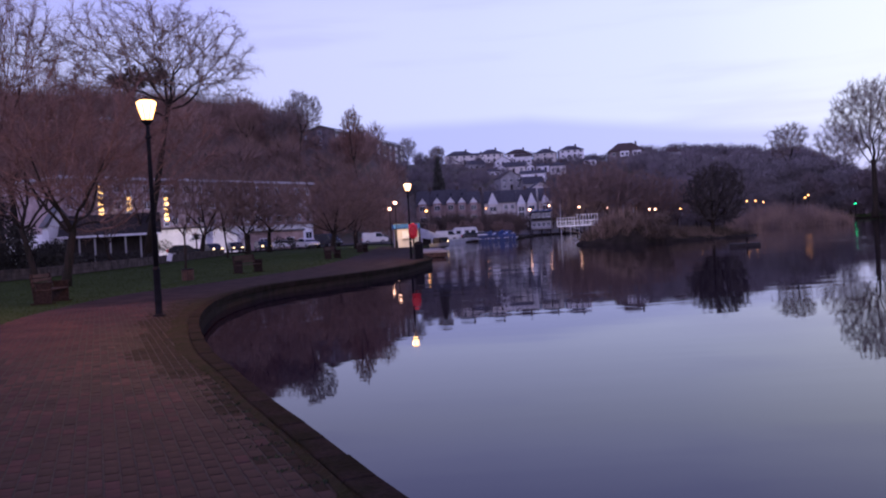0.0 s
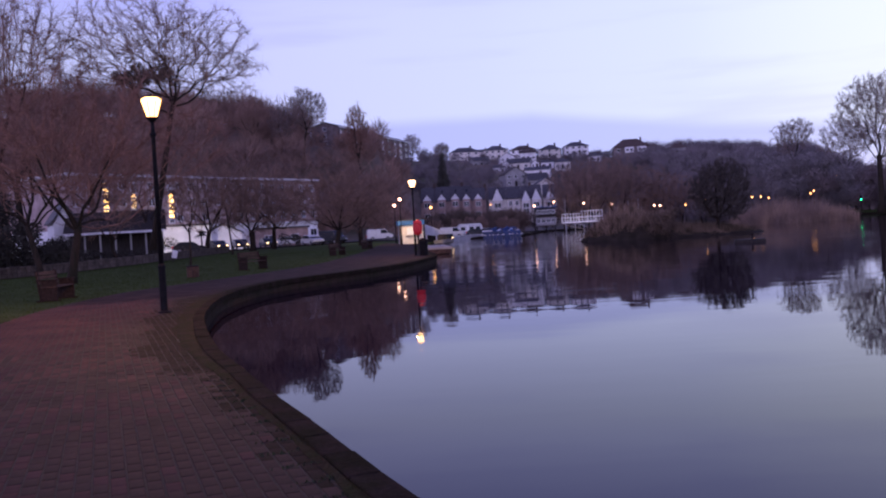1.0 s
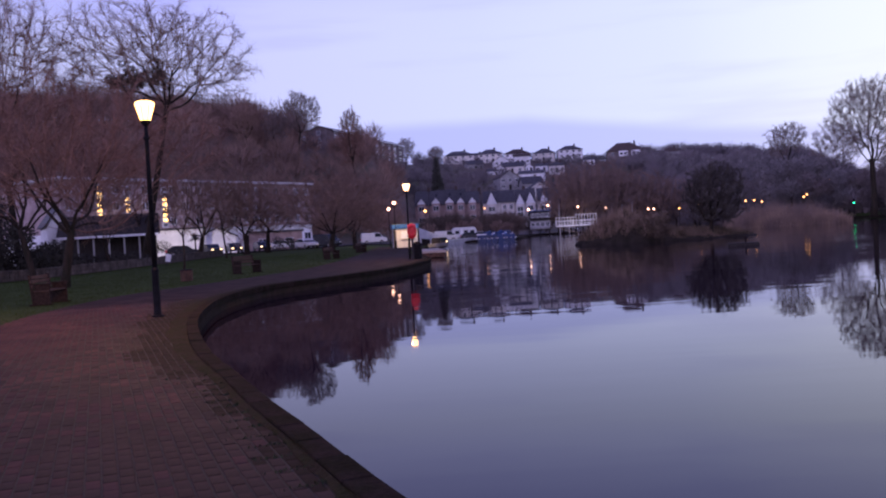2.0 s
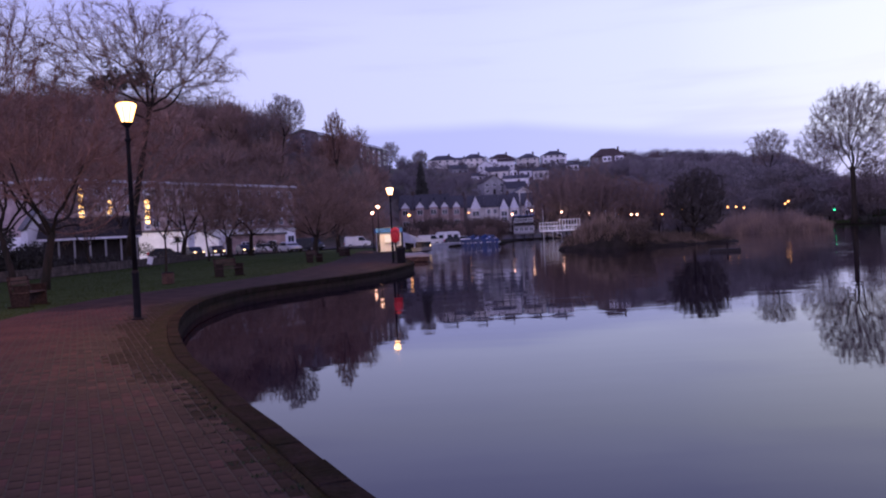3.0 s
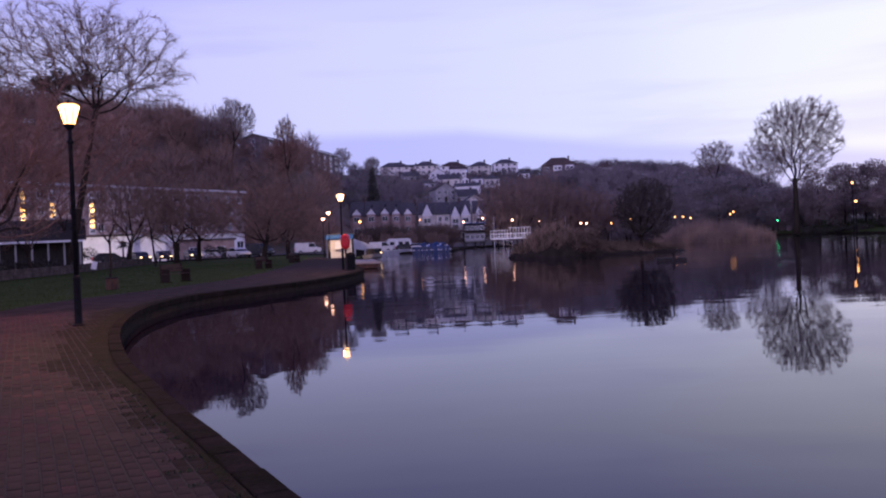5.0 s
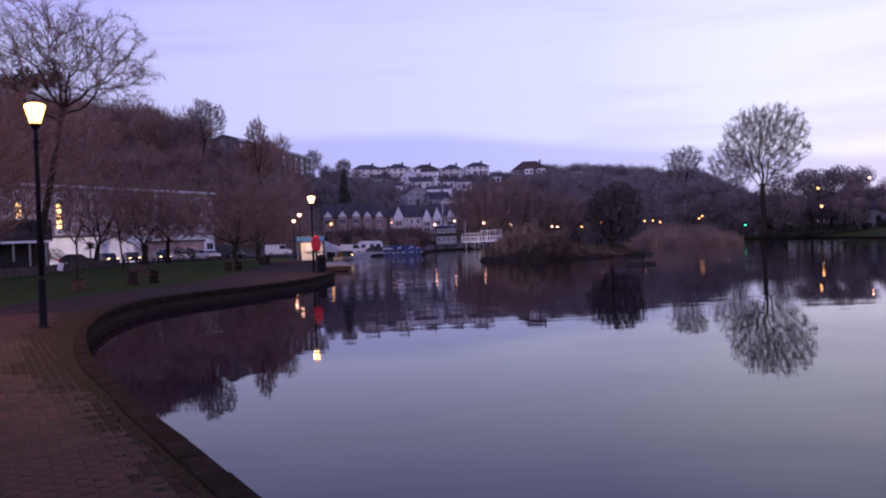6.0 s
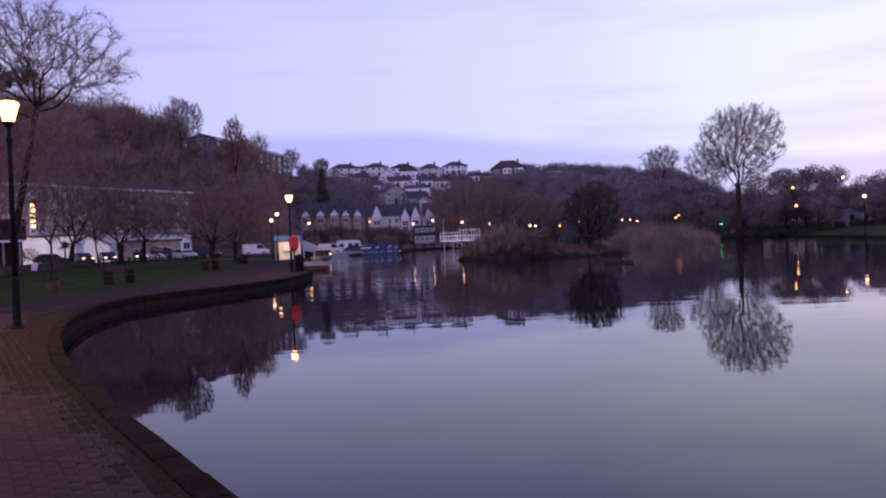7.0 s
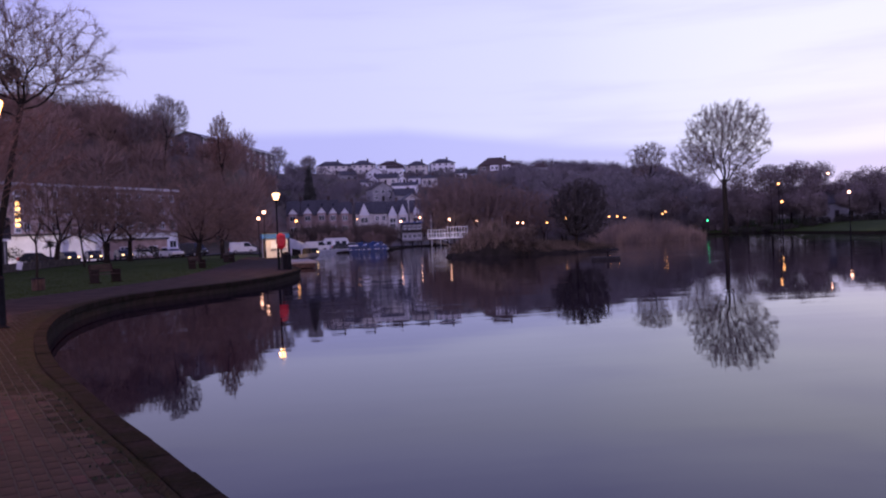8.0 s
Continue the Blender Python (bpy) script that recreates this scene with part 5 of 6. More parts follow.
for az, d, ln, h in ((-6.35, 283, 26, 6.4), (-3.85, 312, 26, 6.6)):
    p = on_land(az, d)
    p.z = 28.2 if az < -5 else 27.5
    flats(p, 71, ln, 9, h, 1.6, "dull grey three-storey block of flats on the wooded hillside")


def long_building():
    """The pink and white flat-roofed building along the road, some windows lit."""
    a, b = bearing(-23.15, 134.5), bearing(-8.3, 170)
    run = (b - a).length
    turn = math.degrees(math.atan2(b.y - a.y, b.x - a.x))
    t = thing("long_building", pose(a.x, a.y, 0.6, 0, 0, turn), "long flat-roofed pink building with a white ground storey and lit windows", "building")
    top = 11.6
    part("ground_storey", Geo().box(0, 0.02, -2, run, 14, 4.0), M_WHITE, t, "white-rendered ground storey")
    part("wall", Geo().box(0, 0, 4.0, run * 0.62, 14, top), M_DULLPINK, t, "dull pinkish-brown upper storeys")
    part("wall", Geo().box(run * 0.62, 0.01, 4.0, run, 14, top), M_PINK, t, "pink-washed upper storeys")
    part("ledge", Geo().box(-0.2, -0.5, 3.9, run + 0.2, 0.0, 4.12), M_FRAME, t)
    part("roof", Geo().box(-0.5, -0.7, top, run + 0.5, 14.5, top + 0.35), M_FLATROOF, t, "pale flat roof edge")
    n = 20
    # stairwells with a tall ladder of small lit windows
    stairs = ((6.28, 4.5, 10.9, 4.9, 10.8), (11.19, 4.5, 10.9, 7.2, 9.2), (18.14, 4.5, 10.9, 5.6, 9.4))
    for x, z0, z1, lit0, lit1 in stairs:
        part("stairwell_surround", Geo().box(x - 0.62, -0.05, z0 - 0.15, x + 0.62, 0.02, z1 + 0.15), M_FRAME, t, "pale stairwell surround")
        for k in range(8):
            z = z0 + (z1 - z0) * k / 8
            window(t, x, -0.09, z, 0.95, 0.62, 0, lit0 <= z + 0.31 <= lit1)
    for c in range(n):
        for f in range(3):
            x = run * (c + 0.5) / n
            if all(abs(x - q[0]) > 1.5 for q in stairs):
                window(t, x, 0, 4.75 + f * 2.45, 1.2, 1.25, 0)
        if c % 2:
            window(t, run * (c + 0.5) / n, 0.02, 1.1, 1.8, 1.6, 0, False)
    for c in range(3, n, 6):
        part("downpipe", Geo().tube([(run * c / n, -0.08, 0), (run * c / n, -0.08, top)], 0.06, 6), M_IRON, t)


long_building()


def annexe(az, d, w, dep, h, rise, kind, mat, label, turn=0, cols=2):
    p = on_land(az, d)
    return house(p, facing(p, turn), w, dep, h, rise, mat, M_SLATE, kind, label, 1, cols)


annexe(-16.4, 140, 7.0, 6, 3.9, 0.4, "flat", M_WHITE, "low white flat-roofed garage block beside the road", cols=0)
annexe(-14.2, 142, 5.5, 6, 2.6, 1.3, "front", M_WHITE, "small white gabled outhouse beside the road", cols=0)
annexe(-23.5, 104, 2.3, 5, 4.2, 1.9, "front", M_WHITE, "small white gabled cottage behind the park fence", 8)
annexe(-10.6, 158, 9, 6, 3.0, 0.3, "flat", M_PINK, "low pink flat-roofed shop beside the road")
p = on_land(32.1, 224, 0.6)
house(p, facing(p, 14), 9, 7, 3.6, 2.6, M_GREY, M_SLATE, "side", "small grey slate-roofed house among trees on the far bank", 1, 3)
p = on_land(34.2, 282)
house(p, facing(p, -10), 12, 8, 5.5, 2.4, M_GREY, M_SLATE, "hip", "grey house behind trees on the far bank", 2, 3)


def pavilion():
    """Bowling-club style pavilion: pale roof, dark veranda, white posts."""
    p = on_land(-20.5, 100)
    t = thing("pavilion", pose(*p, 0, 0, facing(p, -4)), "dark timber park pavilion with a dark roof and pale veranda posts", "building")
    part("wall", Geo().box(-4.6, 0, -0.5, 4.6, 4.5, 3.0), M_DARK, t)
    part("deck", Geo().box(-4.8, -1.8, -0.5, 4.8, 0, 0.25), M_PLANK, t)
    g = Geo().prism([(-2.2, 2.75), (2.0, 5.0), (5.0, 3.0), (5.0, 3.2), (2.0, 5.2), (-2.2, 2.92)], -5.0, 5.0, pose(0, 0, 0, 0, 0, 90))
    g.v = [(-x, y, z) for x, y, z in g.v]
    part("roof", g, M_DARK, t)
    part("fascia", Geo().box(-5.0, -2.24, 2.72, 5.0, -2.2, 2.95), M_FRAME, t, "white eaves fascia")
    for i in range(7):
        x = -4.5 + 1.5 * i
        part("post", Geo().box(x - 0.09, -1.7, 0.25, x + 0.09, -1.52, 2.8), M_GREY, t, bevel=0.015)
    part("rail", Geo().box(-4.5, -1.66, 0.95, 4.5, -1.58, 1.03), M_DARK, t)


pavilion()


def park_wall():
    """Low rubble wall with coping at the back of the lawn, and the dark hedge behind it."""
    line = glide([bearing(-36, 56)[:2], bearing(-27, 62)[:2], bearing(-22, 70)[:2], bearing(-17.5, 84)[:2], bearing(-14, 104)[:2]], 0.8)
    rng = np.random.default_rng(5)
    root = structure("park_wall", None, "low rubble stone wall along the back of the lawn")
    g = Geo()
    stones = []
    for i in range(len(line) - 1):
        a, b = line[i], line[i + 1]
        z = land_z(*a)
        turn = math.atan2(b[1] - a[1], b[0] - a[0])
        ln = math.hypot(*(b - a))
        m = Matrix.Translation((a[0], a[1], z)) @ Matrix.Rotation(turn, 4, "Z")
        g.box(0, -0.16, -0.3, ln, 0.16, 0.55, m)
        for k in range(2):
            for r in range(2):
                j = rng.uniform(-0.03, 0.03, 4)
                stones.append((m, ln * k / 2 + 0.02 + j[0] * 0.5, -0.2 + j[1] * 0.5, 0.02 + r * 0.27, ln * (k + 1) / 2 - 0.02 + j[2] * 0.5, 0.2 + j[3] * 0.5, 0.27 + r * 0.27))
        stones.append((m, 0.01, -0.24, 0.56, ln - 0.01, 0.24, 0.66 + rng.uniform(0, 0.05)))
    part("core", g, M_JOINT, root)
    s = Geo()
    for m, *c in stones:
        s.box(*c, m)
    ob = part("stones", s, M_STONE, root)
    ob["kind"] = "stuff"


park_wall()


def hedge():
    rng = np.random.default_rng(12)
    cs, rs = [], []
    for i in range(60):
        az = rng.uniform(-36, -22.4)
        p = on_land(az, rng.uniform(72, 86))
        cs.append((p.x, p.y, p.z + rng.uniform(0.3, 1.4 if az > -25.4 else 6.0)))
        rs.append(rng.uniform(1.0, 1.7))
    v, f = leafy_mass(rng, cs, rs, 26000, 0.17)
    tagged(new("hedge", fast_mesh("hedge", v, f, M_EVERGREEN)), "tall unclipped dark evergreen hedge behind the park wall", "hedge", kind="stuff")
    cs, rs = [], []
    for az, d, n, h in ((-21, 92, 20, 0.8), (-9.6, 140, 8, 1.4), (-17.9, 128, 4, 1.6)):
        for i in range(n):
            p = on_land(az + rng.uniform(-2.2, 2.2) * n / 16, d + rng.uniform(-2, 2))
            cs.append((p.x, p.y, p.z + rng.uniform(0.2, h)))
            rs.append(rng.uniform(0.6, 1.1))
    for i in range(70):
        az = rng.uniform(26.4, 36)
        p = on_land(az, rng.uniform(203, 213))
        cs.append((p.x, p.y, p.z + rng.uniform(0.1, 0.9)))
        rs.append(rng.uniform(0.7, 1.3))
    v, f = leafy_mass(rng, cs, rs, 22000, 0.15)
    tagged(new("shrubs", fast_mesh("shrubs", v, f, M_EVERGREEN)), "dark evergreen shrubs beside the road and pavilion", "shrubs", kind="stuff")


hedge()


def road():
    """Asphalt road and car park behind the lawn, running on along the lake."""
    mid = glide([bearing(-40, 98)[:2], bearing(-24, 116)[:2], bearing(-14, 130)[:2], bearing(-8, 150)[:2], bearing(-3.5, 178)[:2], bearing(1.5, 214)[:2], bearing(8, 252)[:2], bearing(16, 268)[:2], bearing(26, 262)[:2]], 3)
    rows = []
    for d in (9, 4, 0, -4, -9):
        q = offset(mid, d)
        rows.append(np.column_stack([q, land(q[:, 0], q[:, 1]) + 0.05]))
    structure("road", ribbon("road", rows[::-1], M_ROAD), "grey asphalt road and parking strip behind the park")
    kerb = []
    for d, z in ((-9.3, -0.1), (-9.3, 0.16), (-9.0, 0.17), (-9.0, 0.0)):
        q = offset(mid, d)
        kerb.append(np.column_stack([q, land(q[:, 0], q[:, 1]) + z]))
    structure("kerb", ribbon("kerb", kerb, M_COPING), "pale concrete kerb between lawn and road")


road()
woods()
hillside_hedge()


def cordyline():
    """A small palm-like plant with a head of stiff narrow leaves."""
    rng = np.random.default_rng(44)
    t = thing("palm", pose(*on_land(-15.56, 118)), "small spiky palm before the white wall", "palm")
    part("trunk", Geo().tube([(0, 0, -0.2), (0.05, 0, 1.2), (0.02, 0, 2.3)], [0.14, 0.11, 0.09], 8), M_BARK, t)
    seg = []
    for i in range(90):
        a, e = rng.uniform(0, 2 * math.pi), rng.uniform(-0.4, 1.4)
        d = np.array((math.cos(a) * math.cos(e), math.sin(a) * math.cos(e), math.sin(e)))
        p0 = np.array((0.02, 0, 2.25))
        p1 = p0 + d * 0.5
        p2 = p1 + d * 0.45 - np.array((0, 0, 0.18))
        seg += [(*p0, *p1, 0.03, 0.025, 2), (*p1, *p2, 0.025, 0.006, 2)]
    part("leaves", sticks("leaves", seg, 3, M_NEEDLE), None, t)


cordyline()


# ---------- lamps ----------
def lantern(parent, z, r, h, glass, n=8):
    part("lantern_glass", Geo().lathe([(r * 0.5, z), (r * 1.0, z + h * 0.80), (r * 0.95, z + h * 0.88), (r * 0.66, z + h * 0.97)], n), glass, parent, "glowing tapered lantern glass").visible_shadow = False
    bars = Geo()
    for i in range(n):
        a = 2 * math.pi * (i + 0.5) / n
        c, s = math.cos(a), math.sin(a)
        bars.tube([(r * 0.5 * c, r * 0.5 * s, z), (r * 0.99 * c, r * 0.99 * s, z + h * 0.74)], 0.007, 5)
    part("lantern_frame", bars, M_IRON, parent)
    part("lantern_cap", Geo().lathe([(r * 0.64, z + h * 0.97), (r * 0.5, z + h * 1.03), (r * 0.2, z + h * 1.07), (r * 0.08, z + h * 1.1), (r * 0.1, z + h * 1.14), (0.005, z + h * 1.2)], 16), M_IRON, parent, smooth=False)
    part("lantern_tray", Geo().lathe([(0.06, z - 0.1), (r * 0.4, z - 0.05), (r * 0.58, z - 0.01), (r * 0.56, z + 0.015)], 16), M_IRON, parent)


def park_lamp(at, h, label, turn=20, glass=None, power=0):
    t = thing("park_lamp", pose(*at, 0, 0, turn), label, "street lamp", "park lamps")
    z = h - 0.62
    part("base", Geo().lathe([(0.15, -0.1), (0.15, 0.05), (0.085, 0.09), (0.080, 1.05), (0.088, 1.07), (0.088, 1.1), (0.06, 1.16)], 14), M_IRON, t, smooth=False)
    part("column", Geo().lathe([(0.06, 1.12), (0.047, z - 0.35), (0.042, z - 0.1)], 12), M_IRON, t, smooth=True)
    part("collar", Geo().lathe([(0.05, z - 0.42), (0.075, z - 0.4), (0.075, z - 0.36), (0.048, z - 0.33)], 12), M_IRON, t)
    part("hatch", Geo().box(-0.045, -0.096, 0.35, 0.045, -0.07, 0.85), M_IRON, t, bevel=0.006)
    lantern(t, z, 0.235, 0.47, glass or M_LAMP)
    if power:
        lamp = bpy.data.lights.new("lamp_bulb", "POINT")
        lamp.energy, lamp.color, lamp.shadow_soft_size = power, (1.0, 0.44, 0.15), 0.18
        b = new("lamp_bulb", lamp)
        b.location = Vector(at) + Vector((0, 0, z + 0.2))
    return t


park_lamp((-6.57, 20.2, 0), 5.1, "black iron park lamp with a lit tapered lantern beside the path", power=LAMP_POWER * 2.0)
park_lamp((-2.1, 56.5, 0), 5.0, "black iron park lamp with a lit tapered lantern on the quay", glass=M_LAMP_TWO, power=LAMP_POWER)


def street_lamp(az, d, h, glass, label, foot=None, size=0.26):
    p = on_land(az, d)
    if foot is not None:
        p.z = foot
    t = thing("street_lamp", pose(*p, 0, 0, facing(p)), label, "street lamp", "lamps round the lake")
    hh = h - p.z
    part("column", Geo().lathe([(0.10, -0.3), (0.10, 0.9), (0.065, 1.0), (0.05, hh - 0.3)], 8), M_IRON, t)
    part("lantern_glass", Geo().lathe([(size * 0.55, hh - size), (size, hh - size * 0.2), (size * 0.9, hh + size * 0.3), (size * 0.4, hh + size * 0.6)], 8), glass, t, "glowing lantern glass").visible_shadow = False
    part("lantern_cap", Geo().lathe([(size * 1.05, hh + size * 0.5), (size * 0.4, hh + size * 0.9), (0.02, hh + size * 1.1)], 8), M_IRON, t)


WARM, PALE = "tall street lamp lit warm orange by the lake road", "tall street lamp lit pinkish white by the lake road"
# the lamp at -18.1 is unseen, assumed in order to light the white walls
for az, d, h, mat, label in ((-2.98, 111, 5.75, M_LAMP_PINK, PALE), (-3.35, 126, 5.5, M_LAMP_PINK, PALE), (-1.0, 150, 5.55, M_LAMP_FAR, WARM), (5.65, 206, 6.0, M_LAMP_PINK, PALE), (6.9, 232, 7.3, M_LAMP_PINK, PALE),
                             (8.8, 218, 6.2, M_LAMP_PINK, PALE), (10.56, 238, 5.9, M_LAMP_PINK, PALE), (13.16, 236, 4.9, M_LAMP_PINK, PALE), (13.51, 236, 4.8, M_LAMP_PINK, PALE), (15.05, 236, 4.55, M_LAMP_FAR, WARM),
                             (16.25, 238, 5.5, M_LAMP_FAR, WARM), (18.98, 238, 5.45, M_LAMP_FAR, WARM), (19.48, 240, 5.45, M_LAMP_FAR, WARM), (19.92, 238, 5.0, M_LAMP_FAR, WARM), (-18.1, 124, 5.6, M_LAMP_PINK, "unseen street lamp lit pinkish white, added to light the white walls by the parked cars"),
                             (22.28, 226, 5.3, M_LAMP_FAR, WARM), (22.46, 230, 5.9, M_LAMP_FAR, WARM), (29.15, 198, 9.97, M_LAMP_FAR, WARM), (29.31, 172, 5.6, M_LAMP_FAR, WARM),
                             (31.91, 226, 12.9, M_LAMP_PINK, PALE), (33.02, 142, 5.8, M_LAMP_PINK, PALE), (2.85, 274, 8.6, M_LAMP_FAR, WARM)):
    street_lamp(az, d, h, mat, label, size=(0.25 if mat is M_LAMP_PINK else 0.21) if d > 200 else 0.23)
# smaller, dimmer lamps farther back
for az, d, el in ((12.35, 262, 0.90), (16.2, 262, 1.10), (17.61, 258, 0.63), (20.36, 262, 0.80), (20.72, 266, 0.71), (23.75, 258, 1.91)):
    street_lamp(az, d, EYE + math.tan(radians(el)) * d, M_LAMP_FAR, "small street lamp lit warm orange on the far road", size=0.15)
for az, d, h, p in ((-2.98, 111, 5.75, 2.8), (-18.1, 124, 5.6, 4.5), (-1.0, 150, 5.55, 1.0), (8.8, 218, 6.2, 1.0), (33.02, 142, 5.8, 1.0)):
    light = bpy.data.lights.new("street_bulb", "SPOT")
    light.spot_size, light.spot_blend = radians(118), 0.35
    light.energy, light.color, light.shadow_soft_size = LAMP_POWER * p, ((1.0, 0.64, 0.36) if d == 111 else (1.0, 0.80, 0.74)), 0.25
    # spots aim at the road behind, so no bulb mirrors in the lake
    foot = bearing(az, d, h + 0.02)
    new("street_bulb", light).matrix_world = look(foot, foot + Vector((math.sin(radians(az)), math.cos(radians(az)), -0.85)))


def traffic_signal():
    p = on_land(24.98, 226)
    t = thing("traffic_signal", pose(*p, 0, 0, facing(p)), "black traffic signal showing a green light", "traffic light")
    h = 1.5 + math.tan(radians(0.42)) * 226 - p.z
    part("pole", Geo().lathe([(0.06, -0.3), (0.06, h + 0.9)], 8), M_IRON, t)
    part("housing", Geo().box(-0.2, -0.2, h - 0.25, 0.2, 0.1, h + 0.95), M_IRON, t, bevel=0.03)
    for k in range(3):
        g = Geo().lathe([(0.14, 0), (0.14, 0.06), (0.1, 0.09)], 12, Matrix.Translation((0, -0.2, h + 0.35 * k)) @ pose(0, 0, 0, 90, 0, 0))
        part("lens", g, M_GREENLIGHT if k == 0 else M_PANE, t, "lit green lens" if k == 0 else "")


traffic_signal()


# ---------- benches, bins, ring ----------
def bench(at, turn, label):
    t = thing("bench", pose(*at, 0, 0, turn), label, "bench", "benches along the path")
    for i in range(4):
        y = -0.22 + i * 0.125
        part("seat_slat", Geo().box(-0.9, y, 0.43, 0.9, y + 0.105, 0.465), M_SLAT, t, bevel=0.006)
    for i in range(3):
        z = 0.56 + i * 0.14
        part("back_slat", Geo().box(-0.9, 0.28 + i * 0.035, z, 0.9, 0.315 + i * 0.035, z + 0.115), M_SLAT, t, bevel=0.006)
    for x in (-0.86, 0.78):
        part("end_panel", Geo().box(x + 0.005, -0.24, -0.05, x + 0.075, 0.24, 0.64), M_BENCH, t, bevel=0.008)
        part("back_leg", Geo().prism([(0.2, -0.05), (0.3, -0.05), (0.42, 0.98), (0.34, 0.98)], -x - 0.08, -x, pose(0, 0, 0, 0, 0, 90)), M_BENCH, t)
        part("arm", Geo().box(x - 0.01, -0.28, 0.64, x + 0.09, 0.36, 0.69), M_BENCH, t, bevel=0.008)
        part("slab", Geo().box(x - 0.06, -0.32, -0.06, x + 0.14, 0.4, 0.03), M_COPING, t)
    return t


BENCH = "weathered dark timber slatted bench on the lawn edge"
bench((-12.95, 29.2, 0.0), 95, "weathered dark timber slatted bench seen end-on beneath a tree")
bench((-10.75, 48.7, 0.0), 62, BENCH)
bench((-8.8, 70.5, 0.02), 70, BENCH)
bench((-8.4, 92, 0.1), 75, BENCH)


def litter_bin(at, label):
    t = thing("litter_bin", pose(*at), label, "bin")
    part("liner", Geo().lathe([(0.21, 0), (0.23, 0.5)], 12), M_IRON, t)
    for i in range(12):
        a = 2 * math.pi * i / 12
        m = Matrix.Rotation(a, 4, "Z")
        part("slat", Geo().box(-0.055, -0.275, 0.02, 0.055, -0.24, 0.53, m), M_BIN, t)
    part("rim", Geo().lathe([(0.275, 0.51), (0.29, 0.52), (0.29, 0.56), (0.22, 0.57)], 16), M_IRON, t)


litter_bin((-12.1, 41.7, 0.0), "low brown slatted timber tub on the lawn edge")


def white_sign():
    p = on_land(-17.3, 78)
    t = thing("notice_board", pose(*p, 0, 0, facing(p, 20)), "small leaning white notice board by the park wall", "sign")
    part("board", Geo().box(-0.22, -0.03, 0.3, 0.22, 0.03, 0.95, pose(0, 0, 0, 0, 14, 0)), M_FRAME, t, bevel=0.01)
    part("post", Geo().box(-0.05, 0.03, -0.2, 0.05, 0.11, 0.95, pose(0, 0, 0, 0, 14, 0)), M_DARK, t)


white_sign()


def life_ring():
    """Red lifebuoy housing on a dark post, with a bin beside it, at the quay edge."""
    t = thing("lifebuoy_stand", pose(-1.86, 55.3, 0.03, 0, 0, 3), "red plastic lifebuoy housing on a dark post by the lamp", "lifebuoy")
    part("post", Geo().box(-0.06, 0.0, -0.1, 0.06, 0.1, 2.2), M_DARK, t, bevel=0.01)
    g = Geo().lathe([(0.30, 0.0), (0.36, 0.03), (0.38, 0.1), (0.36, 0.16), (0.30, 0.18), (0.1, 0.19)], 24, Matrix.Translation((0, 0, 1.78)) @ pose(0, 0, 0, 90, 0, 0) @ Matrix.Diagonal((0.78, 1.28, 1, 1)))
    part("housing", g, M_RED, t, "red oval plastic housing", smooth=True)
    ring = []
    for i in range(25):
        a = 2 * math.pi * i / 24
        ring.append((0.22 * math.cos(a), -0.19, 1.78 + 0.30 * math.sin(a)))
    part("ring", Geo().tube(ring, 0.055, 8), M_RED, t)
    part("backboard", Geo().box(-0.26, 0.0, 1.38, 0.26, 0.03, 2.18), M_RED, t, bevel=0.01)
    b = thing("quay_bin", pose(-1.58, 55.9, 0.03, 0, 0, 0), "dark round-topped litter bin beside the lifebuoy post", "bin")
    part("body", Geo().lathe([(0.26, -0.02), (0.28, 0.05), (0.28, 0.85), (0.3, 0.87), (0.3, 0.95), (0.2, 1.08), (0.02, 1.12)], 16), M_IRON, b)
    part("opening", Geo().box(-0.14, -0.31, 0.88, 0.14, -0.27, 0.94), M_PANE, b)


life_ring()


def kiosk():
    p = Vector((-4.75, 116, 0.12))
    t = thing("kiosk", pose(*p, 0, 0, 6), "cream lakeside kiosk with a blue roof fascia", "kiosk")
    part("wall", Geo().box(-1.55, 0, -0.3, 1.55, 3.2, 2.35), M_CREAM, t, bevel=0.02)
    part("fascia", Geo().box(-1.75, -0.25, 2.35, 1.75, 3.4, 2.95), M_BLUE, t, "blue painted roof fascia", bevel=0.02)
    part("roof", Geo().box(-1.8, -0.3, 2.95, 1.8, 3.45, 3.03), M_SLATE, t)
    part("corner_post", Geo().box(-1.58, -0.06, -0.2, -1.38, 0.06, 2.35), M_DARK, t)
    part("counter", Geo().box(-0.6, -0.25, 0.95, 1.3, 0.0, 1.02), M_PLANK, t)
    part("hatch", Geo().box(-0.6, -0.02, 1.05, 1.3, 0.03, 2.05), M_FRAME, t)
    s = thing("boat_shelter", pose(-1.1, 122, 0.1, 0, 0, 0), "pale canvas lean-to shelter beside the kiosk", "shelter")
    g = Geo().prism([(-2.0, 2.3), (0.9, 1.1), (0.9, 1.18), (-2.0, 2.4)], 0, 4)
    part("canopy", g, M_CANVAS, s)
    part("tarpaulin", Geo().prism([(-2.0, 2.3), (-2.0, 1.0), (0.9, 0.45), (0.9, 1.1)], -0.06, 0.0), M_CANVAS, s, "pale hanging tarpaulin")
    for x, z in ((-1.9, 2.25), (-0.5, 1.65), (0.8, 1.1)):
        for y in (0.1, 3.9):
            part("post", Geo().box(x - 0.05, y - 0.05, -0.3, x + 0.05, y + 0.05, z), M_FRAME, s)
    part("back_wall", Geo().box(-1.9, 3.9, -0.3, 0.8, 3.96, 0.9), M_DARK, s)


kiosk()


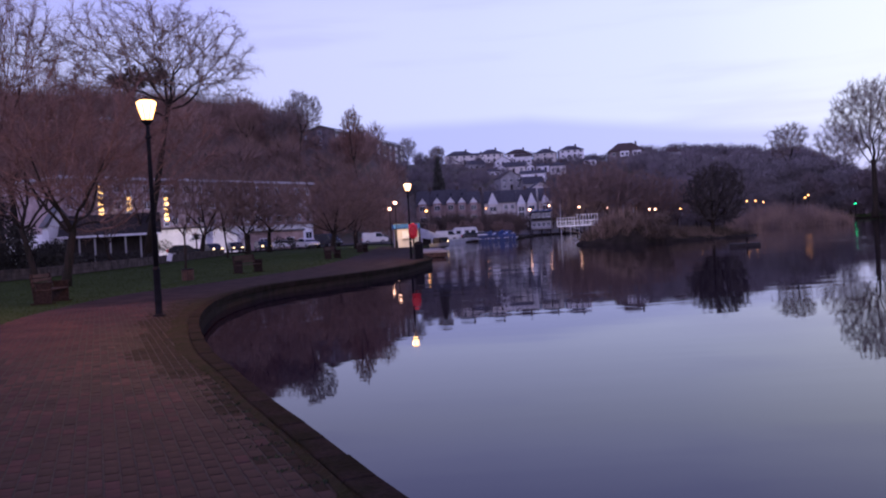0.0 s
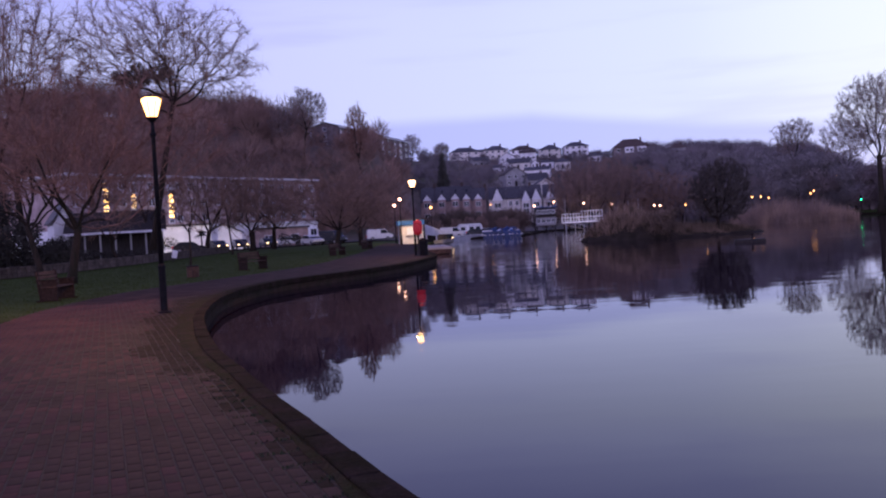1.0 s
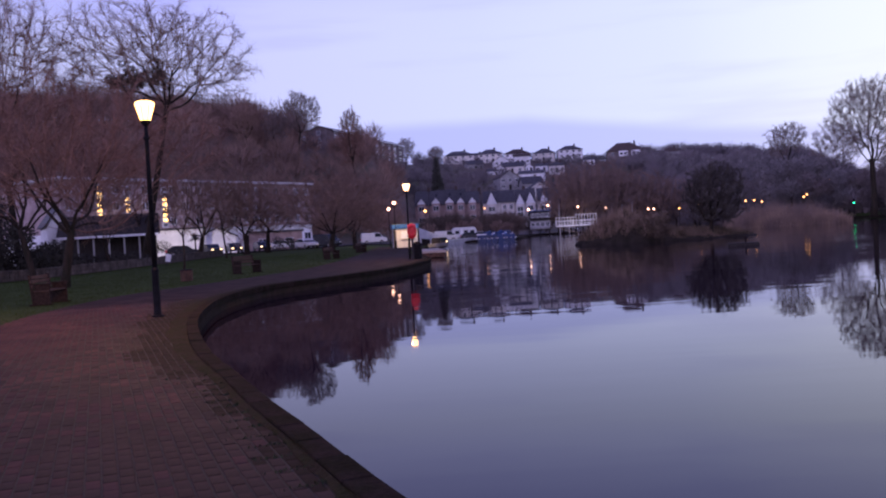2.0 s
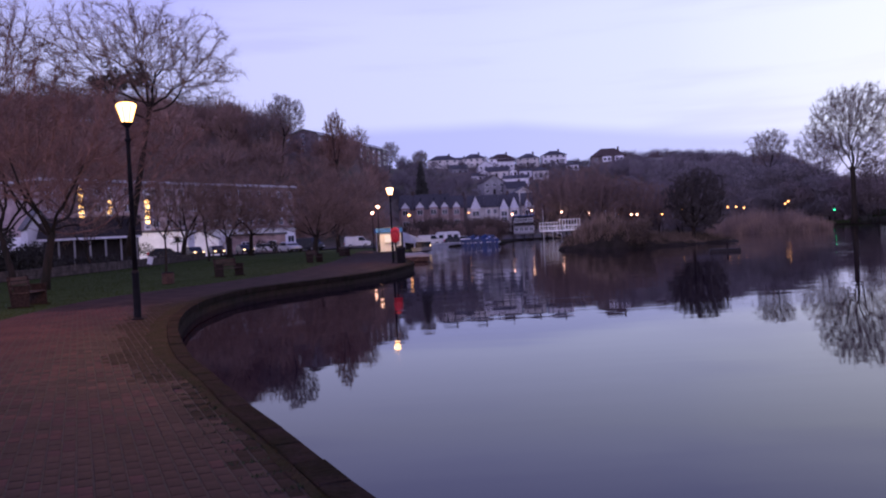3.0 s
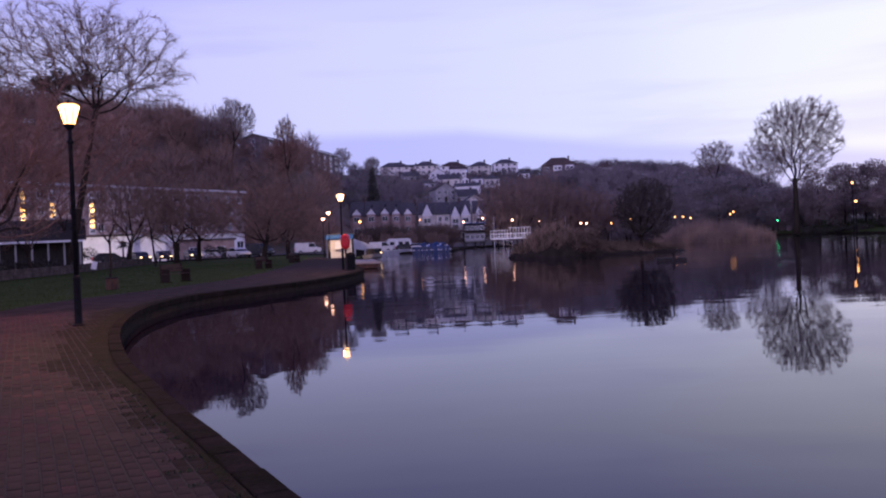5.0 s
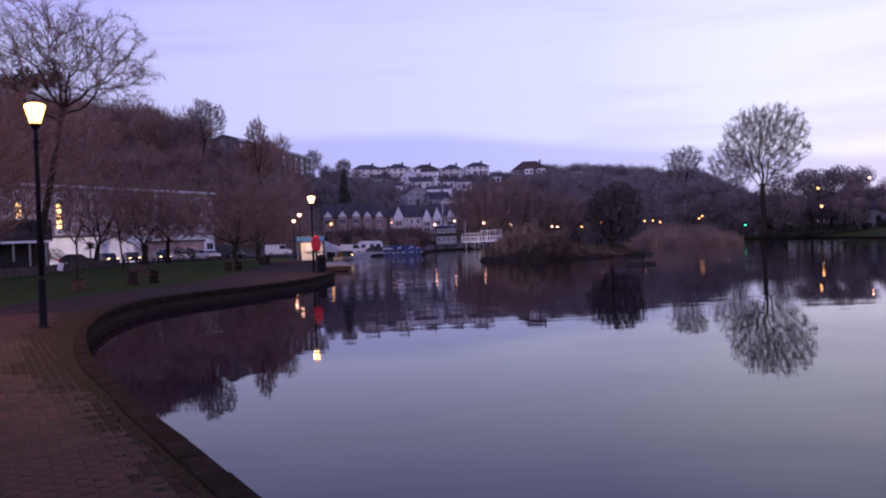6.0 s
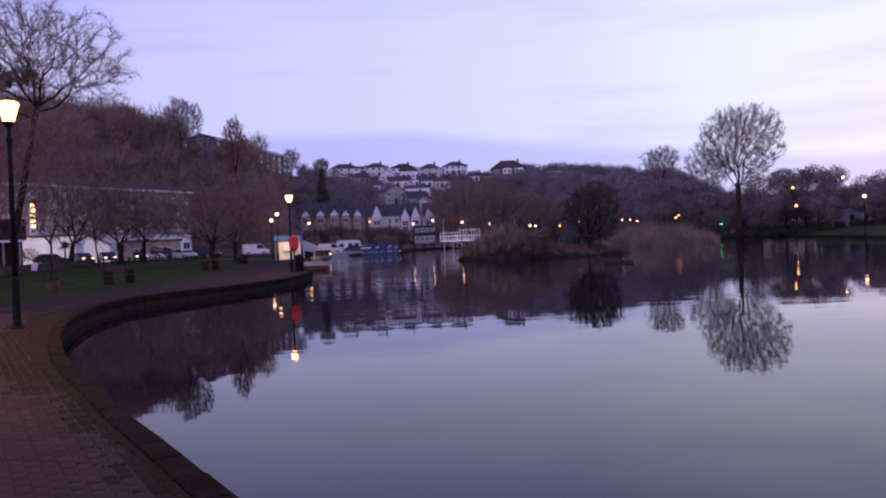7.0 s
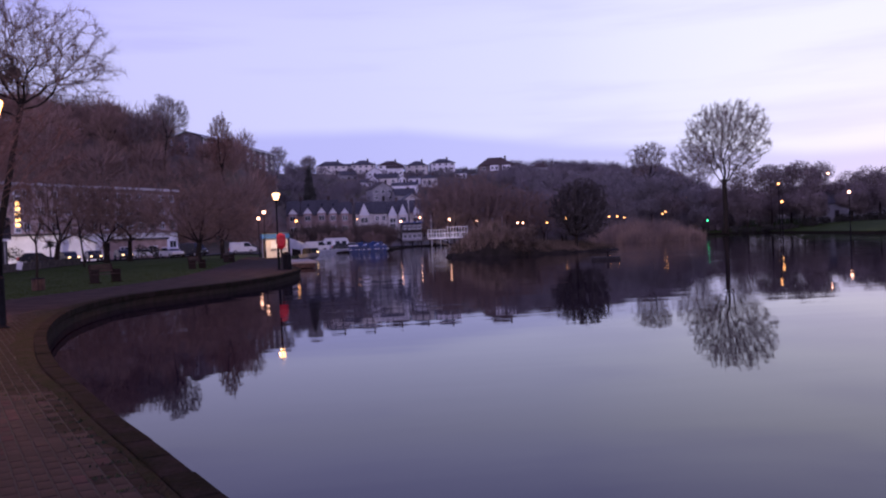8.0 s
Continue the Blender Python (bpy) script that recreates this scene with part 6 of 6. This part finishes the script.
def jetty():
    t = thing("jetty", pose(-1.25, 68.2, WATER, 0, 0, 3), "low timber landing jetty with pale edge boards", "jetty")
    part("deck_frame", Geo().box(-0.8, 2, 0.05, 1.55, 18, 0.47), M_BIN, t, "brown timber side")
    for i in range(32):
        part("plank", PLANK_MESH, None, t).matrix_basis = Matrix.Translation((0.375, 2.25 + 0.5 * i, 0.47))
    part("edge_board", Geo().box(1.55, 2, 0.4, 1.63, 18, 0.57), M_PALEPLANK, t, "pale edge board", bevel=0.01)
    part("end_board", Geo().box(-0.8, 1.92, 0.4, 1.63, 2.0, 0.57), M_PALEPLANK, t, bevel=0.01)
    for y in (2.5, 7, 12, 17):
        for x in (-0.6, 1.35):
            part("pile", Geo().lathe([(0.11, -1.3), (0.1, 0.3)], 8, Matrix.Translation((x, y, 0))), M_DARK, t)


PLANK_MESH = Geo().box(-1.17, -0.23, 0, 1.17, 0.23, 0.05).mesh("plank", M_PALEPLANK, 0.008)
jetty()


# ---------- boats ----------
def boat_hull(n=10, length=4.0, beam=1.5, depth=0.6):
    g = Geo()
    vs, k = [], 7
    for i in range(n + 1):
        u = i / n
        w = beam / 2 * (1 - max(0, (u - 0.55) / 0.45) ** 2.2) * (0.86 + 0.14 * min(1, u / 0.3))
        sheer = 0.16 * u**2
        for j in range(k):
            a = math.pi * j / (k - 1)
            vs.append((-w * math.cos(a), -length / 2 + u * length, depth + sheer - (depth * (1 - 0.35 * u**3)) * math.sin(a) ** 0.7))
    fs = [(i * k + j, i * k + j + 1, (i + 1) * k + j + 1, (i + 1) * k + j) for i in range(n) for j in range(k - 1)]
    fs.append(tuple(range(k)))
    fs += [(i * k, (i + 1) * k, (i + 1) * k + k - 1, i * k + k - 1) for i in range(n)]
    return g.add(vs, fs)


HULLS = {m.name: boat_hull().mesh("hull", m, smooth=False) for m in (M_BLUEBOAT, M_FRAME, M_BLUE, M_PLANK)}
SEATS = Geo().box(-0.6, -0.9, 0.35, 0.6, -0.5, 0.75).mesh("seat", M_BLUEBOAT)
BACKS = Geo().box(-0.62, -1.0, 0.6, 0.62, -0.88, 1.3).mesh("backrest", M_BLUEBOAT)
RAILS = Geo().box(-0.05, -2.0, 0.58, 0.05, 1.0, 0.74).mesh("gunwale", M_FRAME)
PEDALS = Geo().box(-0.25, 0.4, 0.5, 0.25, 0.9, 0.95).mesh("pedal_box", M_FRAME)


def pedal_boat(x, y, z, turn, hull, label, roll=0):
    t = thing("pedal_boat", pose(x, y, z, 0, roll, turn), label, "boat", "moored pedal boats")
    part("hull", HULLS[hull.name], None, t)
    part("seat", SEATS, None, t)
    part("backrest", BACKS, None, t)
    part("pedal_box", PEDALS, None, t)
    for x in (-0.71, 0.71):
        part("gunwale", RAILS, None, t, "white gunwale").location = (x, 0, 0)


rng_boats = random.Random(4)
for i in range(14):
    u = i / 13
    pedal_boat(7.1 + 5.6 * u, 161 + 3.0 * u - (i % 2) * 3.2, WATER - 0.12, rng_boats.uniform(-14, 14), M_BLUEBOAT, "dark blue pedal boat moored in a row by the quay")
for i in range(6):
    pedal_boat(7.4 + 1.05 * i, 164.6, WATER + 0.35 + rng_boats.uniform(0, 0.3), rng_boats.uniform(-40, 40), M_BLUE if i % 2 else M_BLUEBOAT, "blue pedal boat drawn up tilted against the others", roll=rng_boats.uniform(-28, 28))
t = thing("motor_launch", pose(-0.3, 113.0, WATER - 0.1, 0, 0, -150), "small dark motor launch with a lit bow lamp by the jetty", "boat")
part("hull", boat_hull(10, 4.0, 1.6, 0.75), M_GREY, t)
part("cabin", Geo().box(-0.6, -1.0, 0.7, 0.6, 0.9, 1.5), M_DARK, t, bevel=0.06)
part("windscreen", Geo().box(-0.5, 0.9, 1.0, 0.5, 0.93, 1.4), M_PANE, t)
part("bow_lamp", Geo().lathe([(0.08, 0), (0.08, 0.12)], 8, Matrix.Translation((0, 1.7, 0.95))), M_HEAD, t, "lit bow lamp")
quay2 = thing("boat_quay", pose(0, 0, 0), "long low concrete boat quay by the parked caravans", "quay")
line = glide([(-1.5, 128), (0.6, 143), (3.4, 158), (8, 166), (13.5, 169)], 2.0)
part("wall", ribbon("wall", [up(offset(line, 0.5), 0.34), up(line, 0.34), up(line, -0.9)], M_GREY), None, quay2)
part("coping", ribbon("coping", [up(offset(line, 0.6), 0.36), up(offset(line, 0.6), 0.44), up(offset(line, -0.08), 0.44), up(offset(line, -0.08), 0.33)], M_FLATROOF), None, quay2)


# ---------- vehicles ----------
def wheel(parent, x, y, r):
    w = part("wheel", Geo().lathe([(r, -0.1), (r, 0.1)], 14, Matrix.Translation((x, y, r)) @ pose(0, 0, 0, 90, 0, 0)), M_TYRE, parent)
    part("rim", Geo().lathe([(r * 0.6, -0.11), (r * 0.6, 0.11)], 12, Matrix.Translation((x, y, r)) @ pose(0, 0, 0, 90, 0, 0)), M_GREY, w)


def car(at, turn, paint, label, van=False, lights=False):
    t = thing("van" if van else "car", pose(*at, 0, 0, turn), label, "van" if van else "car", "parked vehicles")
    if van:
        body = [(-2.3, 0.3), (2.25, 0.3), (2.35, 0.55), (2.3, 1.0), (1.55, 1.15), (1.05, 1.95), (-2.25, 2.0), (-2.35, 1.2)]
        glass = [(1.45, 1.18), (1.02, 1.84), (0.15, 1.86), (0.15, 1.18)]
        h = 0.85
    else:
        body = [(-2.05, 0.32), (2.05, 0.32), (2.12, 0.6), (2.0, 0.82), (1.1, 0.95), (0.45, 1.42), (-1.2, 1.46), (-1.95, 1.0), (-2.1, 0.85)]
        glass = [(1.0, 0.97), (0.42, 1.37), (-1.15, 1.4), (-1.75, 1.0)]
        h = 0.84
    part("body", Geo().prism(body, -h, h), paint, t, bevel=0.08)
    part("side_glass", Geo().prism(glass, -h - 0.012, h + 0.012), M_PANE, t)
    (x0, z0), (x1, z1) = (glass[0], glass[1])
    g = Geo().add([(x0 + 0.1, -h * 0.88, z0), (x0 + 0.1, h * 0.88, z0), (x1 + 0.08, h * 0.8, z1), (x1 + 0.08, -h * 0.8, z1), (x0 + 0.05, -h * 0.88, z0), (x0 + 0.05, h * 0.88, z0), (x1 + 0.03, h * 0.8, z1), (x1 + 0.03, -h * 0.8, z1)],
                  [(0, 1, 2, 3), (7, 6, 5, 4), (0, 4, 5, 1), (1, 5, 6, 2), (2, 6, 7, 3), (3, 7, 4, 0)])
    part("windscreen", g, M_PANE, t)
    fx = body[2][0]
    for y in (-0.6, 0.6):
        part("headlight", Geo().box(fx - 0.12, y - 0.13, 0.62, fx + 0.02, y + 0.13, 0.76), M_HEAD if lights else M_FRAME, t, "lit headlight" if lights else "", bevel=0.02)
        part("tail_light", Geo().box(-fx - 0.03, y - 0.1, 0.65, -fx + 0.1, y + 0.1, 0.95), M_RED, t)
    part("bumper", Geo().box(fx - 0.1, -h, 0.32, fx + 0.06, h, 0.5), M_IRON, t, bevel=0.03)
    for x in (-1.35, 1.35):
        for y in (-h + 0.06, h - 0.06):
            wheel(t, x, y, 0.32)
    return t


def park(az, d, extra, paint, label, **kw):
    p = on_land(az, d, 0.05)
    return car(p, facing(p, extra), paint, label, **kw)


park(-16.3, 118, 8, M_CARDARK, "dark hatchback car parked side-on by the lawn")
park(-14.6, 126, -70, M_CARDARK, "dark car facing the lake with its headlights on", lights=True)
park(-13.2, 128, -80, M_CARDARK, "dark car facing the lake with its headlights on", lights=True)
park(-11.5, 130, -75, M_CARDARK, "dark car facing the lake with its headlights on", lights=True)
park(-10.2, 146, 5, M_CARWHITE, "white car parked by the low shop")
park(-8.7, 121, -66, M_CARWHITE, "white estate car parked facing the lawn")
park(-7.4, 134, -50, M_CARDARK, "dark van parked beside the road", van=True)
park(-4.4, 160, 5, M_CARWHITE, "white panel van parked beneath the trees", van=True)
park(1.9, 168, 4, M_CARDARK, "dark car parked behind the boat quay")
park(2.6, 172, 10, M_CARWHITE, "silver-white car parked behind the boat quay")
park(-1.2, 150, 0, M_CARDARK, "dark car parked behind the kiosk")


def caravan(az, d, extra, label):
    p = on_land(az, d, 0.02)
    t = thing("caravan", pose(*p, 0, 0, facing(p, extra)), label, "caravan", "parked vehicles")
    part("body", Geo().prism([(-2.4, 0.45), (2.3, 0.45), (2.55, 1.2), (2.2, 2.35), (1.8, 2.55), (-2.1, 2.55), (-2.45, 2.2), (-2.55, 1.2)], -1.05, 1.05), M_CARWHITE, t, bevel=0.08)
    for x in (-1.5, 0.2, 1.5):
        part("window", Geo().box(x - 0.42, -1.075, 1.25, x + 0.42, -1.03, 1.9), M_PANE, t, bevel=0.01)
    part("door", Geo().box(-0.85, -1.07, 0.55, -0.35, -1.04, 2.2), M_FRAME, t)
    part("stripe", Geo().box(-2.4, -1.07, 0.75, 2.3, -1.045, 0.9), M_BLUE, t)
    part("tow_bar", Geo().tube([(2.3, 0, 0.5), (3.3, 0, 0.45)], 0.05, 6), M_IRON, t)
    for y in (-0.95, 0.95):
        wheel(t, 0, y, 0.33)


caravan(1.45, 178, 6, "white touring caravan parked behind the boat quay")
park(0.3, 172, -4, M_CARWHITE, "white panel van parked behind the boat quay", van=True)


# ---------- landing stage with cafe ----------
def landing_stage():
    t = thing("lake_cafe", pose(24.4, 219, 1.3, 0, 0, -6), "two-storey grey lakeside cafe with a flat blue-grey roof", "cafe")
    part("wall", Geo().box(-2.5, 0, 0.0, 2.4, 5, 2.25), M_GREY, t)
    part("upper_wall", Geo().box(-2.48, 0.02, 2.25, 2.38, 4.98, 4.3), M_DARK, t, "dark timber upper storey")
    for x in (-2.3, 0, 2.2):
        for y in (0.2, 4.8):
            part("pile", Geo().lathe([(0.14, -2.8), (0.14, 0.0)], 8, Matrix.Translation((x, y, 0))), M_DARK, t)
    part("roof", Geo().box(-2.9, -0.6, 4.3, 2.9, 5.5, 4.55), M_BLUEBOAT, t, "flat blue-grey roof")
    for x in (-1.8, -0.6, 0.6, 1.8):
        for z in (0.6, 2.8):
            window(t, x, 0, z, 0.9, 1.1)
    part("balcony", Geo().box(-2.5, -0.5, 2.1, 2.4, 0.0, 2.25), M_DARK, t)
    for i in range(7):
        part("flag", Geo().box(-2.7 + i * 0.8, -0.62, 4.55, -2.5 + i * 0.8, -0.58, 4.85), M_FRAME if i % 2 else M_BLUE, t)
    d = thing("landing_deck", pose(33.5, 222, 1.8, 0, 0, -6), "white-railed timber landing deck on piles over the lake", "deck")
    part("platform", Geo().box(-4.8, 0, -0.25, 5.4, 5, 0.0), M_PLANK, d)
    part("fascia", Geo().box(-4.8, -0.05, -0.3, 5.4, 0.0, 0.06), M_FRAME, d)
    for i in range(15):
        x = -4.7 + i * 0.71
        part("post", Geo().box(x - 0.06, 0.02, 0.0, x + 0.06, 0.14, 2.0 if i < 7 else 2.6), M_FRAME, d)
        if i % 3 == 0:
            part("post", Geo().box(x - 0.07, 4.7, 0.0, x + 0.07, 4.84, 1.3), M_FRAME, d)
    for x0, x1, z in ((-4.8, 5.4, 0.9), (-4.8, 0.0, 1.92), (-0.1, 5.4, 2.52), (-4.8, 5.4, 0.35)):
        part("rail", Geo().box(x0, 0.03, z, x1, 0.12, z + 0.11), M_FRAME, d)
    part("rail", Geo().box(-4.8, 4.72, 1.15, 5.4, 4.8, 1.27), M_FRAME, d)
    for x in (-4.2, -1, 2, 5):
        for y in (0.3, 4.7):
            part("pile", Geo().lathe([(0.13, -3.6), (0.13, -0.25)], 8, Matrix.Translation((x, y, 0))), M_DARK, d)
    g = thing("gangway", pose(31.5, 219, 0.25, 0, 0, 0), "sloping pale gangway from the deck down to the water", "gangway")
    part("ramp", Geo().prism([(-2.4, 0.75), (2.4, -0.5), (2.4, -0.35), (-2.4, 0.9)], 0, 1.4), M_PLANK, g)
    part("handrail", Geo().tube([(-2.4, 0.05, 1.8), (2.4, 0.05, 0.55)], 0.04, 6), M_FRAME, g)
    for x, z in ((-2.3, 1.78), (0, 1.18), (2.3, 0.58)):
        part("upright", Geo().box(x - 0.03, 0.02, -0.6, x + 0.03, 0.08, z), M_FRAME, g)
    for az, dd, h in ((7.6, 226, 7.4), (11.56, 236, 6.4), (12.18, 236, 6.8)):
        p = on_land(az, dd)
        f = thing("flagpole", pose(p.x, p.y, -0.2), "thin white flagpole by the landing stage", "flagpole")
        part("pole", Geo().lathe([(0.05, -1), (0.03, h)], 8), M_FRAME, f)
        part("finial", Geo().lathe([(0.02, h), (0.08, h + 0.06), (0.02, h + 0.14)], 8), M_FRAME, f)


landing_stage()


def raft():
    t = thing("raft", pose(19.4, 57.2, WATER, 0, 0, -16), "small dark floating timber raft with a short post", "raft")
    part("float", Geo().box(-0.95, -0.6, -0.12, 0.95, 0.6, 0.14), M_DARK, t, bevel=0.04)
    for i in range(7):
        part("board", Geo().box(-0.95 + i * 0.272, -0.62, 0.14, -0.95 + i * 0.272 + 0.25, 0.62, 0.185), M_DARK, t, bevel=0.008)
    part("post", Geo().lathe([(0.06, 0.18), (0.05, 0.42), (0.08, 0.44), (0.08, 0.54), (0.03, 0.58)], 10, Matrix.Translation((0.15, 0, 0))), M_BENCH, t)


raft()


# ---------- paving pieces ----------
def paver_mesh(w, l, h, name, mat, c=0.007):
    """A block with chamfered top edges, no underside."""
    a, b = w / 2, l / 2
    v = [(-a, -b, 0), (a, -b, 0), (a, b, 0), (-a, b, 0), (-a, -b, h - c), (a, -b, h - c), (a, b, h - c), (-a, b, h - c), (-a + c, -b + c, h), (a - c, -b + c, h), (a - c, b - c, h), (-a + c, b - c, h)]
    f = [(0, 1, 5, 4), (1, 2, 6, 5), (2, 3, 7, 6), (3, 0, 4, 7), (4, 5, 9, 8), (5, 6, 10, 9), (6, 7, 11, 10), (7, 4, 8, 11), (8, 9, 10, 11)]
    return np.array(v), np.array(f)


def pave():
    """Brick pavers in stretcher bond along the path, the nearest ones as single pieces."""
    rng = np.random.default_rng(21)
    turn = radians(21.3)
    c, s = math.cos(turn), math.sin(turn)
    cols, rows = np.arange(-210, 134), np.arange(-64, 168)
    i, j = np.meshgrid(cols, rows, indexing="ij")
    u, w = i * 0.108, j * 0.220 + np.where(i % 2, 0.110, 0)
    x, y = u * c - w * s, u * s + w * c
    keep = inside(x, y, path_poly) & (y > -6) & (np.hypot(x, y) < 27.5)
    x, y = x[keep], y[keep]
    order = np.argsort(np.hypot(x + 1.6, y - 5.4))
    x, y = x[order], y[order]
    v, f = paver_mesh(0.0955, 0.2160, 0.021, "brick", M_BRICK, 0.005)
    clean, damp, mossy = (fast_mesh("brick", v, f, mat, True) for mat in (M_BRICK, M_BRICK_DAMP, M_BRICK_MOSS))
    root = structure("path", None, "red-brown brick-paved lakeside path, worn and damp")
    z = 0.0085 + rng.normal(0, 0.0010, len(x))
    tilt = rng.normal(0, 0.35, (len(x), 2))
    tw = rng.normal(0, 0.7, len(x))
    # pavers near the verge are damp and mossy, fewer of them farther off
    far = np.sqrt(((np.stack([x, y], 1)[:, None] - quay[None]) ** 2).sum(2).min(1))
    patch = 0.5 * np.sin(x * 1.7 + 0.6 * np.sin(y * 0.9)) * np.sin(y * 1.1 + 0.8) + rng.normal(0, 0.42, len(x))
    wet = patch > (far - 2.0) / 2.2
    # a broad mossy band where the path bends by the lamp
    soft = 0.35 * np.sin(x * 2.3 + 0.9 * np.sin(y * 1.4)) * np.sin(y * 1.6 + 0.3) + rng.normal(0, 0.10, len(x))
    moss = soft > (far - 0.40 - 0.7 * ease(8, 15, y)) / 0.7
    n = 300
    for k in range(n):
        ob = part("brick", mossy if moss[k] else (damp if wet[k] else clean), None, root)
        ob.matrix_basis = pose(x[k], y[k], z[k], tilt[k, 0], tilt[k, 1], math.degrees(turn) + tw[k])
    a = turn + np.radians(tw[n:])
    ca, sa = np.cos(a)[:, None], np.sin(a)[:, None]
    vx = v[None, :, 0] * ca - v[None, :, 1] * sa + x[n:, None]
    vy = v[None, :, 0] * sa + v[None, :, 1] * ca + y[n:, None]
    vz = v[None, :, 2] + z[n:, None] + np.radians(tilt[n:, :1]) * v[None, :, 1] - np.radians(tilt[n:, 1:]) * v[None, :, 0]
    allv = np.stack([vx, vy, vz], 2).reshape(-1, 3)
    blocks = allv.reshape(-1, len(v), 3)
    for name, mask, mat in (("bricks_beyond", ~wet[n:] & ~moss[n:], M_BRICK), ("damp_bricks_beyond", wet[n:] & ~moss[n:], M_BRICK_DAMP), ("mossy_bricks_beyond", moss[n:], M_BRICK_MOSS)):
        some = blocks[mask]
        allf = (f[None] + (np.arange(len(some)) * len(v))[:, None, None]).reshape(-1, 4)
        rest = part(name, fast_mesh(name, some.reshape(-1, 3), allf, mat, True), None, root)
        rest["kind"] = "stuff"
    # farther on the joints are too fine to tell apart: one worn surface
    m = 160
    p, q = resample(inner_edge, m), resample(lawn_edge, m)
    rows = [up(p + (q - p) * t, 0.036) for t in np.linspace(0, 1, 7)]
    far = ribbon("far_paving", rows, M_PATH)
    bm = bmesh.new()
    bm.from_mesh(far)
    bmesh.ops.delete(bm, geom=[fc for fc in bm.faces if fc.calc_center_median().xy.length < 27.2 and fc.calc_center_median().y > -6.1], context="FACES")
    bm.to_mesh(far)
    bm.free()
    part("far_paving", far, None, root)


def coping():
    """Coping stones along the quay."""
    rng = np.random.default_rng(22)
    line = resample(quay, int(np.linalg.norm(np.diff(quay, axis=0), axis=1).sum() / 0.62))
    root = structure("coping", None, "rough stone coping along the lake edge, mossy at the joints")
    mid = offset(line, COPING / 2)
    g = Geo()
    for i in range(len(mid) - 1):
        a, b = mid[i], mid[i + 1]
        ln = math.hypot(*(b - a)) - 0.010
        m = Matrix.Translation(((a[0] + b[0]) / 2, (a[1] + b[1]) / 2, 0.0)) @ Matrix.Rotation(math.atan2(b[1] - a[1], b[0] - a[0]) + rng.normal(0, 0.007), 4, "Z")
        h = 0.055 + rng.normal(0, 0.004)
        w = COPING / 2 + rng.normal(0, 0.003)
        one = Geo().box(-ln / 2, -w, -0.12, ln / 2, w, h, m)
        me = one.mesh("stone", M_COPING, 0.012)
        part("stone", me, None, root)


def grass_tufts():
    """Short blades over the lawn and moss tufts on the verge."""
    rng = np.random.default_rng(23)
    n = 60000
    az, d = rng.uniform(-32, -3, n), np.sqrt(rng.uniform(20**2, 85**2, n))
    x, y = d * np.sin(np.radians(az)), d * np.cos(np.radians(az))
    off = inside(x, y, path_poly) | inside(x, y, np.vstack([quay, lawn_edge[::-1]])) | inside(x, y, lake)
    x, y = x[~off], y[~off]
    p = np.column_stack([x, y, land(x, y) - 0.03])
    v, f = upright_sticks(rng, p, rng.uniform(0.05, 0.085, len(p)), 0.012, 0.3)
    tagged(new("lawn_grass", fast_mesh("lawn_grass", v, f, M_BLADE)), "short damp winter grass on the lawn", "grass", kind="stuff")
    k = rng.integers(20, 150, 9000)
    e = offset(quay, 0.0)
    nrm = offset(quay, 1.0) - quay
    off = COPING + 0.02 + rng.uniform(0, 1, len(k)) ** 2 * (0.35 + 0.75 * ease(8, 15, quay[k, 1]))
    q = e[k] + nrm[k] * off[:, None] + rng.normal(0, 0.03, (len(k), 2))
    p = np.column_stack([q, np.full(len(k), 0.027)])
    v, f = upright_sticks(rng, p, rng.uniform(0.008, 0.026, len(p)), 0.007, 0.5)
    tagged(new("verge_moss", fast_mesh("verge_moss", v, f, M_TUFT)), "tufts of moss and grass along the coping", "grass", kind="stuff")


grass_tufts()
coping()
pave()
